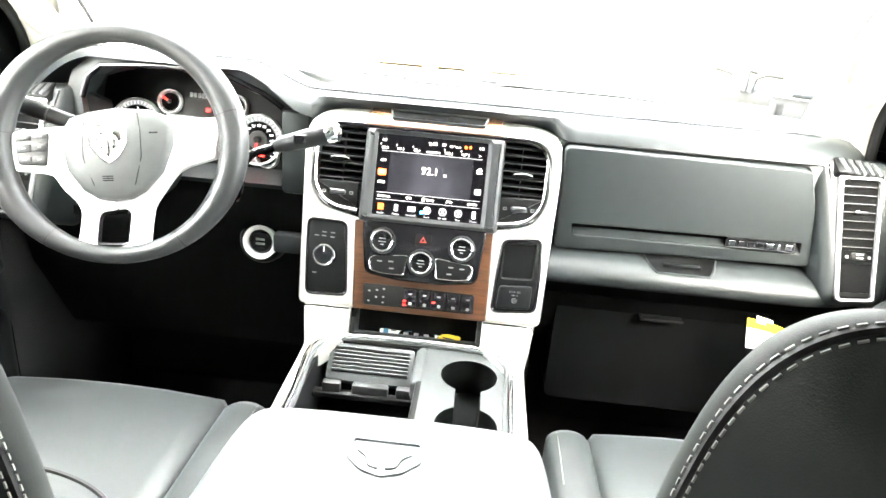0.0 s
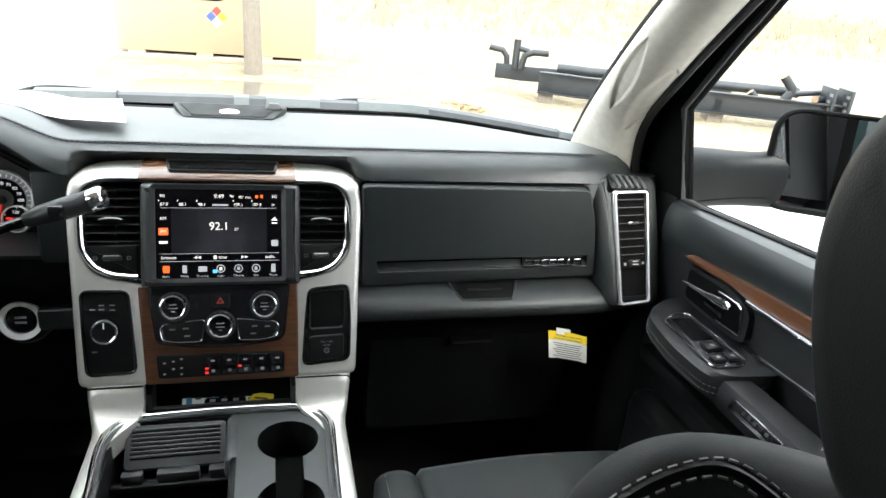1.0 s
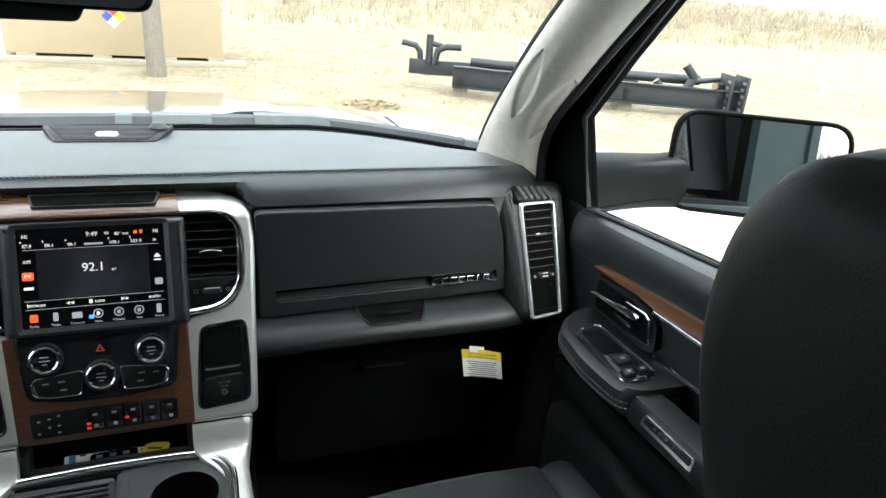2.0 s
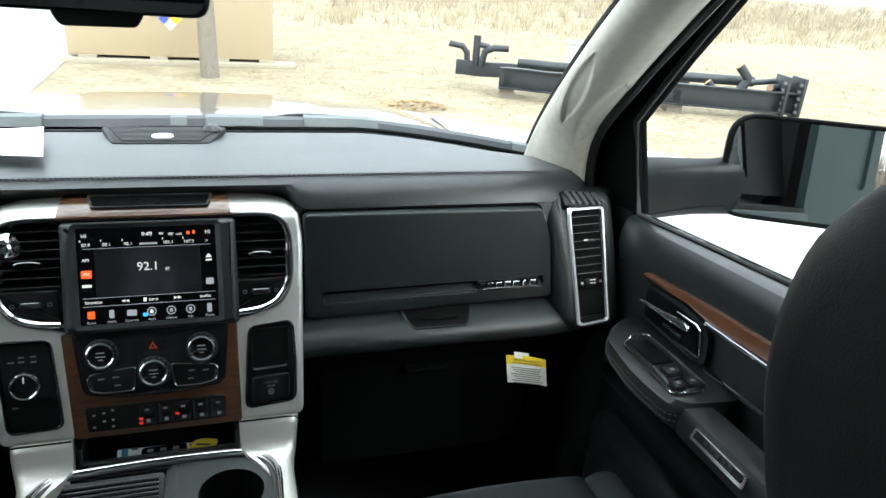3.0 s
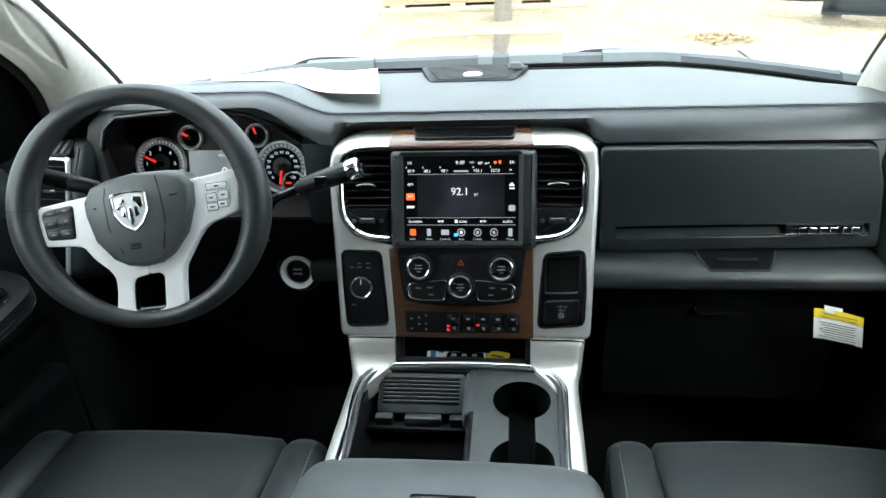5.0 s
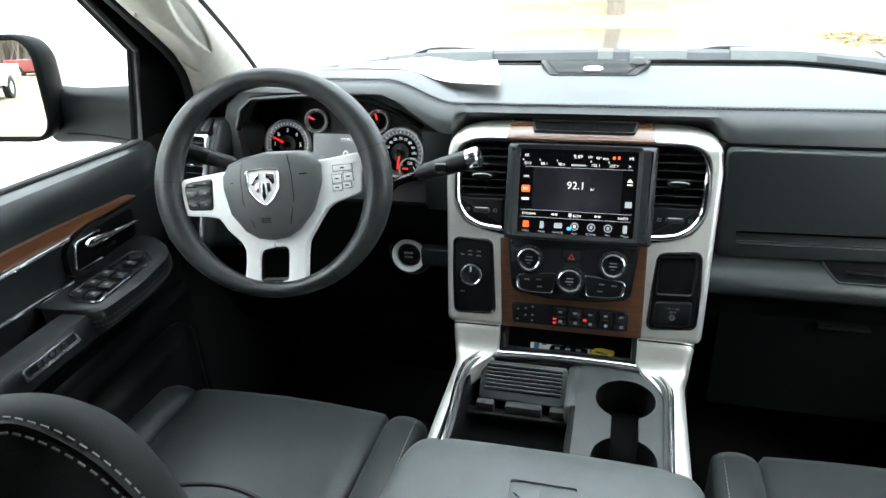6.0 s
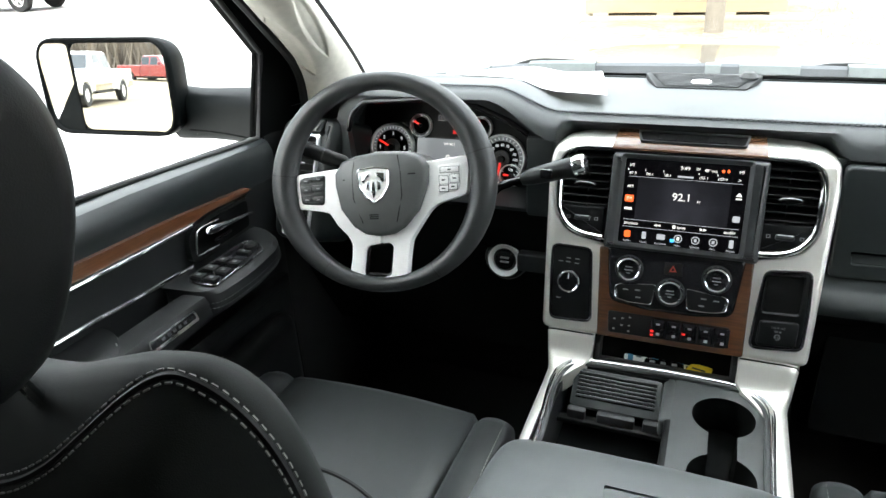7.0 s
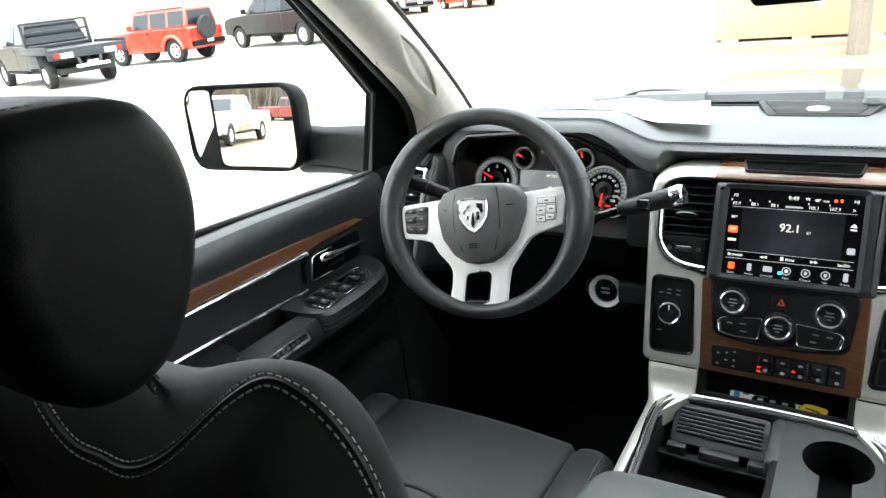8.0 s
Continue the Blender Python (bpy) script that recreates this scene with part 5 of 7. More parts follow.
part("ramp_side", nbox((0.018, -0.116, 1.172), (0.022, 0.11, 0.035), bevel=0.008, seg=3), M_DECK, con)
for x, w in ((-0.115, 0.028), (-0.055, 0.056), (0.002, 0.034)):
    part("ramp_clip", nbox((x, -0.142, 1.148), (w, 0.014, 0.020), bevel=0.003), M_GREY, con)
part("bin_ledge", nbox((-0.062, -0.146, 1.138), (0.165, 0.016, 0.010), bevel=0.003), M_BLACK, con)
part("usb_socket", nbox((-0.018, -0.245, 1.093), (0.03, 0.02, 0.008), bevel=0.002), M_GLOSS, con)
for k in (0, 1):
    part("socket_mark", nbox((-0.018, -0.250 + 0.006 * k, 1.0975), (0.012, 0.003, 0.0006)), M_LABEL, con)
# open tray under the switches
part("tray_floor", nbox((0.001, -0.015, 1.168), (0.208, 0.11, 0.010)), M_BLACK, con)
part("tray_side", nbox((-0.102, -0.010, 1.195), (0.008, 0.09, 0.060), bevel=0.002), M_GREY, con)
part("tray_side", nbox((0.104, -0.010, 1.195), (0.008, 0.09, 0.060), bevel=0.002), M_GREY, con)
part("tray_lip", nbox((0.001, -0.051, 1.186), (0.212, 0.010, 0.026), bevel=0.003), M_GREY, con)
part("tray_back", nbox((0.001, 0.035, 1.190), (0.206, 0.006, 0.05)), M_BLACK, con)
# lid of the storage box between the seats
lid = thing("console_lid", "padded grey leather console lid with embossed emblem", "armrest", (0, -0.5, 0.85))
secs = []
for y, w, z, h in ((-0.262, 0.150, 1.185, 0.010), (-0.268, 0.172, 1.196, 0.022), (-0.285, 0.190, 1.208, 0.030), (-0.33, 0.198, 1.216, 0.036), (-0.45, 0.204, 1.222, 0.040), (-0.70, 0.206, 1.224, 0.040), (-0.74, 0.20, 1.21, 0.03), (-0.75, 0.18, 1.19, 0.01)):
    sec = []
    for x, dz in ((-1, -1.0), (-1.0, -0.35), (-0.955, 0.35), (-0.86, 0.7), (-0.5, 0.92), (0, 1.0), (0.5, 0.92), (0.86, 0.7), (0.955, 0.35), (1.0, -0.35), (1, -1.0)):
        sec.append((x * w, y, z - h + h * (dz + 1) / 2 * 1.0))
    secs.append(sec)
soften(part("lid_pad", loft(bmesh.new(), secs), M_LEATHER2, lid, "padded grey leather top", angle=180), 2)
part("storage_box", nbox((0, -0.51, 1.0), (0.36, 0.46, 0.36), bevel=0.015), M_BLACK, lid)
# embossed shield on the lid
EM = frame_axes((0.0, -0.375, 1.2185), (1, 0, 0), (0, 1, -0.05))
sh = [(-0.046, 0.030), (0.046, 0.030), (0.044, -0.008), (0.025, -0.030), (0.0, -0.040), (-0.025, -0.030), (-0.044, -0.008)]
part("emblem", ring_plate(bmesh.new(), rounded(sh, 0.006), rounded([(x * 0.88, y * 0.88) for x, y in sh], 0.005), -0.004, 0.0014, EM), M_LEATHER2, lid, "embossed shield emblem")
bm = bmesh.new()
for s in (-1, 1):
    plate(bm, rounded([(x * s, y) for x, y in ((0.004, 0.02), (0.026, 0.022), (0.034, 0.006), (0.022, -0.004), (0.016, -0.022), (0.004, -0.026))], 0.004), -0.004, 0.0012, EM)
part("emblem_relief", bm, M_LEATHER2, lid)

# things left in the open tray
bk = thing("booklet", "white and blue printed booklet in the tray", "booklet", (0.0, -0.01, 1.174))
BK = frame_axes((0.004, -0.022, 1.184), (1, 0.04, 0), (0, 1, 0.45))
part("cover", nbox((0, 0, 0.003), (0.130, 0.060, 0.005), BK, bevel=0.001), M_PAPER, bk)
random.seed(5)
for k in range(9):
    part("print_bar", nbox((-0.055 + k * 0.013, random.uniform(-0.012, 0.016), 0.0059), (random.uniform(0.004, 0.010), random.uniform(0.010, 0.026), 0.0005), BK), M_INK if k % 3 else mat("blue_print", (0.05, 0.2, 0.35), 0.6, vary=0), bk)
kf = thing("key_fob", "black key fob with a yellow tag in the tray", "key", (0.0, -0.03, 1.176))
part("fob", nbox((0.002, -0.035, 1.188), (0.062, 0.022, 0.012), bevel=0.005, seg=3), M_GLOSS, kf)
for k in range(3):
    part("fob_button", nbox((-0.016 + k * 0.017, -0.036, 1.1945), (0.008, 0.006, 0.001)), M_LABEL, kf)
YT = frame_axes((0.055, -0.030, 1.188), (1, -0.25, 0.0), (0.2, 1, 0.35))
part("yellow_tag", plate(bmesh.new(), rounded([(-0.020, -0.009), (0.018, -0.012), (0.019, 0.010), (-0.012, 0.010)], 0.004), 0, 0.002, YT), M_YELLOW, kf, "bright yellow plastic tag")
part("tag_print", nbox((0, 0, 0.0022), (0.02, 0.003, 0.0005), YT), M_INK, kf)

# ---- steering wheel ----
RAKE, SWING, SPIN = radians(20.7), radians(7.9), radians(5.3)
WH = Matrix.Translation((-0.4435, -0.107, 1.4826)) @ Matrix.Rotation(SWING, 4, "Z") @ frame_axes((0, 0, 0), (1, 0, 0), (0, math.sin(RAKE), math.cos(RAKE))) @ Matrix.Rotation(SPIN, 4, "Z") @ Matrix.Diagonal((0.912, 0.912, 0.72, 1))
wheel = thing("steering_wheel", "black leather steering wheel with silver spokes", "steering wheel", WH.translation)
M_RIM = mat("rim_leather", (0.023, 0.0245, 0.0243), 0.38, vary=0.05, bump=0.15, bscale=1000, spec=0.55)


def rim_at(a):
    """Centre of the rim at an angle, and its half thickness: fat at the sides, slim at the foot."""
    fat = math.cos(a) ** 2
    r = 0.0142 + 0.0068 * fat - 0.0022 * max(0.0, -math.sin(a)) ** 2
    return WH @ Vector((0.0090 + 0.1770 * math.cos(a), 0.003 + 0.1720 * math.sin(a), 0.014)), r


ring_ = [rim_at(a) for a in np.linspace(0, 2 * math.pi, 96, endpoint=False)]
part("rim", tube(bmesh.new(), [p for p, r in ring_], [r for p, r in ring_], 18, closed=True), M_RIM, wheel, "smooth black leather rim")
for a in (172, 14, 234, 300):
    (c, r), (c2, _) = rim_at(radians(a)), rim_at(radians(a + 0.6))
    part("rim_seam", tube(bmesh.new(), [c, c2], r + 0.0004, 18), M_SEAL, wheel)
# satin spokes: one frame in two halves, with the open window in its foot
lefth = [(0.004, 0.035), (-0.060, 0.033), (-0.1420, 0.0265), (-0.1530, 0.014), (-0.1545, -0.010), (-0.1500, -0.0330), (-0.105, -0.0385), (-0.0870, -0.0430), (-0.0745, -0.0640), (-0.0545, -0.0850), (-0.0485, -0.0985), (-0.0505, -0.1200), (-0.0590, -0.1580), (-0.030, -0.1660), (0.004, -0.1680), (0.004, -0.1560), (-0.0270, -0.1540), (-0.0300, -0.1490), (-0.0235, -0.1080), (-0.0180, -0.1010), (0.004, -0.0985)]
righth = [(0.004, 0.035), (0.004, -0.0985), (0.0190, -0.0975), (0.0255, -0.1040), (0.0190, -0.1500), (0.0160, -0.1545), (0.004, -0.1560), (0.004, -0.1680), (0.0200, -0.1675), (0.0470, -0.1580), (0.0520, -0.1200), (0.0570, -0.0950), (0.0660, -0.0820), (0.0850, -0.0560), (0.0960, -0.0430), (0.1100, -0.0350), (0.1570, -0.0220), (0.1680, 0.0420), (0.1000, 0.0360)]
for o_, side_ in ((lefth, "left"), (righth, "right")):
    sp_ = part("spoke", pillow(bmesh.new(), rounded(o_, 0.005, 3), -0.010, 0.0165, WH, 0.0030, 3), M_SATIN, wheel, "satin silver spoke")
    s = -1 if side_ == "left" else 1
    if s < 0:
        kp = part("button_pad", pillow(bmesh.new(), rounded([(-0.0900, 0.0235), (-0.1330, 0.0205), (-0.1400, 0.0140), (-0.1375, -0.0250), (-0.0950, -0.0285)], 0.006), 0.010, 0.0185, WH, 0.002, 3), M_HOUSING, sp_, "dark button pad")
        cells = [((-0.1030, 0.0170), 0.0225, 0.0075), ((-0.1265, 0.0150), 0.0200, 0.0075), ((-0.1040, 0.0010), 0.0210, 0.0120), ((-0.1270, -0.0005), 0.0200, 0.0120), ((-0.1050, -0.0180), 0.0200, 0.0115), ((-0.1260, -0.0175), 0.0180, 0.0100)]
    else:
        kp = part("button_pad", pillow(bmesh.new(), rounded([(0.1100, 0.0270), (0.1490, 0.0300), (0.1500, 0.0060), (0.1440, -0.0150), (0.1090, -0.0200)], 0.005), 0.010, 0.0180, WH, 0.0015, 2), M_SATIN, sp_, "satin button pad")
        cells = [((0.1300, 0.0195), 0.0310, 0.0090), ((0.1195, 0.0030), 0.0150, 0.0130), ((0.1380, 0.0050), 0.0150, 0.0130), ((0.1190, -0.0110), 0.0150, 0.0095), ((0.1350, -0.0085), 0.0140, 0.0090)]
    for (bx, by), bw, bh in cells:
        bt = part("button", nbox((bx, by, 0.0192), (bw, bh, 0.003), WH, bevel=0.0011), M_HOUSING if s < 0 else M_SATIN, kp)
        part("button_mark", nbox((bx, by, 0.0209), (0.006, 0.0022, 0.0005), WH), M_LABEL if s < 0 else M_GREY, bt)
        if s > 0:
            part("button_gap", ring_plate(bmesh.new(), rect(bx - bw / 2 - 0.0008, by - bh / 2 - 0.0008, bx + bw / 2 + 0.0008, by + bh / 2 + 0.0008), rect(bx - bw / 2, by - bh / 2, bx + bw / 2, by + bh / 2), 0.0170, 0.0186, WH), M_GREY, bt)
# dark liner inside the foot window
part("foot_liner", tube(bmesh.new(), [WH @ Vector((x, y, 0.006)) for x, y in rounded([(-0.0180, -0.1020), (0.0190, -0.0990), (0.0245, -0.1050), (0.0180, -0.1500), (0.0140, -0.1535), (-0.0250, -0.1520), (-0.0285, -0.1480), (-0.0225, -0.1090)], 0.003)], 0.0040, 8, closed=True), M_GLOSS, wheel)
hub = [(-0.0700, 0.004), (-0.0690, 0.0240), (-0.0560, 0.0430), (-0.030, 0.0520), (0.010, 0.0570), (0.060, 0.0540), (0.0860, 0.0440), (0.0960, 0.0280), (0.0940, 0.000), (0.0770, -0.0430), (0.0500, -0.0720), (0.0300, -0.0830), (0.004, -0.0855), (-0.020, -0.0815), (-0.0400, -0.0690), (-0.0620, -0.0380)]
secs = []
for k, z in ((1.01, -0.045), (1.0, 0.020), (0.985, 0.028), (0.95, 0.034), (0.90, 0.0375), (0.74, 0.0395), (0.60, 0.0440), (0.30, 0.0455)):
    secs.append([WH @ Vector((0.010 + (x - 0.010) * k, -0.008 + (y + 0.008) * k, z)) for x, y in hub])
hubp = part("airbag_cover", loft(bmesh.new(), secs), mat("cover_vinyl", (0.092, 0.095, 0.0925), 0.34, bump=0.15, bscale=1000), wheel, "dark grey airbag cover", angle=50)
for x0, x1, x2 in ((-0.030, -0.033, -0.020), (0.047, 0.052, 0.040)):
    part("cover_crease", tube(bmesh.new(), snap(hubp, [WH @ Vector((x0, 0.050, 0.040)), WH @ Vector((x1, 0.020, 0.045)), WH @ Vector((x1, -0.020, 0.045)), WH @ Vector((x2, -0.062, 0.040))], 0.0), 0.0008, 6), M_BLACK, hubp)
for x, y, w in ((-0.048, 0.012, 0.004), (0.071, 0.016, 0.013)):
    part("cover_mark", nbox((x, y, 0.0435), (w, 0.0022, 0.001), WH), M_BLACK, hubp)
for k in range(3):
    part("cover_legend", nbox((0.002, -0.0485 - 0.0032 * k, 0.0450 - 0.0003 * k), (0.016, 0.0018, 0.0010), WH), M_BLACK, hubp)
EMB = WH @ Matrix.Translation((0.005, 0.001, 0.0455))
sh = [(-0.0265, 0.0255), (0.0, 0.0285), (0.0265, 0.0255), (0.0255, -0.002), (0.0150, -0.0190), (0.0, -0.0300), (-0.0150, -0.0190), (-0.0255, -0.002)]
eb = part("emblem", plate(bmesh.new(), rounded(sh, 0.004), -0.006, 0.0015, EMB, edge=0.001), M_SATIN, hubp, "shield emblem with chrome relief")
part("emblem_rim", tube(bmesh.new(), [EMB @ Vector((x, y, 0.0018)) for x, y in rounded(sh, 0.004)], 0.0019, 8, closed=True), M_CHROME, eb)
for q in (((-0.003, 0.006), (0.003, 0.006), (0.005, -0.012), (0.0, -0.023), (-0.005, -0.012)), ((-0.020, 0.020), (-0.005, 0.022), (-0.006, 0.013), (-0.014, 0.011), (-0.015, 0.002), (-0.021, 0.006)), ((0.020, 0.020), (0.005, 0.022), (0.006, 0.013), (0.014, 0.011), (0.015, 0.002), (0.021, 0.006)), ((-0.012, 0.006), (-0.006, 0.007), (-0.007, -0.010), (-0.014, -0.006)), ((0.012, 0.006), (0.006, 0.007), (0.007, -0.010), (0.014, -0.006))):
    part("emblem_relief", pillow(bmesh.new(), rounded(q, 0.0015, 2), 0.0005, 0.0050, EMB, 0.0016, 3), M_CHROME, eb)
bm = lathe(bmesh.new(), [(0.062, -0.19), (0.060, -0.05), (0.05, -0.03)], WH @ Matrix.Translation((0, -0.01, 0)), 24)
part("column_shroud", bm, M_BLACK, wheel)
pts = [WH @ Vector(p) for p in ((-0.05, 0.036, -0.05), (-0.075, 0.046, -0.048), (-0.110, 0.060, -0.045), (-0.150, 0.076, -0.040))]
stalk = part("signal_stalk", tube(bmesh.new(), smooth_path(pts, 4), [0.0075] * 4 + [0.0115] * 4 + [0.0125] * 5, 12), M_BLACK, wheel, "black indicator stalk")
part("stalk_ring", tube(bmesh.new(), [pts[2], pts[2] + (pts[3] - pts[2]) * 0.06], 0.0135, 12), M_GREY, stalk)

# column gear lever
gl = thing("gear_lever", "black column gear lever with chrome end", "gear lever", (-0.30, -0.02, 1.40))
path = smooth_path([(-0.335, 0.02, 1.375), (-0.305, -0.01, 1.392), (-0.289, -0.035, 1.425), (-0.280, -0.048, 1.455), (-0.262, -0.055, 1.478), (-0.238, -0.056, 1.489), (-0.215, -0.056, 1.497)], 5)
part("rod", tube(bmesh.new(), path, 0.0065, 10), M_GLOSS, gl)
path = [Vector((-0.226, -0.056, 1.4935)), Vector((-0.212, -0.056, 1.499)), Vector((-0.185, -0.056, 1.508)), Vector((-0.155, -0.056, 1.518)), Vector((-0.148, -0.056, 1.520))]
part("grip", tube(bmesh.new(), path, [0.0085, 0.0125, 0.0140, 0.0145, 0.0145], 14), M_LEATHER, gl, "black leather grip")
part("end_cap", tube(bmesh.new(), [Vector((-0.148, -0.056, 1.520)), Vector((-0.140, -0.056, 1.523)), Vector((-0.134, -0.056, 1.525)), Vector((-0.132, -0.056, 1.5255))], [0.0148, 0.0156, 0.0150, 0.0125], 16), M_CHROME, gl, "chrome end cap")
part("cap_face", tube(bmesh.new(), [Vector((-0.1325, -0.056, 1.5254)), Vector((-0.1312, -0.056, 1.5259))], 0.0115, 16), M_GLOSS, gl, "gloss black cap face")
part("thumb_switch", nbox((-0.185, -0.073, 1.512), (0.018, 0.006, 0.014), bevel=0.002), M_GLOSS, gl)

# ---- instruments ----
ins = thing("instrument_cluster", "instrument cluster with white and red dials", "gauges", (-0.425, 0.17, 1.40))
IC = frame_axes((-0.425, 0.178, 1.458), (1, 0, 0), (0, 0.32, 1))
part("face", plate(bmesh.new(), rounded(rect(-0.222, -0.10, 0.172, 0.10), 0.02), -0.02, 0, IC), M_BLACK, ins)
M_DIAL = mat("dial_face", (0.16, 0.165, 0.17), 0.5, vary=0.03)


def dial(u, v, r, needle, ticks, nums=()):
    m = IC @ Matrix.Translation((u, v, 0))
    d = part("dial", lathe(bmesh.new(), [(r * 0.96, 0), (r * 0.96, 0.004), (0.0001, 0.004)], m), M_DIAL, ins)
    part("dial_ring", lathe(bmesh.new(), [(r * 0.93, 0.003), (r * 0.95, 0.010), (r * 1.02, 0.010), (r * 1.04, 0.0)], m, 36), M_SATIN, d, "satin metal ring")
    part("dial_center", lathe(bmesh.new(), [(r * 0.75, 0.003), (r * 0.75, 0.0046), (0.0001, 0.0046)], m), M_SHELL, d)
    if r > 0.03:
        part("dial_boss", lathe(bmesh.new(), [(r * 0.38, 0.0046), (r * 0.36, 0.006), (0.0001, 0.006)], m), M_GREY, d)
    for k in range(ticks):
        a = radians(225 - 270 * k / (ticks - 1))
        part("tick", nbox((r * 0.85, 0, 0.0046), (r * 0.10, 0.0010, 0.0008), m @ pose(0, 0, 0, 0, 0, math.degrees(a))), M_TICK, d)
    for k, b in enumerate(nums):
        a = radians(225 - 270 * k / (len(nums) - 1))
        words("dial_number", b, r * (0.21 if len(nums) < 9 else 0.15), m @ Matrix.Translation((r * 0.58 * math.cos(a), r * 0.58 * math.sin(a), 0.0050)), M_TICK, d, 0.0002)
    a = radians(needle)
    part("needle", nbox((r * 0.30, 0, 0.0085), (r * 0.75, 0.0035, 0.0015), m @ pose(0, 0, 0, 0, 0, needle)), M_RED, d, "red needle")
    part("needle_hub", lathe(bmesh.new(), [(r * 0.16, 0.006), (r * 0.14, 0.012), (0.0001, 0.012)], m, 16), M_BLACK, d)


dial(-0.1305, -0.007, 0.046, 155, 29, ("0", "1", "2", "3", "4", "5", "6"))
dial(0.0960, -0.015, 0.045, 262, 25, tuple(str(k) for k in range(0, 130, 10)))
dial(-0.071, 0.039, 0.0215, 150, 5)
dial(0.0525, 0.041, 0.0205, 110, 5)
dial(0.116, -0.044, 0.0205, 175, 5)
part("info_display", plate(bmesh.new(), rounded(rect(-0.078, -0.055, 0.048, 0.016), 0.004), 0.0005, 0.0025, IC), mat("info_panel", (0.10, 0.105, 0.11), 0.2, vary=0, emit=(0.3, 0.32, 0.34), power=0.12), ins)
words("display_number", "0", 0.026, IC @ Matrix.Translation((-0.012, -0.024, 0.0032)), M_LIT, ins, 0.0002)
part("odometer", nbox((-0.018, 0.055, 0.003), (0.036, 0.011, 0.004), IC), M_GLOSS, ins)
for k in range(5):
    part("odometer_bar", nbox((-0.032 + k * 0.007, 0.055, 0.0052), (0.005, 0.008, 0.0006), IC), M_LABEL, ins)
part("warning_lamp", nbox((0.0, 0.030, 0.004), (0.008, 0.007, 0.001), IC), M_RED, ins)
words("display_text", "FM 92.1", 0.007, IC @ Matrix.Translation((-0.010, 0.006, 0.0032)), M_LIT, ins, 0.0002)

# ---- seats ----


def seat(s, label):
    X = 0.474 if s > 0 else -0.462
    ob = thing("front_seat", label, "seat", (X, -0.45, 0.76), group="front seats")
    part("seat_base", nbox((X, -0.42, 0.87), (0.44, 0.48, 0.20), bevel=0.02), M_BLACK, ob)
    C, half_w, fy = (X - 0.004, 0.178, 0.02) if s > 0 else (X, 0.180, 0.0)
    # cushion: crowned middle and two side rolls
    secs = []
    for y, drop, grow in ((-0.128, 0.085, 0.97), (-0.120, 0.055, 0.985), (-0.122, 0.030, 0.995), (-0.132, 0.010, 1.0), (-0.150, 0.001, 1.0), (-0.30, 0.0, 1.0), (-0.50, 0.008, 1.0), (-0.68, 0.016, 1.0)):
        secs.append([(C + u * half_w * grow, y + fy, 1.112 - drop - (0.010 * u * u if abs(u) < 0.97 else 0.024)) for u in (-1, -0.96, -0.8, -0.4, 0, 0.4, 0.8, 0.96, 1)] + [(C + half_w - 0.003, y + fy, 0.93), (C - half_w + 0.003, y + fy, 0.93)])
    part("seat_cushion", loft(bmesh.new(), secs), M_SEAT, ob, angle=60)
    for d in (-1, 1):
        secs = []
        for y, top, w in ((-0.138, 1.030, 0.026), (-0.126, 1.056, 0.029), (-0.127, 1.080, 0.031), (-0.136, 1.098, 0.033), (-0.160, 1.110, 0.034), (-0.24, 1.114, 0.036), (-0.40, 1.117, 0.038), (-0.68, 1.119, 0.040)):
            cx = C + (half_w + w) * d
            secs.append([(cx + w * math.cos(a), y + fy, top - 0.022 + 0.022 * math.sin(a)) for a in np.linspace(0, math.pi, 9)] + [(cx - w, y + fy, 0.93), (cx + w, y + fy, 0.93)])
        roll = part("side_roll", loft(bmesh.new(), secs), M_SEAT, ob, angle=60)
        arc = smooth_path([(C + (half_w + 0.050) * d, -0.124 + fy, 1.050), (C + (half_w + 0.052) * d, -0.125 + fy, 1.080), (C + (half_w + 0.052) * d, -0.140 + fy, 1.097), (C + (half_w + 0.053) * d, -0.18 + fy, 1.106), (C + (half_w + 0.054) * d, -0.28 + fy, 1.109)], 8)
        stitches("roll_stitch", evened(snap(roll, arc, 0.0003)), ob, 0.0045, 0.003, 0.0006)
    seam = smooth_path([(C - 0.170, -0.45, 1.1000), (C - 0.11, -0.375, 1.1065), (C, -0.345, 1.1105), (C + 0.11, -0.375, 1.1065), (C + 0.170, -0.45, 1.1000)], 8)
    part("cushion_seam", tube(bmesh.new(), seam, 0.0035, 6), M_SEAL, ob)
    # backrest, leaning back: two shoulders with a dip under the headrest
    BR = frame_axes((X, -0.672, 1.033 if s > 0 else 1.019), (1, 0, 0), (0, -0.10, 1))
    half = [(0.0, 0.530), (0.06, 0.538), (0.11, 0.556), (0.155, 0.571), (0.195, 0.574), (0.228, 0.562), (0.252, 0.533), (0.268, 0.482), (0.278, 0.40), (0.282, 0.30), (0.275, 0.12), (0.25, 0.015), (0.20, 0.0), (0.0, 0.0)]
    o = smooth_path([(u, v, 0) for u, v in half + [(-u, v) for u, v in half[-2:0:-1]]], 5, closed=True)
    n = len(o)
    inward = []
    for i in range(n):
        t = (o[(i + 2) % n] - o[i - 2]).normalized()
        inward.append(Vector((t.y, -t.x, 0)))
    mid = Vector((0, 0.27, 0))
    slope = ((0.0, -0.014), (0.006, -0.004), (0.018, 0.012), (0.032, 0.029), (0.05, 0.047), (0.087, 0.066), (0.125, 0.071), (0.3, 0.072))

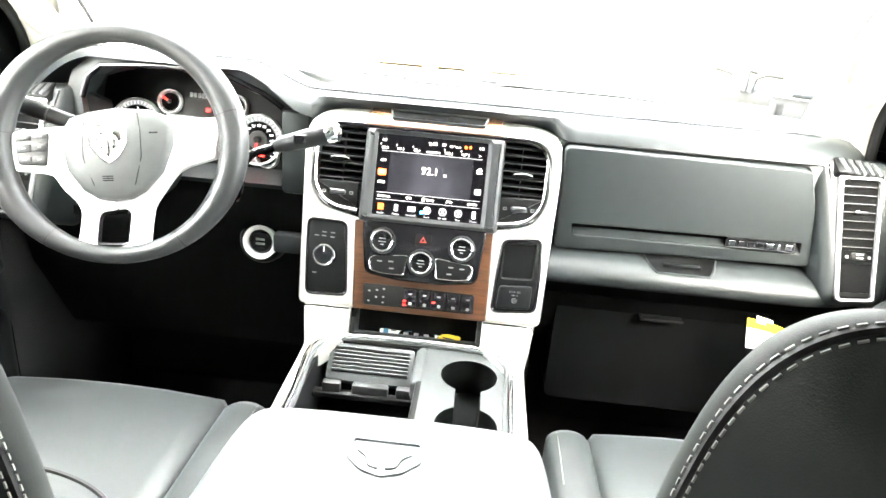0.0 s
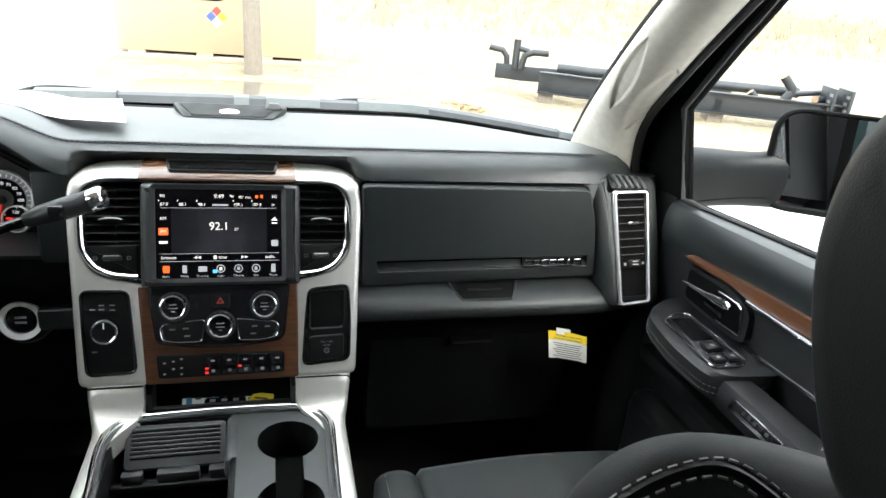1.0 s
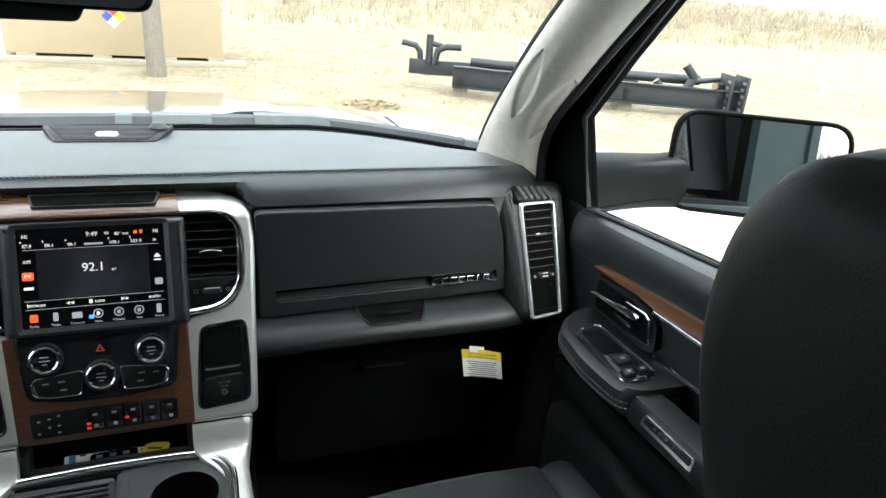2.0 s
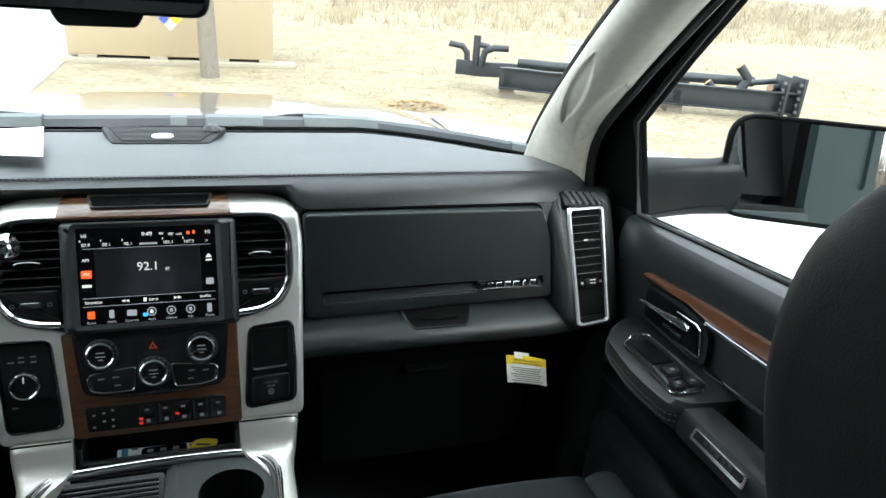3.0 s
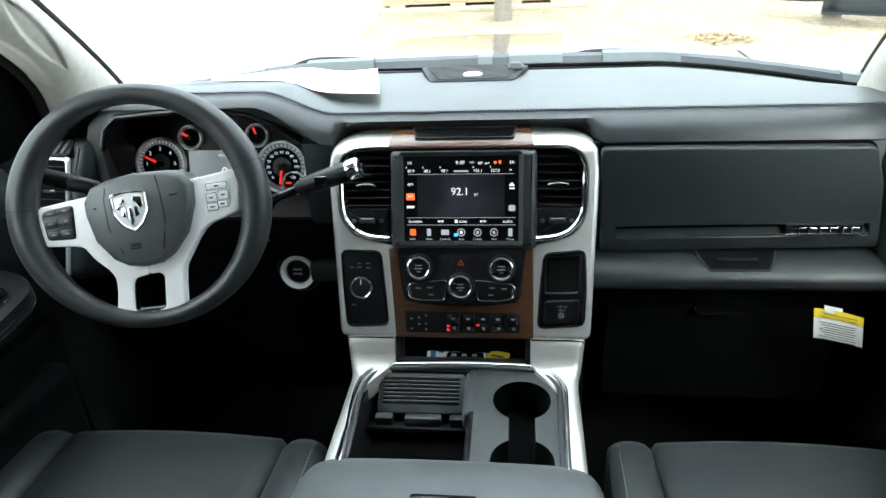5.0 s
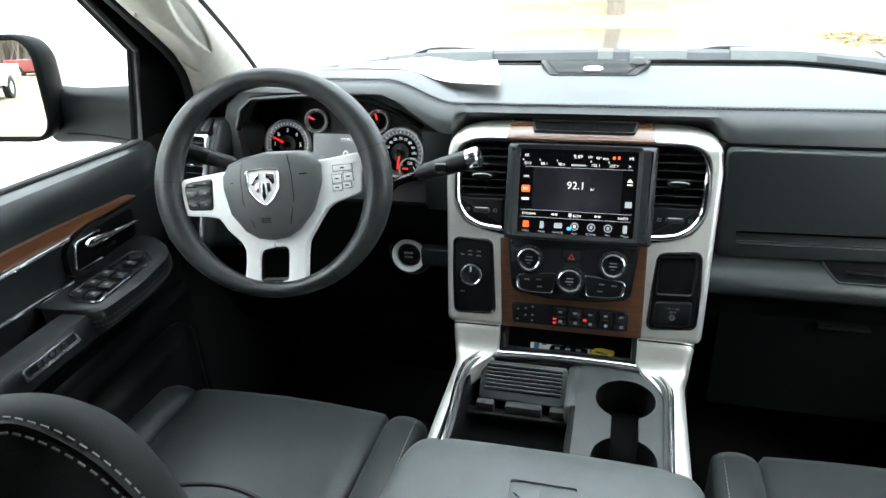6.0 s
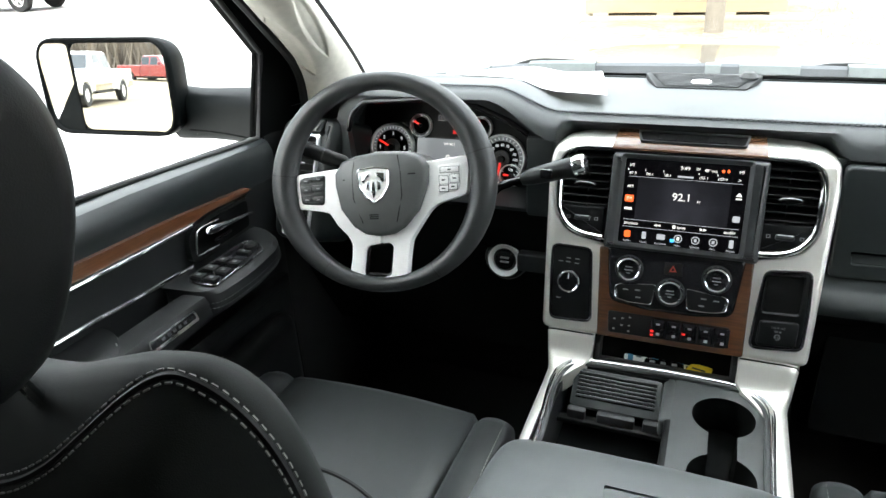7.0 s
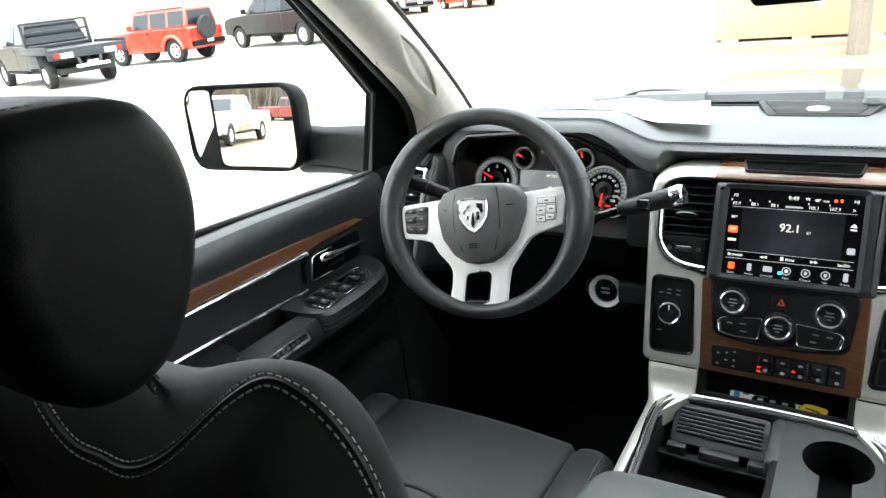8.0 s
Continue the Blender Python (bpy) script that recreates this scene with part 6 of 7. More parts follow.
    def ringed(d, z, k=1.0):
        return [BR @ (mid + (o[i] + inward[i] * d - mid) * k - Vector((0, 0, z))) for i in range(n)]

    def back_depth(d):
        for (d0, z0), (d1, z1) in zip(slope, slope[1:]):
            if d <= d1:
                return -z0 - (z1 - z0) * (d - d0) / (d1 - d0)
        return -0.072
    secs = [ringed(0.05, -z, k) for k, z in ((0.15, 0.072), (0.45, 0.072), (0.67, 0.071), (0.83, 0.066), (0.92, 0.058))]
    secs += [ringed(d, -z) for d, z in slope[4::-1]]
    secs += [ringed(0.045 * f, 0.016 + 0.042 * math.sqrt(1 - (1 - f) ** 2)) for f in (0.03, 0.12, 0.3, 0.6, 1.0)]
    secs += [ringed(0.045, 0.058, k) for k in (0.7, 0.3)]
    back = part("backrest", loft(bmesh.new(), secs), M_SEATSHADED, ob, "black leather backrest", angle=70)
    right = [(0.0, 0.480), (0.04, 0.481), (0.088, 0.503), (0.126, 0.534), (0.153, 0.557), (0.179, 0.572), (0.205, 0.574), (0.231, 0.563), (0.252, 0.537), (0.268, 0.486), (0.280, 0.40), (0.283, 0.30), (0.276, 0.14)]
    line = smooth_path([(-u, v, 0) for u, v in right[:0:-1]] + [(u, v, 0) for u, v in right], 8)

    def put(p, lift):
        d = min((p - q).length for q in o)
        return BR @ Vector((p.x, p.y, -back_depth(d) + lift * 1.2)) + Vector((0, 0, lift * 0.8))
    base = evened(snap(back, [put(p, 0.0) for p in line], 0.0))
    part("shoulder_seam", tube(bmesh.new(), evened(snap(back, base, -0.0008)), 0.0030, 6), M_SEAL, ob)
    for side in (-1, 1):
        off = []
        for a, b in zip(base, base[1:]):
            t = (b - a).normalized()
            n = (BR.to_3x3() @ Vector((0, 0.35, 0.93))).normalized()
            off.append((a + b) / 2 + n.cross(t).normalized() * 0.0066 * side)
        stitches("shoulder_stitch", evened(snap(back, off, 0.0008)), ob, 0.0050, 0.0034, 0.0006)
    # headrest on two posts: a winged cushion, its foot drawn back
    HX = 0.457 if s > 0 else -0.464
    fwd = -0.004 if s > 0 else 0.0
    prof = [(-0.838, 1.804), (-0.790, 1.808), (-0.742, 1.803), (-0.721, 1.787), (-0.711, 1.756), (-0.712, 1.718), (-0.727, 1.674), (-0.749, 1.637), (-0.772, 1.618), (-0.810, 1.612), (-0.846, 1.640), (-0.858, 1.705), (-0.854, 1.770)]
    prof = smooth_path([(0, y + fwd, z) for y, z in prof], 4, closed=True)
    mid_h = Vector((0, -0.785 + fwd, 1.710))
    secs = [[Vector((HX + dx, 0, 0)) + mid_h + (p - mid_h) * k for p in prof] for dx, k in ((-0.162, 0.66), (-0.160, 0.80), (-0.154, 0.905), (-0.142, 0.968), (-0.118, 0.994), (-0.06, 1.0), (0.0, 1.0), (0.06, 1.0), (0.118, 0.994), (0.142, 0.968), (0.154, 0.905), (0.160, 0.80), (0.162, 0.66))]
    hr = part("headrest", loft(bmesh.new(), secs), M_SEATDEEPSHADE, ob, "black leather headrest", angle=120)
    for d in (-1, 1):
        edge_ = [Vector((HX + 0.128 * d, 0, 0)) + mid_h + (p - mid_h) * 0.975 for p in prof[2:40]]
        stitches("headrest_stitch", evened(snap(hr, edge_, 0.0002)), hr, 0.0040, 0.0036, 0.0005, M_DARKTHREAD)
        down = smooth_path([(HX + 0.085 * d, -0.85 + fwd, 1.79), (HX + 0.080 * d, -0.86 + fwd, 1.73), (HX + 0.066 * d, -0.86 + fwd, 1.66), (HX + 0.058 * d, -0.84 + fwd, 1.615)], 8)
        part("headrest_seam", tube(bmesh.new(), evened(snap(hr, down, -0.0006)), 0.0018, 6), M_SEAL, hr)
        part("headrest_post", tube(bmesh.new(), [(X + 0.055 * d, -0.705, 1.48), (X + 0.055 * d, -0.768, 1.68)], 0.0060, 10), M_CHROME, ob, "chrome headrest post")


seat(-1, "black leather driver seat with pale stitching")
seat(1, "black leather passenger seat with pale stitching")

# ---- things on and under the dashboard ----
sp = thing("dash_speaker", "black ribbed grille with a silver badge on the dash", "speaker grille", (0, 0.39, 1.545))
SPM = frame_axes((0.0, 0.385, 1.549), (1, 0, 0), (0, 1, 0.06))
part("grille", plate(bmesh.new(), rounded([(-0.078, -0.045), (0.078, -0.045), (0.108, 0.055), (-0.108, 0.055)], 0.008), -0.006, 0.004, SPM, edge=0.002), M_BLACK, sp)
for k in range(11):
    part("grille_rib", nbox((0.0, -0.034 + k * 0.008, 0.0045), (0.13 + k * 0.006, 0.003, 0.003), SPM), M_GREY, sp)
part("grille_badge", plate(bmesh.new(), [(0.0 + 0.0185 * math.cos(a), -0.012 + 0.0125 * math.sin(a)) for a in np.linspace(0, 2 * math.pi, 24, endpoint=False)], 0.003, 0.009, SPM, edge=0.003), M_SATIN, sp, "oval silver badge")
part("sun_sensor", lathe(bmesh.new(), [(0.017, 0), (0.017, 0.006), (0.010, 0.014), (0.0001, 0.016)], Matrix.Translation((0.082, 0.415, 1.552)), 18), M_GREY, sp)

# sheet of paper lying on the pad, its near end curling up
pp = bmesh.new()
A, B, C, D = Vector((-0.480, 0.225, 1.5815)), Vector((-0.184, 0.372, 1.5705)), Vector((-0.138, 0.150, 1.5770)), Vector((-0.320, 0.205, 1.5700))
grid = []
for k in range(13):
    u = k / 12
    far, near = A.lerp(B, u), (A.lerp(D, u * 2) if u < 0.5 else D.lerp(C, u * 2 - 1))
    row = []
    for j in range(7):
        v = j / 6
        q = far.lerp(near, v)
        q.z += 0.004 * math.sin(math.pi * v) * u
        q.z = max(q.z, 1.5635 + 0.026 * hump(q.x))
        row.append(q)
    grid.append(row)
secs = [[p for p in row] + [p - Vector((0, 0, 0.0008)) for p in row[::-1]] for row in grid[1:]]
loft(pp, secs)
sheet = solid("paper_sheet", pp, M_PAPER, "white sheet of paper lying on the dashboard", "paper")
t_ = sheet.modifiers.new("thick", "SOLIDIFY")
t_.thickness = 0.0006

# warning tag hanging below the dash
tg = thing("warning_tag", "yellow and white warning card hanging from the dash", "tag", (0.575, 0.0, 1.22))
TG = Matrix(((0.973, -0.17, 0, 0.573), (0, 0, -1, -0.012), (-0.229, 0.985, 0, 1.2435), (0, 0, 0, 1)))


def card_strip(v0, v1):
    """A strip of the bent card between two heights."""
    cs = []
    for u in np.linspace(-0.0375, 0.0375, 13):
        d, sag = 0.0022 * math.sin(u * 60), 0.0022 * math.sin(u * 55 + 1.0)
        cs.append([TG @ Vector((u, v0 + sag, d)), TG @ Vector((u, v1 + sag, d)), TG @ Vector((u, v1 + sag, d - 0.0008)), TG @ Vector((u, v0 + sag, d - 0.0008))])
    return loft(bmesh.new(), cs)


part("card", card_strip(-0.028, 0.0095), M_PAPER, tg)
part("card_head", card_strip(0.0098, 0.0265), M_YELLOW, tg, "yellow heading strip")
part("card_loop", plate(bmesh.new(), rect(-0.022, 0.022, 0.006, 0.034), -0.0014, -0.0008, TG), M_PAPER, tg)
words("card_text", "THIS VEHICLE IS EQUIPPED", 0.0046, TG @ Matrix.Translation((0, 0.0205, 0.0026)), M_INK, tg, 0.0001)
words("card_text", "WITH ADVANCED AIRBAGS", 0.0046, TG @ Matrix.Translation((0, 0.0145, 0.0026)), M_INK, tg, 0.0001)
for k in range(8):
    part("card_line", nbox((-0.002 + (k % 3) * 0.001, 0.005 - k * 0.0043, 0.0026), (0.058 - (k % 3) * 0.006, 0.0014, 0.0004), TG), M_LABEL, tg)

# inside mirror
rm = thing("rear_view_mirror", "black rear-view mirror on the windscreen", "mirror", (0.0, 0.0, 1.85))
RV = frame_axes((-0.018, 0.0, 1.815), (1, 0.10, 0), (0, 0.06, 1))
mo = rounded([(-0.125, -0.030), (0.115, -0.034), (0.125, 0.034), (-0.118, 0.038)], 0.018)
part("housing", plate(bmesh.new(), mo, -0.03, 0.004, RV, edge=0.004), M_BLACK, rm)
part("mirror_glass", plate(bmesh.new(), [(x * 0.94, y * 0.88) for x, y in mo], 0.003, 0.0052, RV), M_MIRROR, rm, "silvered mirror glass")
part("button_pod", plate(bmesh.new(), rounded([(-0.055, -0.030), (0.045, -0.030), (0.035, -0.047), (-0.045, -0.047)], 0.006), -0.025, 0.002, RV, edge=0.003), M_BLACK, rm)
part("mount", tube(bmesh.new(), [(-0.018, 0.02, 1.82), (-0.012, 0.045, 1.835), (0.0, 0.06, 1.838)], [0.014, 0.012, 0.02], 10), M_BLACK, rm)

# ---- outside mirrors ----


def wing_mirror(s, label, aim):
    c = Vector((1.225 * s, 0.13, 1.560 if s < 0 else 1.535))
    ob = thing("wing_mirror", label, "mirror", (0.9 * s, 0.15, 1.45), group="wing mirrors")
    eye = Vector((0.08, -1.0, 1.85))
    n = ((eye - c).normalized() + (Vector(aim) - c).normalized()).normalized()
    xa = Vector((0, 0, 1)).cross(n).normalized()
    m = frame_axes(c, xa, n.cross(xa))
    o = rounded(rect(-0.172, -0.103, 0.172, 0.103), 0.055, 6)
    bm = bmesh.new()
    loft(bm, [[m @ Vector((x * k, y * k, z)) for x, y in o] for k, z in ((0.25, -0.115), (0.6, -0.108), (0.82, -0.088), (0.95, -0.055), (1.01, -0.020), (1.025, 0.0), (1.02, 0.008), (0.985, 0.0115), (0.965, 0.010), (0.95, 0.004))])
    part("shell", bm, M_MIRRORSHELL, ob, "dark grey mirror shell", angle=60)
    part("glass_rim", tube(bmesh.new(), [m @ Vector((x * 0.985, y * 0.985, 0.0095)) for x, y in o], 0.0040, 8, closed=True), M_SHELL, ob, "black rubber rim")
    if s > 0:
        part("glass", plate(bmesh.new(), rounded(rect(-0.165, -0.096, 0.165, 0.096), 0.045, 6), 0.004, 0.009, m), M_MIRROR, ob, "flat silvered mirror glass")
    gi = rounded([(-0.076, -0.094), (0.165, -0.094), (0.165, 0.094), (-0.076, 0.094)], 0.025, 6)
    wide = rounded([(-0.165, -0.094), (-0.082, -0.094), (-0.082, 0.094), (-0.165, 0.094)], 0.020, 6)
    if s < 0:
        part("glass", plate(bmesh.new(), gi, 0.004, 0.009, m), M_MIRROR, ob, "flat silvered mirror glass")
        part("divider", nbox((-0.079, 0, 0.0085), (0.006, 0.185, 0.004), m), M_SHELL, ob)
        part("spotter_glass", plate(bmesh.new(), wide, 0.004, 0.009, m @ pose(-0.1235, 0, -0.0035, 2.4, 3, 0) @ pose(0.1235, 0, 0)), M_MIRROR, ob, "convex silvered spotter glass")
    arm = []
    for x, y, z, hh in ((0.79, 0.11, 1.508, 0.050), (0.83, 0.128, 1.508, 0.054), (0.86, 0.14, 1.507, 0.055), (0.93, 0.166, 1.500, 0.054), (1.0, 0.19, 1.492, 0.053), (1.06, 0.205, 1.486, 0.054), (1.12, 0.22, 1.482, 0.058)):
        arm.append([Vector((x * s, y + 0.015 + 0.050 * math.copysign(abs(math.cos(a)) ** 0.6, math.cos(a)), z + hh * math.copysign(abs(math.sin(a)) ** 0.6, math.sin(a)))) for a in np.linspace(0, 2 * math.pi, 20, endpoint=False)])
    am = part("arm", loft(bmesh.new(), arm), M_MIRRORSHELL, ob, "dark grey mirror arm", angle=60)
    seam_ = [(0.805 * s, 0.085, 1.475), (0.86 * s, 0.100, 1.470), (0.93 * s, 0.122, 1.466), (1.0 * s, 0.146, 1.461), (1.06 * s, 0.165, 1.458)]
    part("arm_seam", tube(bmesh.new(), snap(am, smooth_path(seam_, 4), -0.0005), 0.0022, 6), M_SHELL, am)
    return ob


wing_mirror(-1, "black towing mirror reflecting a white pickup", (-17.0, -20.5, 0.68))
wing_mirror(1, "black towing mirror beside the passenger window", (0.80, -1.35, 1.60))

# ---- bonnet, cowl and wipers ----
M_COVER = mat("wiper_cover_plastic", (0.11, 0.125, 0.125), 0.5)
truck = thing("truck_front", "dark glossy bonnet in front of the windscreen", "bonnet", (0, 1.2, 1.0))
secs = []
for y, z, w in ((0.66, 1.428, 0.84), (0.80, 1.438, 0.86), (1.1, 1.436, 0.88), (1.5, 1.410, 0.88), (1.8, 1.378, 0.87), (1.95, 1.352, 0.85), (2.03, 1.31, 0.84), (2.06, 1.15, 0.82)):
    sec = []
    for u in np.linspace(-1, 1, 25):
        a = abs(u)
        bulge = 0.014 * (1 - min(1, max(0, (a - 0.40) / 0.12))) - 0.035 * a * a - 0.08 * max(0, (a - 0.8) / 0.2) ** 2
        sec.append((u * w, y, z + bulge))
    secs.append(sec)
part("bonnet", loft(bmesh.new(), secs, closed=False), M_PAINT, truck, "dark metallic bonnet panel", angle=80)
for s in (-1, 1):
    part("fender", nbox((0.90 * s, 1.30, 1.08), (0.24, 1.45, 0.40), bevel=0.08, seg=4), M_PAINT, truck)
part("nose", nbox((0, 2.0, 0.95), (1.7, 0.12, 0.7), bevel=0.05), M_PAINT, truck)
bm = loft(bmesh.new(), [[(x, rear_y(x) + 0.10 + a, b) for a, b in ((0.0, 1.500), (0.03, 1.520), (0.10, 1.510), (0.16, 1.465), (0.0, 1.44))] for x in np.linspace(-0.74, 0.74, 25)])
part("cowl", bm, M_GREY, truck, "grey plastic cowl panel")
for x0, x1 in ((-0.66, 0.03), (-0.02, 0.70)):
    secs = []
    for k, x in enumerate(np.linspace(x0, x1, 16)):
        y, z = rear_y(x) + 0.112 + 0.010 * math.sin(3 * x), 1.536 + 0.003 * math.cos(5 * x)
        w = 0.016 if k not in (4, 5, 11, 12) else 0.020
        secs.append([(x, y - w, z - 0.008), (x, y - w * 0.6, z + 0.006), (x, y + w * 0.4, z + 0.010), (x, y + w, z), (x, y + w * 0.5, z - 0.008)])
    wp = part("wiper", loft(bmesh.new(), secs), M_BLADE, truck, "dark grey wiper")
    part("wiper_rubber", tube(bmesh.new(), [(x, rear_y(x) + 0.098, 1.5265) for x in np.linspace(x0, x1, 16)], 0.004, 6), M_SHELL, wp)
    for a, b, h in ((0.12, 0.28, 0.011), (0.40, 0.62, 0.013), (0.955, 1.0, 0.010)):
        cs = []
        for x in np.linspace(x0 + (x1 - x0) * a, x0 + (x1 - x0) * b, 8):
            y, z = rear_y(x) + 0.112 + 0.010 * math.sin(3 * x), 1.537 + 0.003 * math.cos(5 * x)
            cs.append([(x, y - 0.021, z - 0.007), (x, y - 0.013, z + h * 0.8), (x, y + 0.010, z + h), (x, y + 0.02, z)])
        part("wiper_cover", loft(bmesh.new(), cs), M_COVER, wp)
    part("wiper_arm", tube(bmesh.new(), smooth_path([(x0 + 0.16, rear_y(x0 + .16) + 0.20, 1.500), (x0 + 0.26, rear_y(x0 + .26) + 0.18, 1.538), (x0 + 0.42, rear_y(x0 + .4) + 0.125, 1.544)], 5), 0.004, 8), M_SEAL, wp)
for x in (-0.3, 0.22):
    part("washer_jet", nbox((x, 0.80, 1.478), (0.03, 0.02, 0.016), bevel=0.004), M_BLACK, truck)

# ---- the yard ----


def ground_mat():
    m = bpy.data.materials.new("dry_grass_and_gravel")
    m.use_nodes = True
    nt = m.node_tree
    b = nt.nodes["Principled BSDF"]
    b.inputs["Roughness"].default_value = 0.95
    tc = nt.nodes.new("ShaderNodeTexCoord")
    cols = []
    for sc, det, c0, c1 in ((1.5, 8, (0.175, 0.142, 0.085), (0.32, 0.268, 0.18)), (9.0, 8, (0.13, 0.10, 0.060), (0.35, 0.295, 0.20))):
        n, r = nt.nodes.new("ShaderNodeTexNoise"), nt.nodes.new("ShaderNodeValToRGB")
        n.inputs["Scale"].default_value, n.inputs["Detail"].default_value = sc, det
        r.color_ramp.elements[0].position, r.color_ramp.elements[1].position = 0.35, 0.65
        r.color_ramp.elements[0].color, r.color_ramp.elements[1].color = (*c0, 1), (*c1, 1)
        nt.links.new(tc.outputs["Object"], n.inputs["Vector"])
        nt.links.new(n.outputs[0], r.inputs[0])
        cols.append(r)
    mx = nt.nodes.new("ShaderNodeMix")
    mx.data_type = "RGBA"
    mx.inputs["Factor"].default_value = 0.5
    nt.links.new(cols[0].outputs[0], mx.inputs["A"])
    nt.links.new(cols[1].outputs[0], mx.inputs["B"])
    nt.links.new(mx.outputs["Result"], b.inputs["Base Color"])
    return m


M_GROUND = ground_mat()
M_CONC = mat("pale_concrete", (0.42, 0.41, 0.39), 0.85, vary=0.15, scale=8)
M_CRATE = mat("tan_painted_panel", (0.36, 0.29, 0.19), 0.6, vary=0.06, scale=6)
M_TIMBER = wood_mat("grey_timber", (0.13, 0.11, 0.09), (0.26, 0.23, 0.19), (60, 60, 4), 0.8, 0)
M_PALETIMBER = wood_mat("pale_weathered_timber", (0.26, 0.225, 0.165), (0.40, 0.36, 0.28), (4, 60, 60), 0.85, 0)
M_STEEL = mat("black_painted_steel", (0.022, 0.026, 0.030), 0.45, vary=0.2, scale=12)
M_TYRE = mat("tyre_rubber", (0.02, 0.02, 0.02), 0.8)
M_WHITEMETAL = mat("white_painted_metal", (0.72, 0.73, 0.72), 0.5, vary=0.08, scale=10)
M_RUST = mat("rusty_pipe_end", (0.30, 0.20, 0.12), 0.8, vary=0.3)

bm = bmesh.new()
bmesh.ops.create_grid(bm, x_segments=80, y_segments=80, size=600)
for v in bm.verts:
    d = v.co.length
    v.co.z = 0.0 if d < 35 else 4.5 * min(1, (d - 35) / 250) * (0.6 + 0.4 * math.sin(v.co.x * 0.011 + 1.0))
ground = solid("ground", bm, M_GROUND, "dry tan grass field", "ground", kind="structure")
lot = [(-70, -9), (-9, -9), (-6, -60), (40, -60), (40, -28.7), (11.3, 0.0), (4.6, 6.7), (2.3, 8.9), (0.5, 9.4), (-2.5, 9.6), (-2.7, 13.5), (-9, 45), (-70, 45)]
solid("pavement", plate(bmesh.new(), lot, -0.10, 0.02), M_CONC, "pale concrete lot", "pavement", kind="structure")
random.seed(11)
bm = bmesh.new()
for k in range(260):
    a, r = random.uniform(0, 6.28), 0.55 * random.random() ** 0.5
    m = pose(2.75 + r * math.cos(a), 9.0 + 0.6 * r * math.sin(a), 0.025 + 0.10 * (1 - r / 0.55), random.uniform(-40, 40), random.uniform(-40, 40), random.uniform(0, 360))
    box(bm, (0, 0, 0), (random.uniform(0.03, 0.07), random.uniform(0.02, 0.04), 0.004), m)
solid("leaf_heap", bm, mat("dead_leaves", (0.30, 0.21, 0.11), 0.9, vary=0.4), "small heap of dry brown leaves", "leaves", kind="stuff", smooth=False)

# shed on skids
sh_ = thing("storage_crate", "tan boxy shed on timber skids", "shed", (-0.8, 14.2, 0))
part("box_wall", nbox((-0.82, 14.3, 1.34), (3.6, 2.6, 2.4), bevel=0.02), M_CRATE, sh_)
for x in (-2.3, -1.1, 0.0, 0.85):
    part("skid_foot", nbox((x, 13.0, 0.115), (0.3, 0.12, 0.06)), M_PALETIMBER, sh_)
part("skid", nbox((-0.70, 13.1, 0.03), (4.2, 0.5, 0.12), bevel=0.02), M_PALETIMBER, sh_, "pale timber skid")
DM_ = frame_axes((-0.86, 12.996, 0.82), (1, 0, 0), (0, 0, 1))
r_ = 0.20
sg = part("hazard_diamond", plate(bmesh.new(), [(0, -r_), (r_, 0), (0, r_), (-r_, 0)], 0.0, 0.004, DM_), M_WHITE, sh_, "four-color hazard diamond")
for (dx, dy), m in zip(((0, 0.5), (-0.5, 0), (0.5, 0)), (mat("red_sign", (0.65, 0.06, 0.04), 0.6, vary=0), mat("blue_sign", (0.05, 0.09, 0.40), 0.6, vary=0), M_YELLOW)):
    part("diamond_quarter", plate(bmesh.new(), [(dx * r_ + a * r_ * 0.48, dy * r_ + b * r_ * 0.48) for a, b in ((0, -1), (1, 0), (0, 1), (-1, 0))], 0.004, 0.008, DM_), m, sg)

post = thing("timber_post", "weathered grey timber post in the grass", "post", (-0.18, 11.6, 0))
part("post_shaft", tube(bmesh.new(), [(-0.18, 11.6, -0.1), (-0.20, 11.6, 1.0), (-0.23, 11.6, 2.6), (-0.26, 11.6, 5.5)], [0.16, 0.15, 0.145, 0.14], 14), M_TIMBER, post)


# ---- welded trailer frame lying in the grass ----
tr = thing("trailer_frame", "black welded steel trailer frame with pipe stubs", "trailer frame", (6.5, 9.5, 0))
TA, TB = Vector((4.55, 10.05, 0.34)), Vector((9.15, 8.25, 0.30))
td = (TB - TA).normalized()
tn = Vector((-td.y, td.x, 0))
TM = frame_axes(TA, td, tn)
TL = (TB - TA).length
# channel beam nearest the truck: web and two flanges
part("front_beam", nbox((TL / 2, 0, 0), (TL, 0.05, 0.32), TM, bevel=0.008), M_STEEL, tr)
part("flange", nbox((TL / 2, -0.05, 0.165), (TL, 0.16, 0.02), TM), M_STEEL, tr)
part("flange", nbox((TL / 2, -0.05, -0.165), (TL, 0.16, 0.02), TM), M_STEEL, tr)
part("rear_beam", nbox((1.3, 0.85, 0.02), (4.2, 0.12, 0.26), TM, bevel=0.01), M_STEEL, tr)
part("long_pipe", tube(bmesh.new(), [TM @ Vector((0.3, 0.5, 0.20)), TM @ Vector((TL - 0.6, 0.35, 0.26))], 0.085, 14), M_STEEL, tr)
for x in (0.15, 1.6, 3.0, TL - 0.3):
    part("cross_beam", nbox((x, 0.45, -0.03), (0.14, 0.95, 0.20), TM, bevel=0.008), M_STEEL, tr)
    part("ground_block", nbox((x, 0.2, -0.26), (0.25, 0.5, 0.20), TM), M_TIMBER, tr)


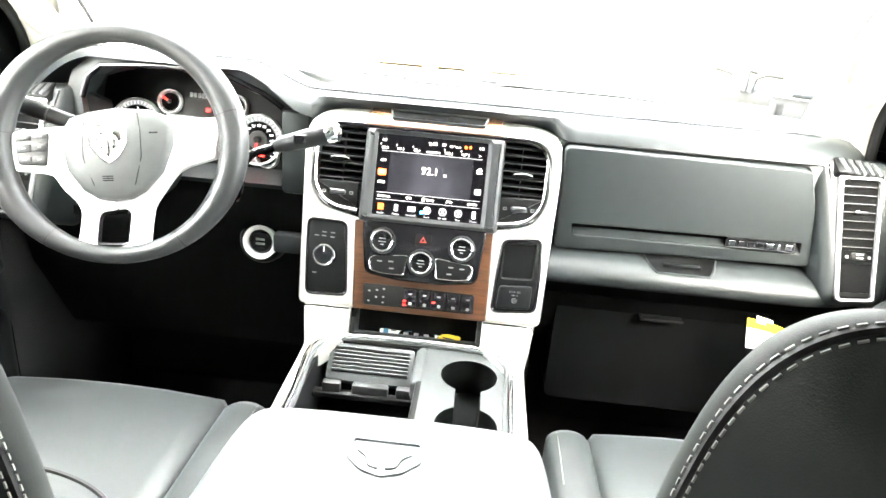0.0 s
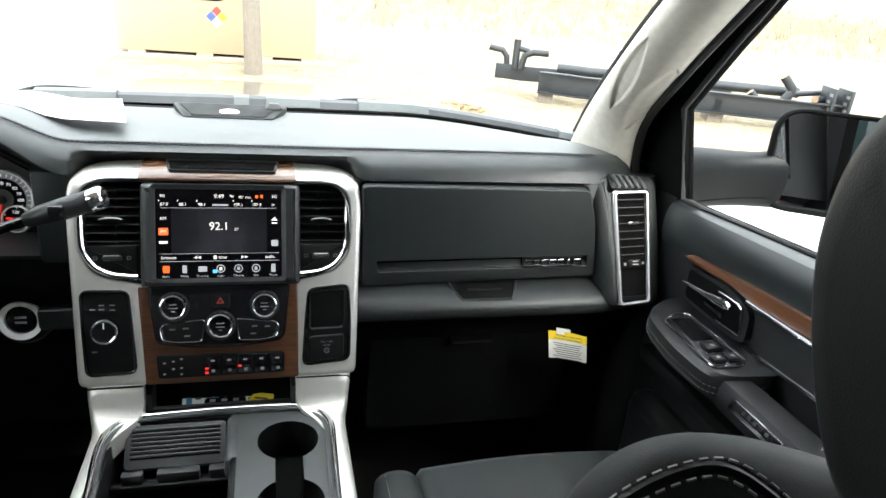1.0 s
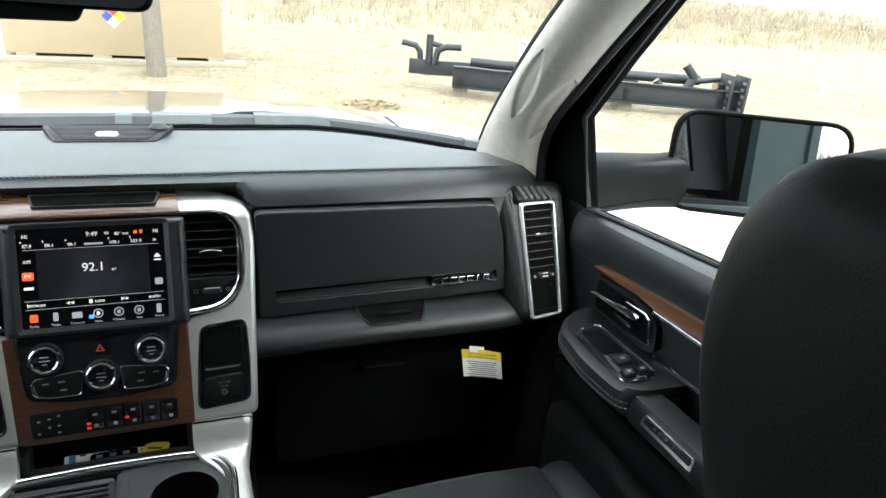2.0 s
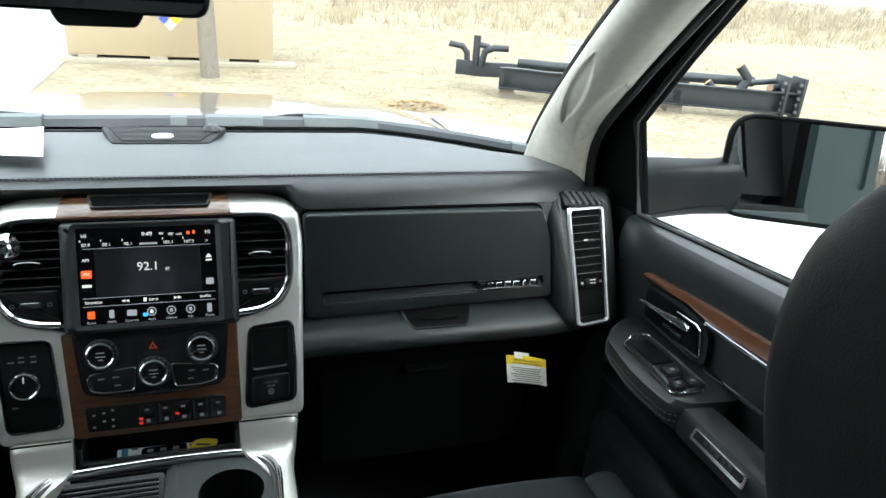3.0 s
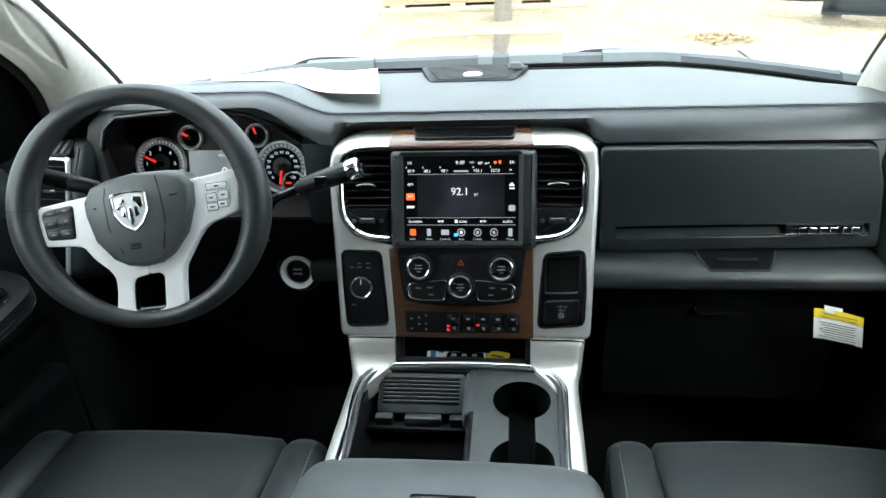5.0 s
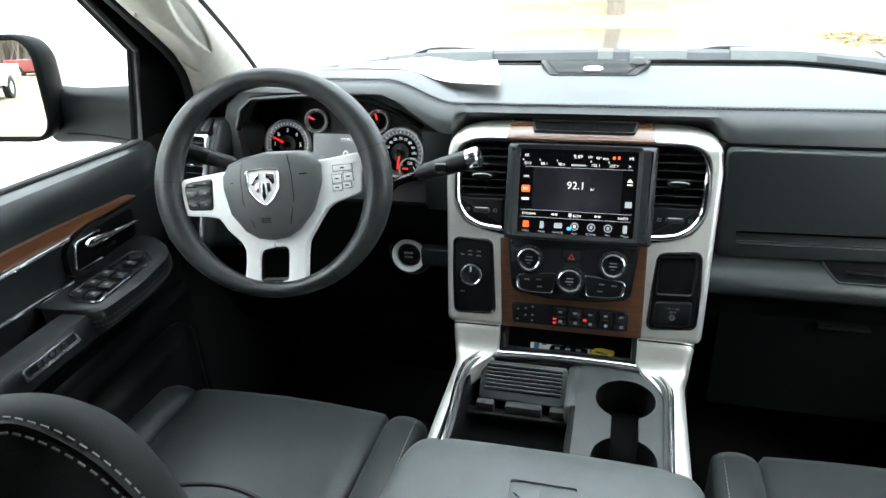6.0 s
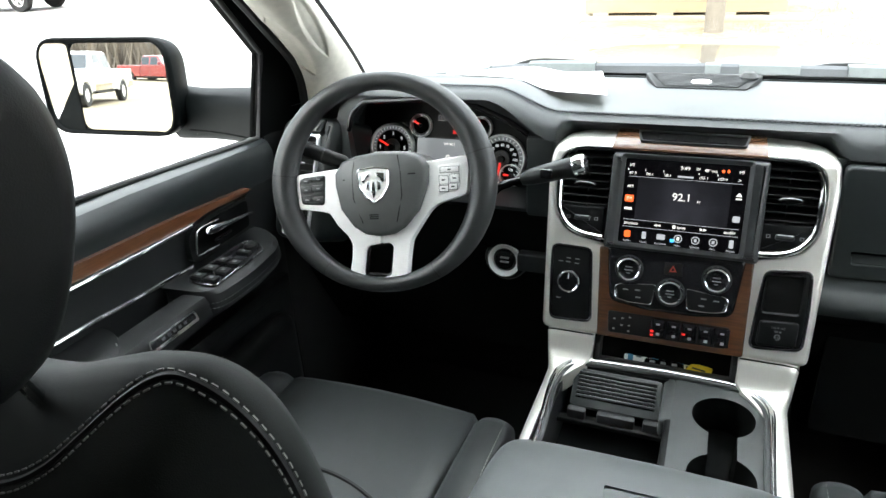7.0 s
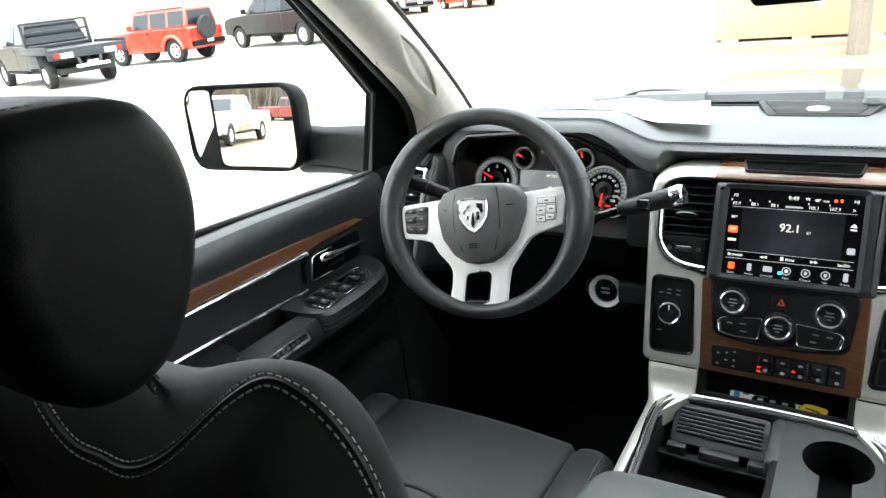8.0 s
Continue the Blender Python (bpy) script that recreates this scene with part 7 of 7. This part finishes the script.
def pipe_stub(pts, r):
    p = part("pipe_stub", tube(bmesh.new(), [TM @ Vector(q) for q in pts], r, 12), M_STEEL, tr)
    a, b = TM @ Vector(pts[-1]), TM @ Vector(pts[-2])
    d = (a - b).normalized()
    part("cut_end", tube(bmesh.new(), [a, a + d * 0.006], r * 0.97, 12), M_RUST, p)


pipe_stub([(-0.60, 0.85, 0.10), (-0.62, 0.85, 0.28), (-0.70, 0.85, 0.38), (-0.95, 0.85, 0.42)], 0.055)
pipe_stub([(-0.45, 0.75, 0.10), (-0.45, 0.75, 0.60)], 0.065)
pipe_stub([(-0.35, 0.70, 0.10), (-0.30, 0.70, 0.34), (-0.15, 0.68, 0.42), (0.12, 0.66, 0.42)], 0.060)
pipe_stub([(-0.45, 0.75, 0.46), (-0.22, 0.75, 0.42)], 0.05)
pipe_stub([(4.00, 0.10, 0.06), (4.14, 0.10, 0.27), (4.15, 0.10, 0.33), (3.97, 0.10, 0.52)], 0.075)
pipe_stub([(3.70, 0.10, 0.02), (3.50, 0.10, 0.22)], 0.065)
pipe_stub([(4.9, 0.4, 0.20), (4.50, 0.0, 0.22)], 0.060)
pipe_stub([(4.9, 0.55, 0.30), (4.2, 0.2, 0.25)], 0.05)
bx_ = thing("metal_box", "white painted metal box on the trailer frame", "box", TM @ Vector((1.4, 0.9, 0.15)))
part("box_body", loft(bmesh.new(), [[TM @ Vector(q) for q in ((1.14, 0.70, z), (1.66 + a, 0.70, z), (1.70 + a, 1.15, z), (1.20, 1.15, z))] for z, a in ((0.15, 0.0), (0.60, 0.0))]), M_WHITEMETAL, bx_, smooth=False)
part("box_lid", nbox((1.43, 0.91, 0.615), (0.58, 0.52, 0.03), TM, bevel=0.008), M_WHITEMETAL, bx_)
part("box_base", nbox((1.42, 0.92, 0.165), (0.56, 0.50, 0.05), TM, bevel=0.008), M_STEEL, bx_)
for k, x in enumerate((TL - 0.20, TL + 0.02)):
    ep = part("end_plate", nbox((x, 0.12 - 0.1 * k, 0.10), (0.05, 0.55, 0.66), TM, bevel=0.006), M_STEEL, tr)
    for i in range(5):
        part("chalk_mark", nbox((x - 0.028, -0.06 - 0.1 * k + 0.05 * (i % 2), 0.32 - i * 0.11), (0.004, 0.12, 0.05), TM), M_LABEL, ep)
    for i in range(4):
        part("bolt_hole", lathe(bmesh.new(), [(0.02, 0), (0.02, 0.004)], TM @ Matrix.Translation((x - 0.03, 0.10 - 0.1 * k, 0.34 - i * 0.15)) @ pose(0, 0, 0, 0, 90, 0), 10), M_SEAL, ep)
part("trailer_sign", nbox((1.40, 0.9, 0.36), (0.46, 0.06, 0.46), TM, bevel=0.02), M_PAPER, tr, "white metal panel")
M_BLACKPAINT = mat("black_vehicle_paint", (0.012, 0.013, 0.014), 0.35, 0.0, coat=0.3)
M_REDPAINT = mat("red_vehicle_paint", (0.62, 0.055, 0.03), 0.25, 0.0, coat=1.0, vary=0.03)
M_WHITEPAINT = mat("white_vehicle_paint", (0.78, 0.78, 0.76), 0.25, 0.0, coat=1.0, vary=0.03)
M_GREYPAINT = mat("grey_vehicle_paint", (0.20, 0.22, 0.25), 0.25, 0.3, coat=1.0)
M_TAIL = mat("tail_lamp_red", (0.5, 0.02, 0.02), 0.2, vary=0)


def road_wheel(ob, m, x, y, r):
    W = m @ Matrix.Translation((x, y, r)) @ pose(0, 0, 0, 0, 90 if x > 0 else -90, 0)
    t = part("wheel", lathe(bmesh.new(), [(r * 0.6, -0.12), (r * 0.95, -0.12), (r, -0.08), (r, 0.08), (r * 0.95, 0.12), (r * 0.62, 0.12), (r * 0.6, 0.06)], W, 24), M_TYRE, ob)
    part("rim", lathe(bmesh.new(), [(r * 0.6, 0.05), (r * 0.6, 0.09), (r * 0.52, 0.10), (r * 0.48, 0.05), (r * 0.2, 0.06), (r * 0.16, 0.10), (0.001, 0.10)], W, 20), M_SATIN, t)
    for k in range(5):
        part("spoke", nbox((r * 0.33, 0, 0.075), (r * 0.36, r * 0.13, 0.03), W @ pose(0, 0, 0, 0, 0, 72 * k)), M_SATIN, t)


def softened(ob, width=0.04):
    b = ob.modifiers.new("round", "BEVEL")
    b.width, b.segments, b.limit_method = width, 3, "ANGLE"
    return ob


def arch(y, r):
    """Wheel-arch outline, from front to back, round a wheel at y."""
    return [(y + r * 1.22 * math.cos(a), 0.40 + r * 1.18 * math.sin(a)) for a in np.linspace(0.1, math.pi - 0.1, 9)]


def vehicle(name, label, category, at, heading, paint, style, group="parked vehicles", stripe=None):
    """A parked vehicle; local y points forward. style: pickup, jeep, flatbed, car."""
    m = pose(at[0], at[1], 0.02, 0, 0, math.degrees(math.atan2(-heading[0], heading[1])))
    ob = thing(name, label, category, (at[0], at[1], 0.02), group=group)
    truck_ = style in ("pickup", "flatbed")
    if style == "jeep":
        L, W, belt, roof, r, wb = 4.4, 0.82, 1.18, 1.84, 0.42, 2.9
        cab, cuts = [(0.78, belt), (0.58, roof - 0.03), (0.50, roof), (-1.98, roof), (-2.06, roof - 0.05), (-2.10, belt)], ((-1.98, -1.22), (-1.12, -0.34), (-0.24, 0.58))
    elif style == "car":
        L, W, belt, roof, r, wb = 4.6, 0.88, 0.95, 1.5, 0.34, 2.7
        cab, cuts = [(1.05, belt), (0.35, roof - 0.04), (0.1, roof), (-0.9, roof), (-1.3, roof - 0.06), (-1.95, belt)], ((-1.35, -0.42), (-0.34, 0.55))
    else:
        L, W, belt, roof, r, wb = 6.3, 0.98, 1.26, 1.92, 0.41, 4.1
        cab, cuts = [(1.62, belt), (0.98, roof - 0.05), (0.80, roof), (-0.50, roof), (-0.66, roof - 0.05), (-0.78, belt)], ((-0.64, 0.12), (0.22, 1.18))
    h = L / 2
    fy, ry = (wb / 2 + 0.12, -wb / 2 + 0.12)
    tail = cab[-1][0] - 0.05 if truck_ else -h
    sill = 0.52 if truck_ else 0.42
    side = [(tail, sill), (tail, belt - 0.06), (tail + 0.06, belt), (cab[0][0], belt), (h - 0.45, belt - 0.06), (h - 0.10, belt - 0.16), (h, belt - 0.36), (h, 0.56)]
    side += [(fy + r * 1.3, 0.50)] + arch(fy, r) + [(fy - r * 1.3, sill)]
    if not truck_:
        side += [(ry + r * 1.3, sill)] + arch(ry, r) + [(ry - r * 1.3, 0.50)]
    S = m @ frame_axes((0, 0, 0), (0, 1, 0), (0, 0, 1))
    softened(part("body", plate(bmesh.new(), side, -W, W, S), paint, ob), 0.05)
    part("underside", nbox((0, 0, 0.48), (1.5, L - 0.5, 0.16), m), M_SEAL, ob)
    lean = lambda z: W - 0.04 - 0.17 * (z - belt) / (roof - belt)
    softened(part("cab", loft(bmesh.new(), [[m @ Vector((sx * lean(z), y, z)) for y, z in cab] for sx in (-1, 1)]), paint, ob, angle=20), 0.05)
    for sx in (-1, 1):
        for k, (a0, a1) in enumerate(cuts):
            lead = (0.36 if truck_ or style == "car" else 0.10) if k == len(cuts) - 1 else 0.0
            back = 0.30 if style == "car" and k == 0 else 0.0
            pts = [(a0, belt + 0.05), (a1, belt + 0.05), (a1 - lead, roof - 0.11), (a0 + back, roof - 0.11)]
            part("window", loft(bmesh.new(), [[m @ Vector((sx * (lean(z) + d), y, z)) for y, z in pts] for d in (-0.02, 0.008)]), M_TINT, ob)
            part("door_line", nbox((sx * (W + 0.001), a0 - 0.03, 0.5 * (sill + belt) + 0.04), (0.006, 0.016, belt - sill - 0.1), m), M_SEAL, ob)
            part("door_handle", nbox((sx * (W + 0.015), a0 + 0.10, belt - 0.12), (0.03, 0.16, 0.035), m, bevel=0.01), paint if style != "jeep" else M_BLACK, ob)
        if truck_:
            part("side_step", nbox((sx * (W - 0.02), 0.35, 0.46), (0.16, 1.9, 0.06), m, bevel=0.02), M_BLACK, ob)
        if stripe:
            part("lower_panel", nbox((sx * (W + 0.004), 0.42, 0.66), (0.012, 1.9, 0.24), m, bevel=0.004), stripe, ob, "tan lower body panel")
    for (ya, za), (yb, zb), sg in ((cab[0], cab[1], 1), (cab[-1], cab[-2], -1)):
        f = lambda t: (ya + (yb - ya) * t, za + (zb - za) * t)
        pts = [(-lean(f(0.10)[1]) + 0.10, *f(0.10)), (lean(f(0.10)[1]) - 0.10, *f(0.10)), (lean(f(0.88)[1]) - 0.08, *f(0.88)), (-lean(f(0.88)[1]) + 0.08, *f(0.88))]
        part("windscreen", loft(bmesh.new(), [[m @ Vector((x, y + d * sg, z)) for x, y, z in pts] for d in (-0.02, 0.012)]), M_TINT, ob)
    if style == "pickup":
        # open bed: floor, two sides with arches, tailgate
        part("bed_floor", nbox((0, (tail - h) / 2, 0.76), (2 * W - 0.2, h + tail, 0.06), m), M_SEAL, ob)
        wall = [(-h, 0.56), (-h, belt), (tail - 0.02, belt), (tail - 0.02, sill)] + [(ry + r * 1.3, sill)] + arch(ry, r) + [(ry - r * 1.3, 0.56)]
        for sx in (-1, 1):
            softened(part("bed_side", plate(bmesh.new(), wall, sx * W - (0.10 if sx > 0 else 0), sx * W + (0.10 if sx < 0 else 0), S), paint, ob), 0.03)
            if stripe:
                part("lower_panel", nbox((sx * (W + 0.004), ry - 0.95, 0.68), (0.012, 0.75, 0.20), m, bevel=0.004), stripe, ob, "tan lower body panel")
        softened(part("tailgate", nbox((0, -h + 0.04, 0.97), (2 * W - 0.24, 0.08, 0.58), m), paint, ob), 0.02)
    if style == "flatbed":
        part("flatbed_deck", nbox((0, (tail - h) / 2, 1.06), (2.3, h + tail, 0.12), m, bevel=0.015), M_STEEL, ob)
        for sx in (-1, 1):
            part("deck_rail", nbox((sx * 1.12, (tail - h) / 2, 1.16), (0.06, h + tail, 0.10), m, bevel=0.01), M_STEEL, ob)
            part("rack_post", nbox((sx * 0.95, tail - 0.12, 1.50), (0.08, 0.08, 0.80), m, bevel=0.01), M_STEEL, ob)
            part("toolbox", nbox((sx * 0.90, tail - 0.75, 0.80), (0.40, 1.0, 0.38), m, bevel=0.02), M_STEEL, ob)
            part("hitch_brace", nbox((0, 0, 0), (0.08, 0.10, 0.40), m @ Matrix.Translation((sx * 0.32, -h + 0.06, 0.84)) @ pose(0, 0, 0, 0, 12 * sx, 0), bevel=0.01), M_BLADE, ob)
            part("lamp_bar", nbox((sx * 0.62, -h - 0.03, 0.93), (0.34, 0.04, 0.14), m, bevel=0.01), M_WHITE, ob)
        for z in (1.30, 1.60, 1.88):
            part("rack_bar", nbox((0, tail - 0.12, z), (1.9, 0.06, 0.06), m, bevel=0.01), M_STEEL, ob)
        part("tail_skirt", nbox((0, -h + 0.02, 0.94), (2.26, 0.06, 0.20), m, bevel=0.01), M_STEEL, ob)
        part("step_bumper", nbox((0, -h - 0.12, 0.60), (0.9, 0.2, 0.08), m, bevel=0.01), M_SATIN, ob)
    for sx in (-1, 1):
        for y in (fy, ry):
            road_wheel(ob, m, sx * (W - 0.12), y, r)
            if style == "jeep":
                part("fender_flare", tube(bmesh.new(), [m @ Vector((sx * (W + 0.04), yy, zz + 0.02)) for yy, zz in arch(y, r)], 0.07, 8), paint if y == ry else M_BLACK, ob)
        tz = 0.95 if style != "pickup" else 1.02
        part("tail_lamp", nbox((sx * (W - 0.09), -h - 0.005 - (0.02 if style == "flatbed" else 0), tz), (0.15, 0.05, 0.14 if style == "flatbed" else 0.28), m, bevel=0.01), M_TAIL, ob)
        part("headlamp", nbox((sx * (W - 0.2), h - 0.01, 0.92), (0.3, 0.06, 0.18), m, bevel=0.02), M_WHITE, ob)
        part("mirror", nbox((sx * (W + 0.14), cab[0][0] - 0.25, belt + 0.14), (0.22, 0.10, 0.20), m, bevel=0.04), paint, ob)
    part("grille", nbox((0, h + 0.005, 0.92), (2 * W - 0.72, 0.03, 0.30), m, bevel=0.01), M_SEAL, ob)
    if style != "flatbed":
        part("bumper", nbox((0, -h - 0.06, 0.60), (2 * W - 0.1, 0.16, 0.18), m, bevel=0.03), M_SATIN if style == "pickup" else M_BLACK, ob)
    part("bumper", nbox((0, h + 0.05, 0.60), (2 * W - 0.1, 0.16, 0.24), m, bevel=0.03), M_SATIN if style == "pickup" else M_BLACK, ob)
    part("plate_bar", nbox((0.0, -h - 0.145, 0.66), (0.3, 0.01, 0.13), m), M_WHITE, ob)
    if style == "jeep":
        W2 = m @ Matrix.Translation((-0.05, -h - 0.14, 1.10)) @ pose(0, 0, 0, 90, 0, 0)
        sp_ = part("spare_tyre", lathe(bmesh.new(), [(0.22, -0.1), (0.38, -0.1), (0.40, -0.06), (0.40, 0.06), (0.38, 0.1), (0.22, 0.1)], W2, 24), M_TYRE, ob)
        part("spare_rim", lathe(bmesh.new(), [(0.23, 0.05), (0.21, 0.09), (0.1, 0.06), (0.001, 0.08)], W2, 20), M_SATIN, sp_)
        part("roof_top", nbox((0, -0.74, roof + 0.005), (1.28, 2.36, 0.05), m, bevel=0.02), paint, ob)
    return ob


M_TANPAINT = mat("tan_vehicle_paint", (0.32, 0.27, 0.19), 0.3, 0.2, coat=0.8)
vehicle("off_road_car", "red boxy off-road car with a rear spare wheel", "car", (-22.7, 15.9), (-0.995, -0.10), M_REDPAINT, "jeep")
vehicle("pickup", "black pickup parked across the lot", "pickup", (-19.8, 19.7), (-0.986, 0.16), M_BLACKPAINT, "pickup")
vehicle("flatbed_truck", "black flatbed truck with a headache rack on the lot", "truck", (-22.5, 11.5), (-0.98, 0.20), M_BLACKPAINT, "flatbed")
vehicle("pickup", "white and tan pickup standing behind the cab", "pickup", (-18.7, -21.6), (0.33, 0.944), M_WHITEPAINT, "pickup", stripe=M_TANPAINT)
vehicle("pickup", "dark red pickup farther back on the lot", "pickup", (-29.0, -42.5), (0.95, 0.3), mat("dark_red_paint", (0.25, 0.02, 0.02), 0.25, coat=1.0), "pickup")
vehicle("car", "grey car far across the lot", "car", (-23.5, 33.0), (-0.8, 0.5), M_GREYPAINT, "car")
vehicle("car", "red car far across the lot", "car", (-20.0, 34.5), (-0.8, 0.5), M_REDPAINT, "car")

# ---- dry grass and brush ----


def blades(n, area, hmin, hmax, w, lean, seed, clump=5, rear=False):
    rnd = random.Random(seed)
    vs, fs = [], []
    while len(fs) < n:
        x, y = rnd.uniform(area[0], area[2]), rnd.uniform(area[1], area[3])
        if not rear and (x + y < 11.9 or x < -2.2 and y < 14):
            continue
        d = math.hypot(x, y)
        gz = 0.0 if d < 35 else 4.5 * min(1, (d - 35) / 250) * (0.6 + 0.4 * math.sin(x * 0.011 + 1.0))
        for k in range(clump):
            bx, by, a, h = x + rnd.gauss(0, 0.06 + w * 6), y + rnd.gauss(0, 0.06 + w * 6), rnd.uniform(0, 6.28), rnd.uniform(hmin, hmax)
            lx, ly = rnd.gauss(0, lean) * h, rnd.gauss(0, lean) * h
            c, s_ = math.cos(a) * w, math.sin(a) * w
            i = len(vs)
            vs += [(bx - c, by - s_, gz - 0.02), (bx + c, by + s_, gz - 0.02), (bx + lx, by + ly, gz + h)]
            fs.append((i, i + 1, i + 2))
    me = bpy.data.meshes.new("blades")
    me.from_pydata(vs, [], fs)
    return me


def grass(name, me, color, label):
    me.materials.append(mat(name + "_straw", color, 0.9, vary=0.35, scale=3))
    tagged(new(name, me), label, "grass", kind="stuff")


grass("short_grass", blades(26000, (-2, 8.5, 16, 24), 0.02, 0.07, 0.006, 0.6, 3, 6), (0.32, 0.265, 0.165), "short dry straw-colored grass")
grass("tall_grass", blades(26000, (-2, 24, 60, 75), 0.25, 0.75, 0.02, 0.25, 4, 8), (0.35, 0.295, 0.20), "tall dry straw-colored grass")
grass("brush", blades(9000, (0, 34, 90, 130), 0.5, 1.5, 0.03, 0.4, 6, 12), (0.31, 0.26, 0.20), "leafless brown brush across the field")
grass("far_woods", blades(9000, (-75, -80, 0, -56), 2.5, 6.5, 0.10, 0.25, 8, 8, True), (0.17, 0.14, 0.11), "bare grey-brown thicket behind the truck")
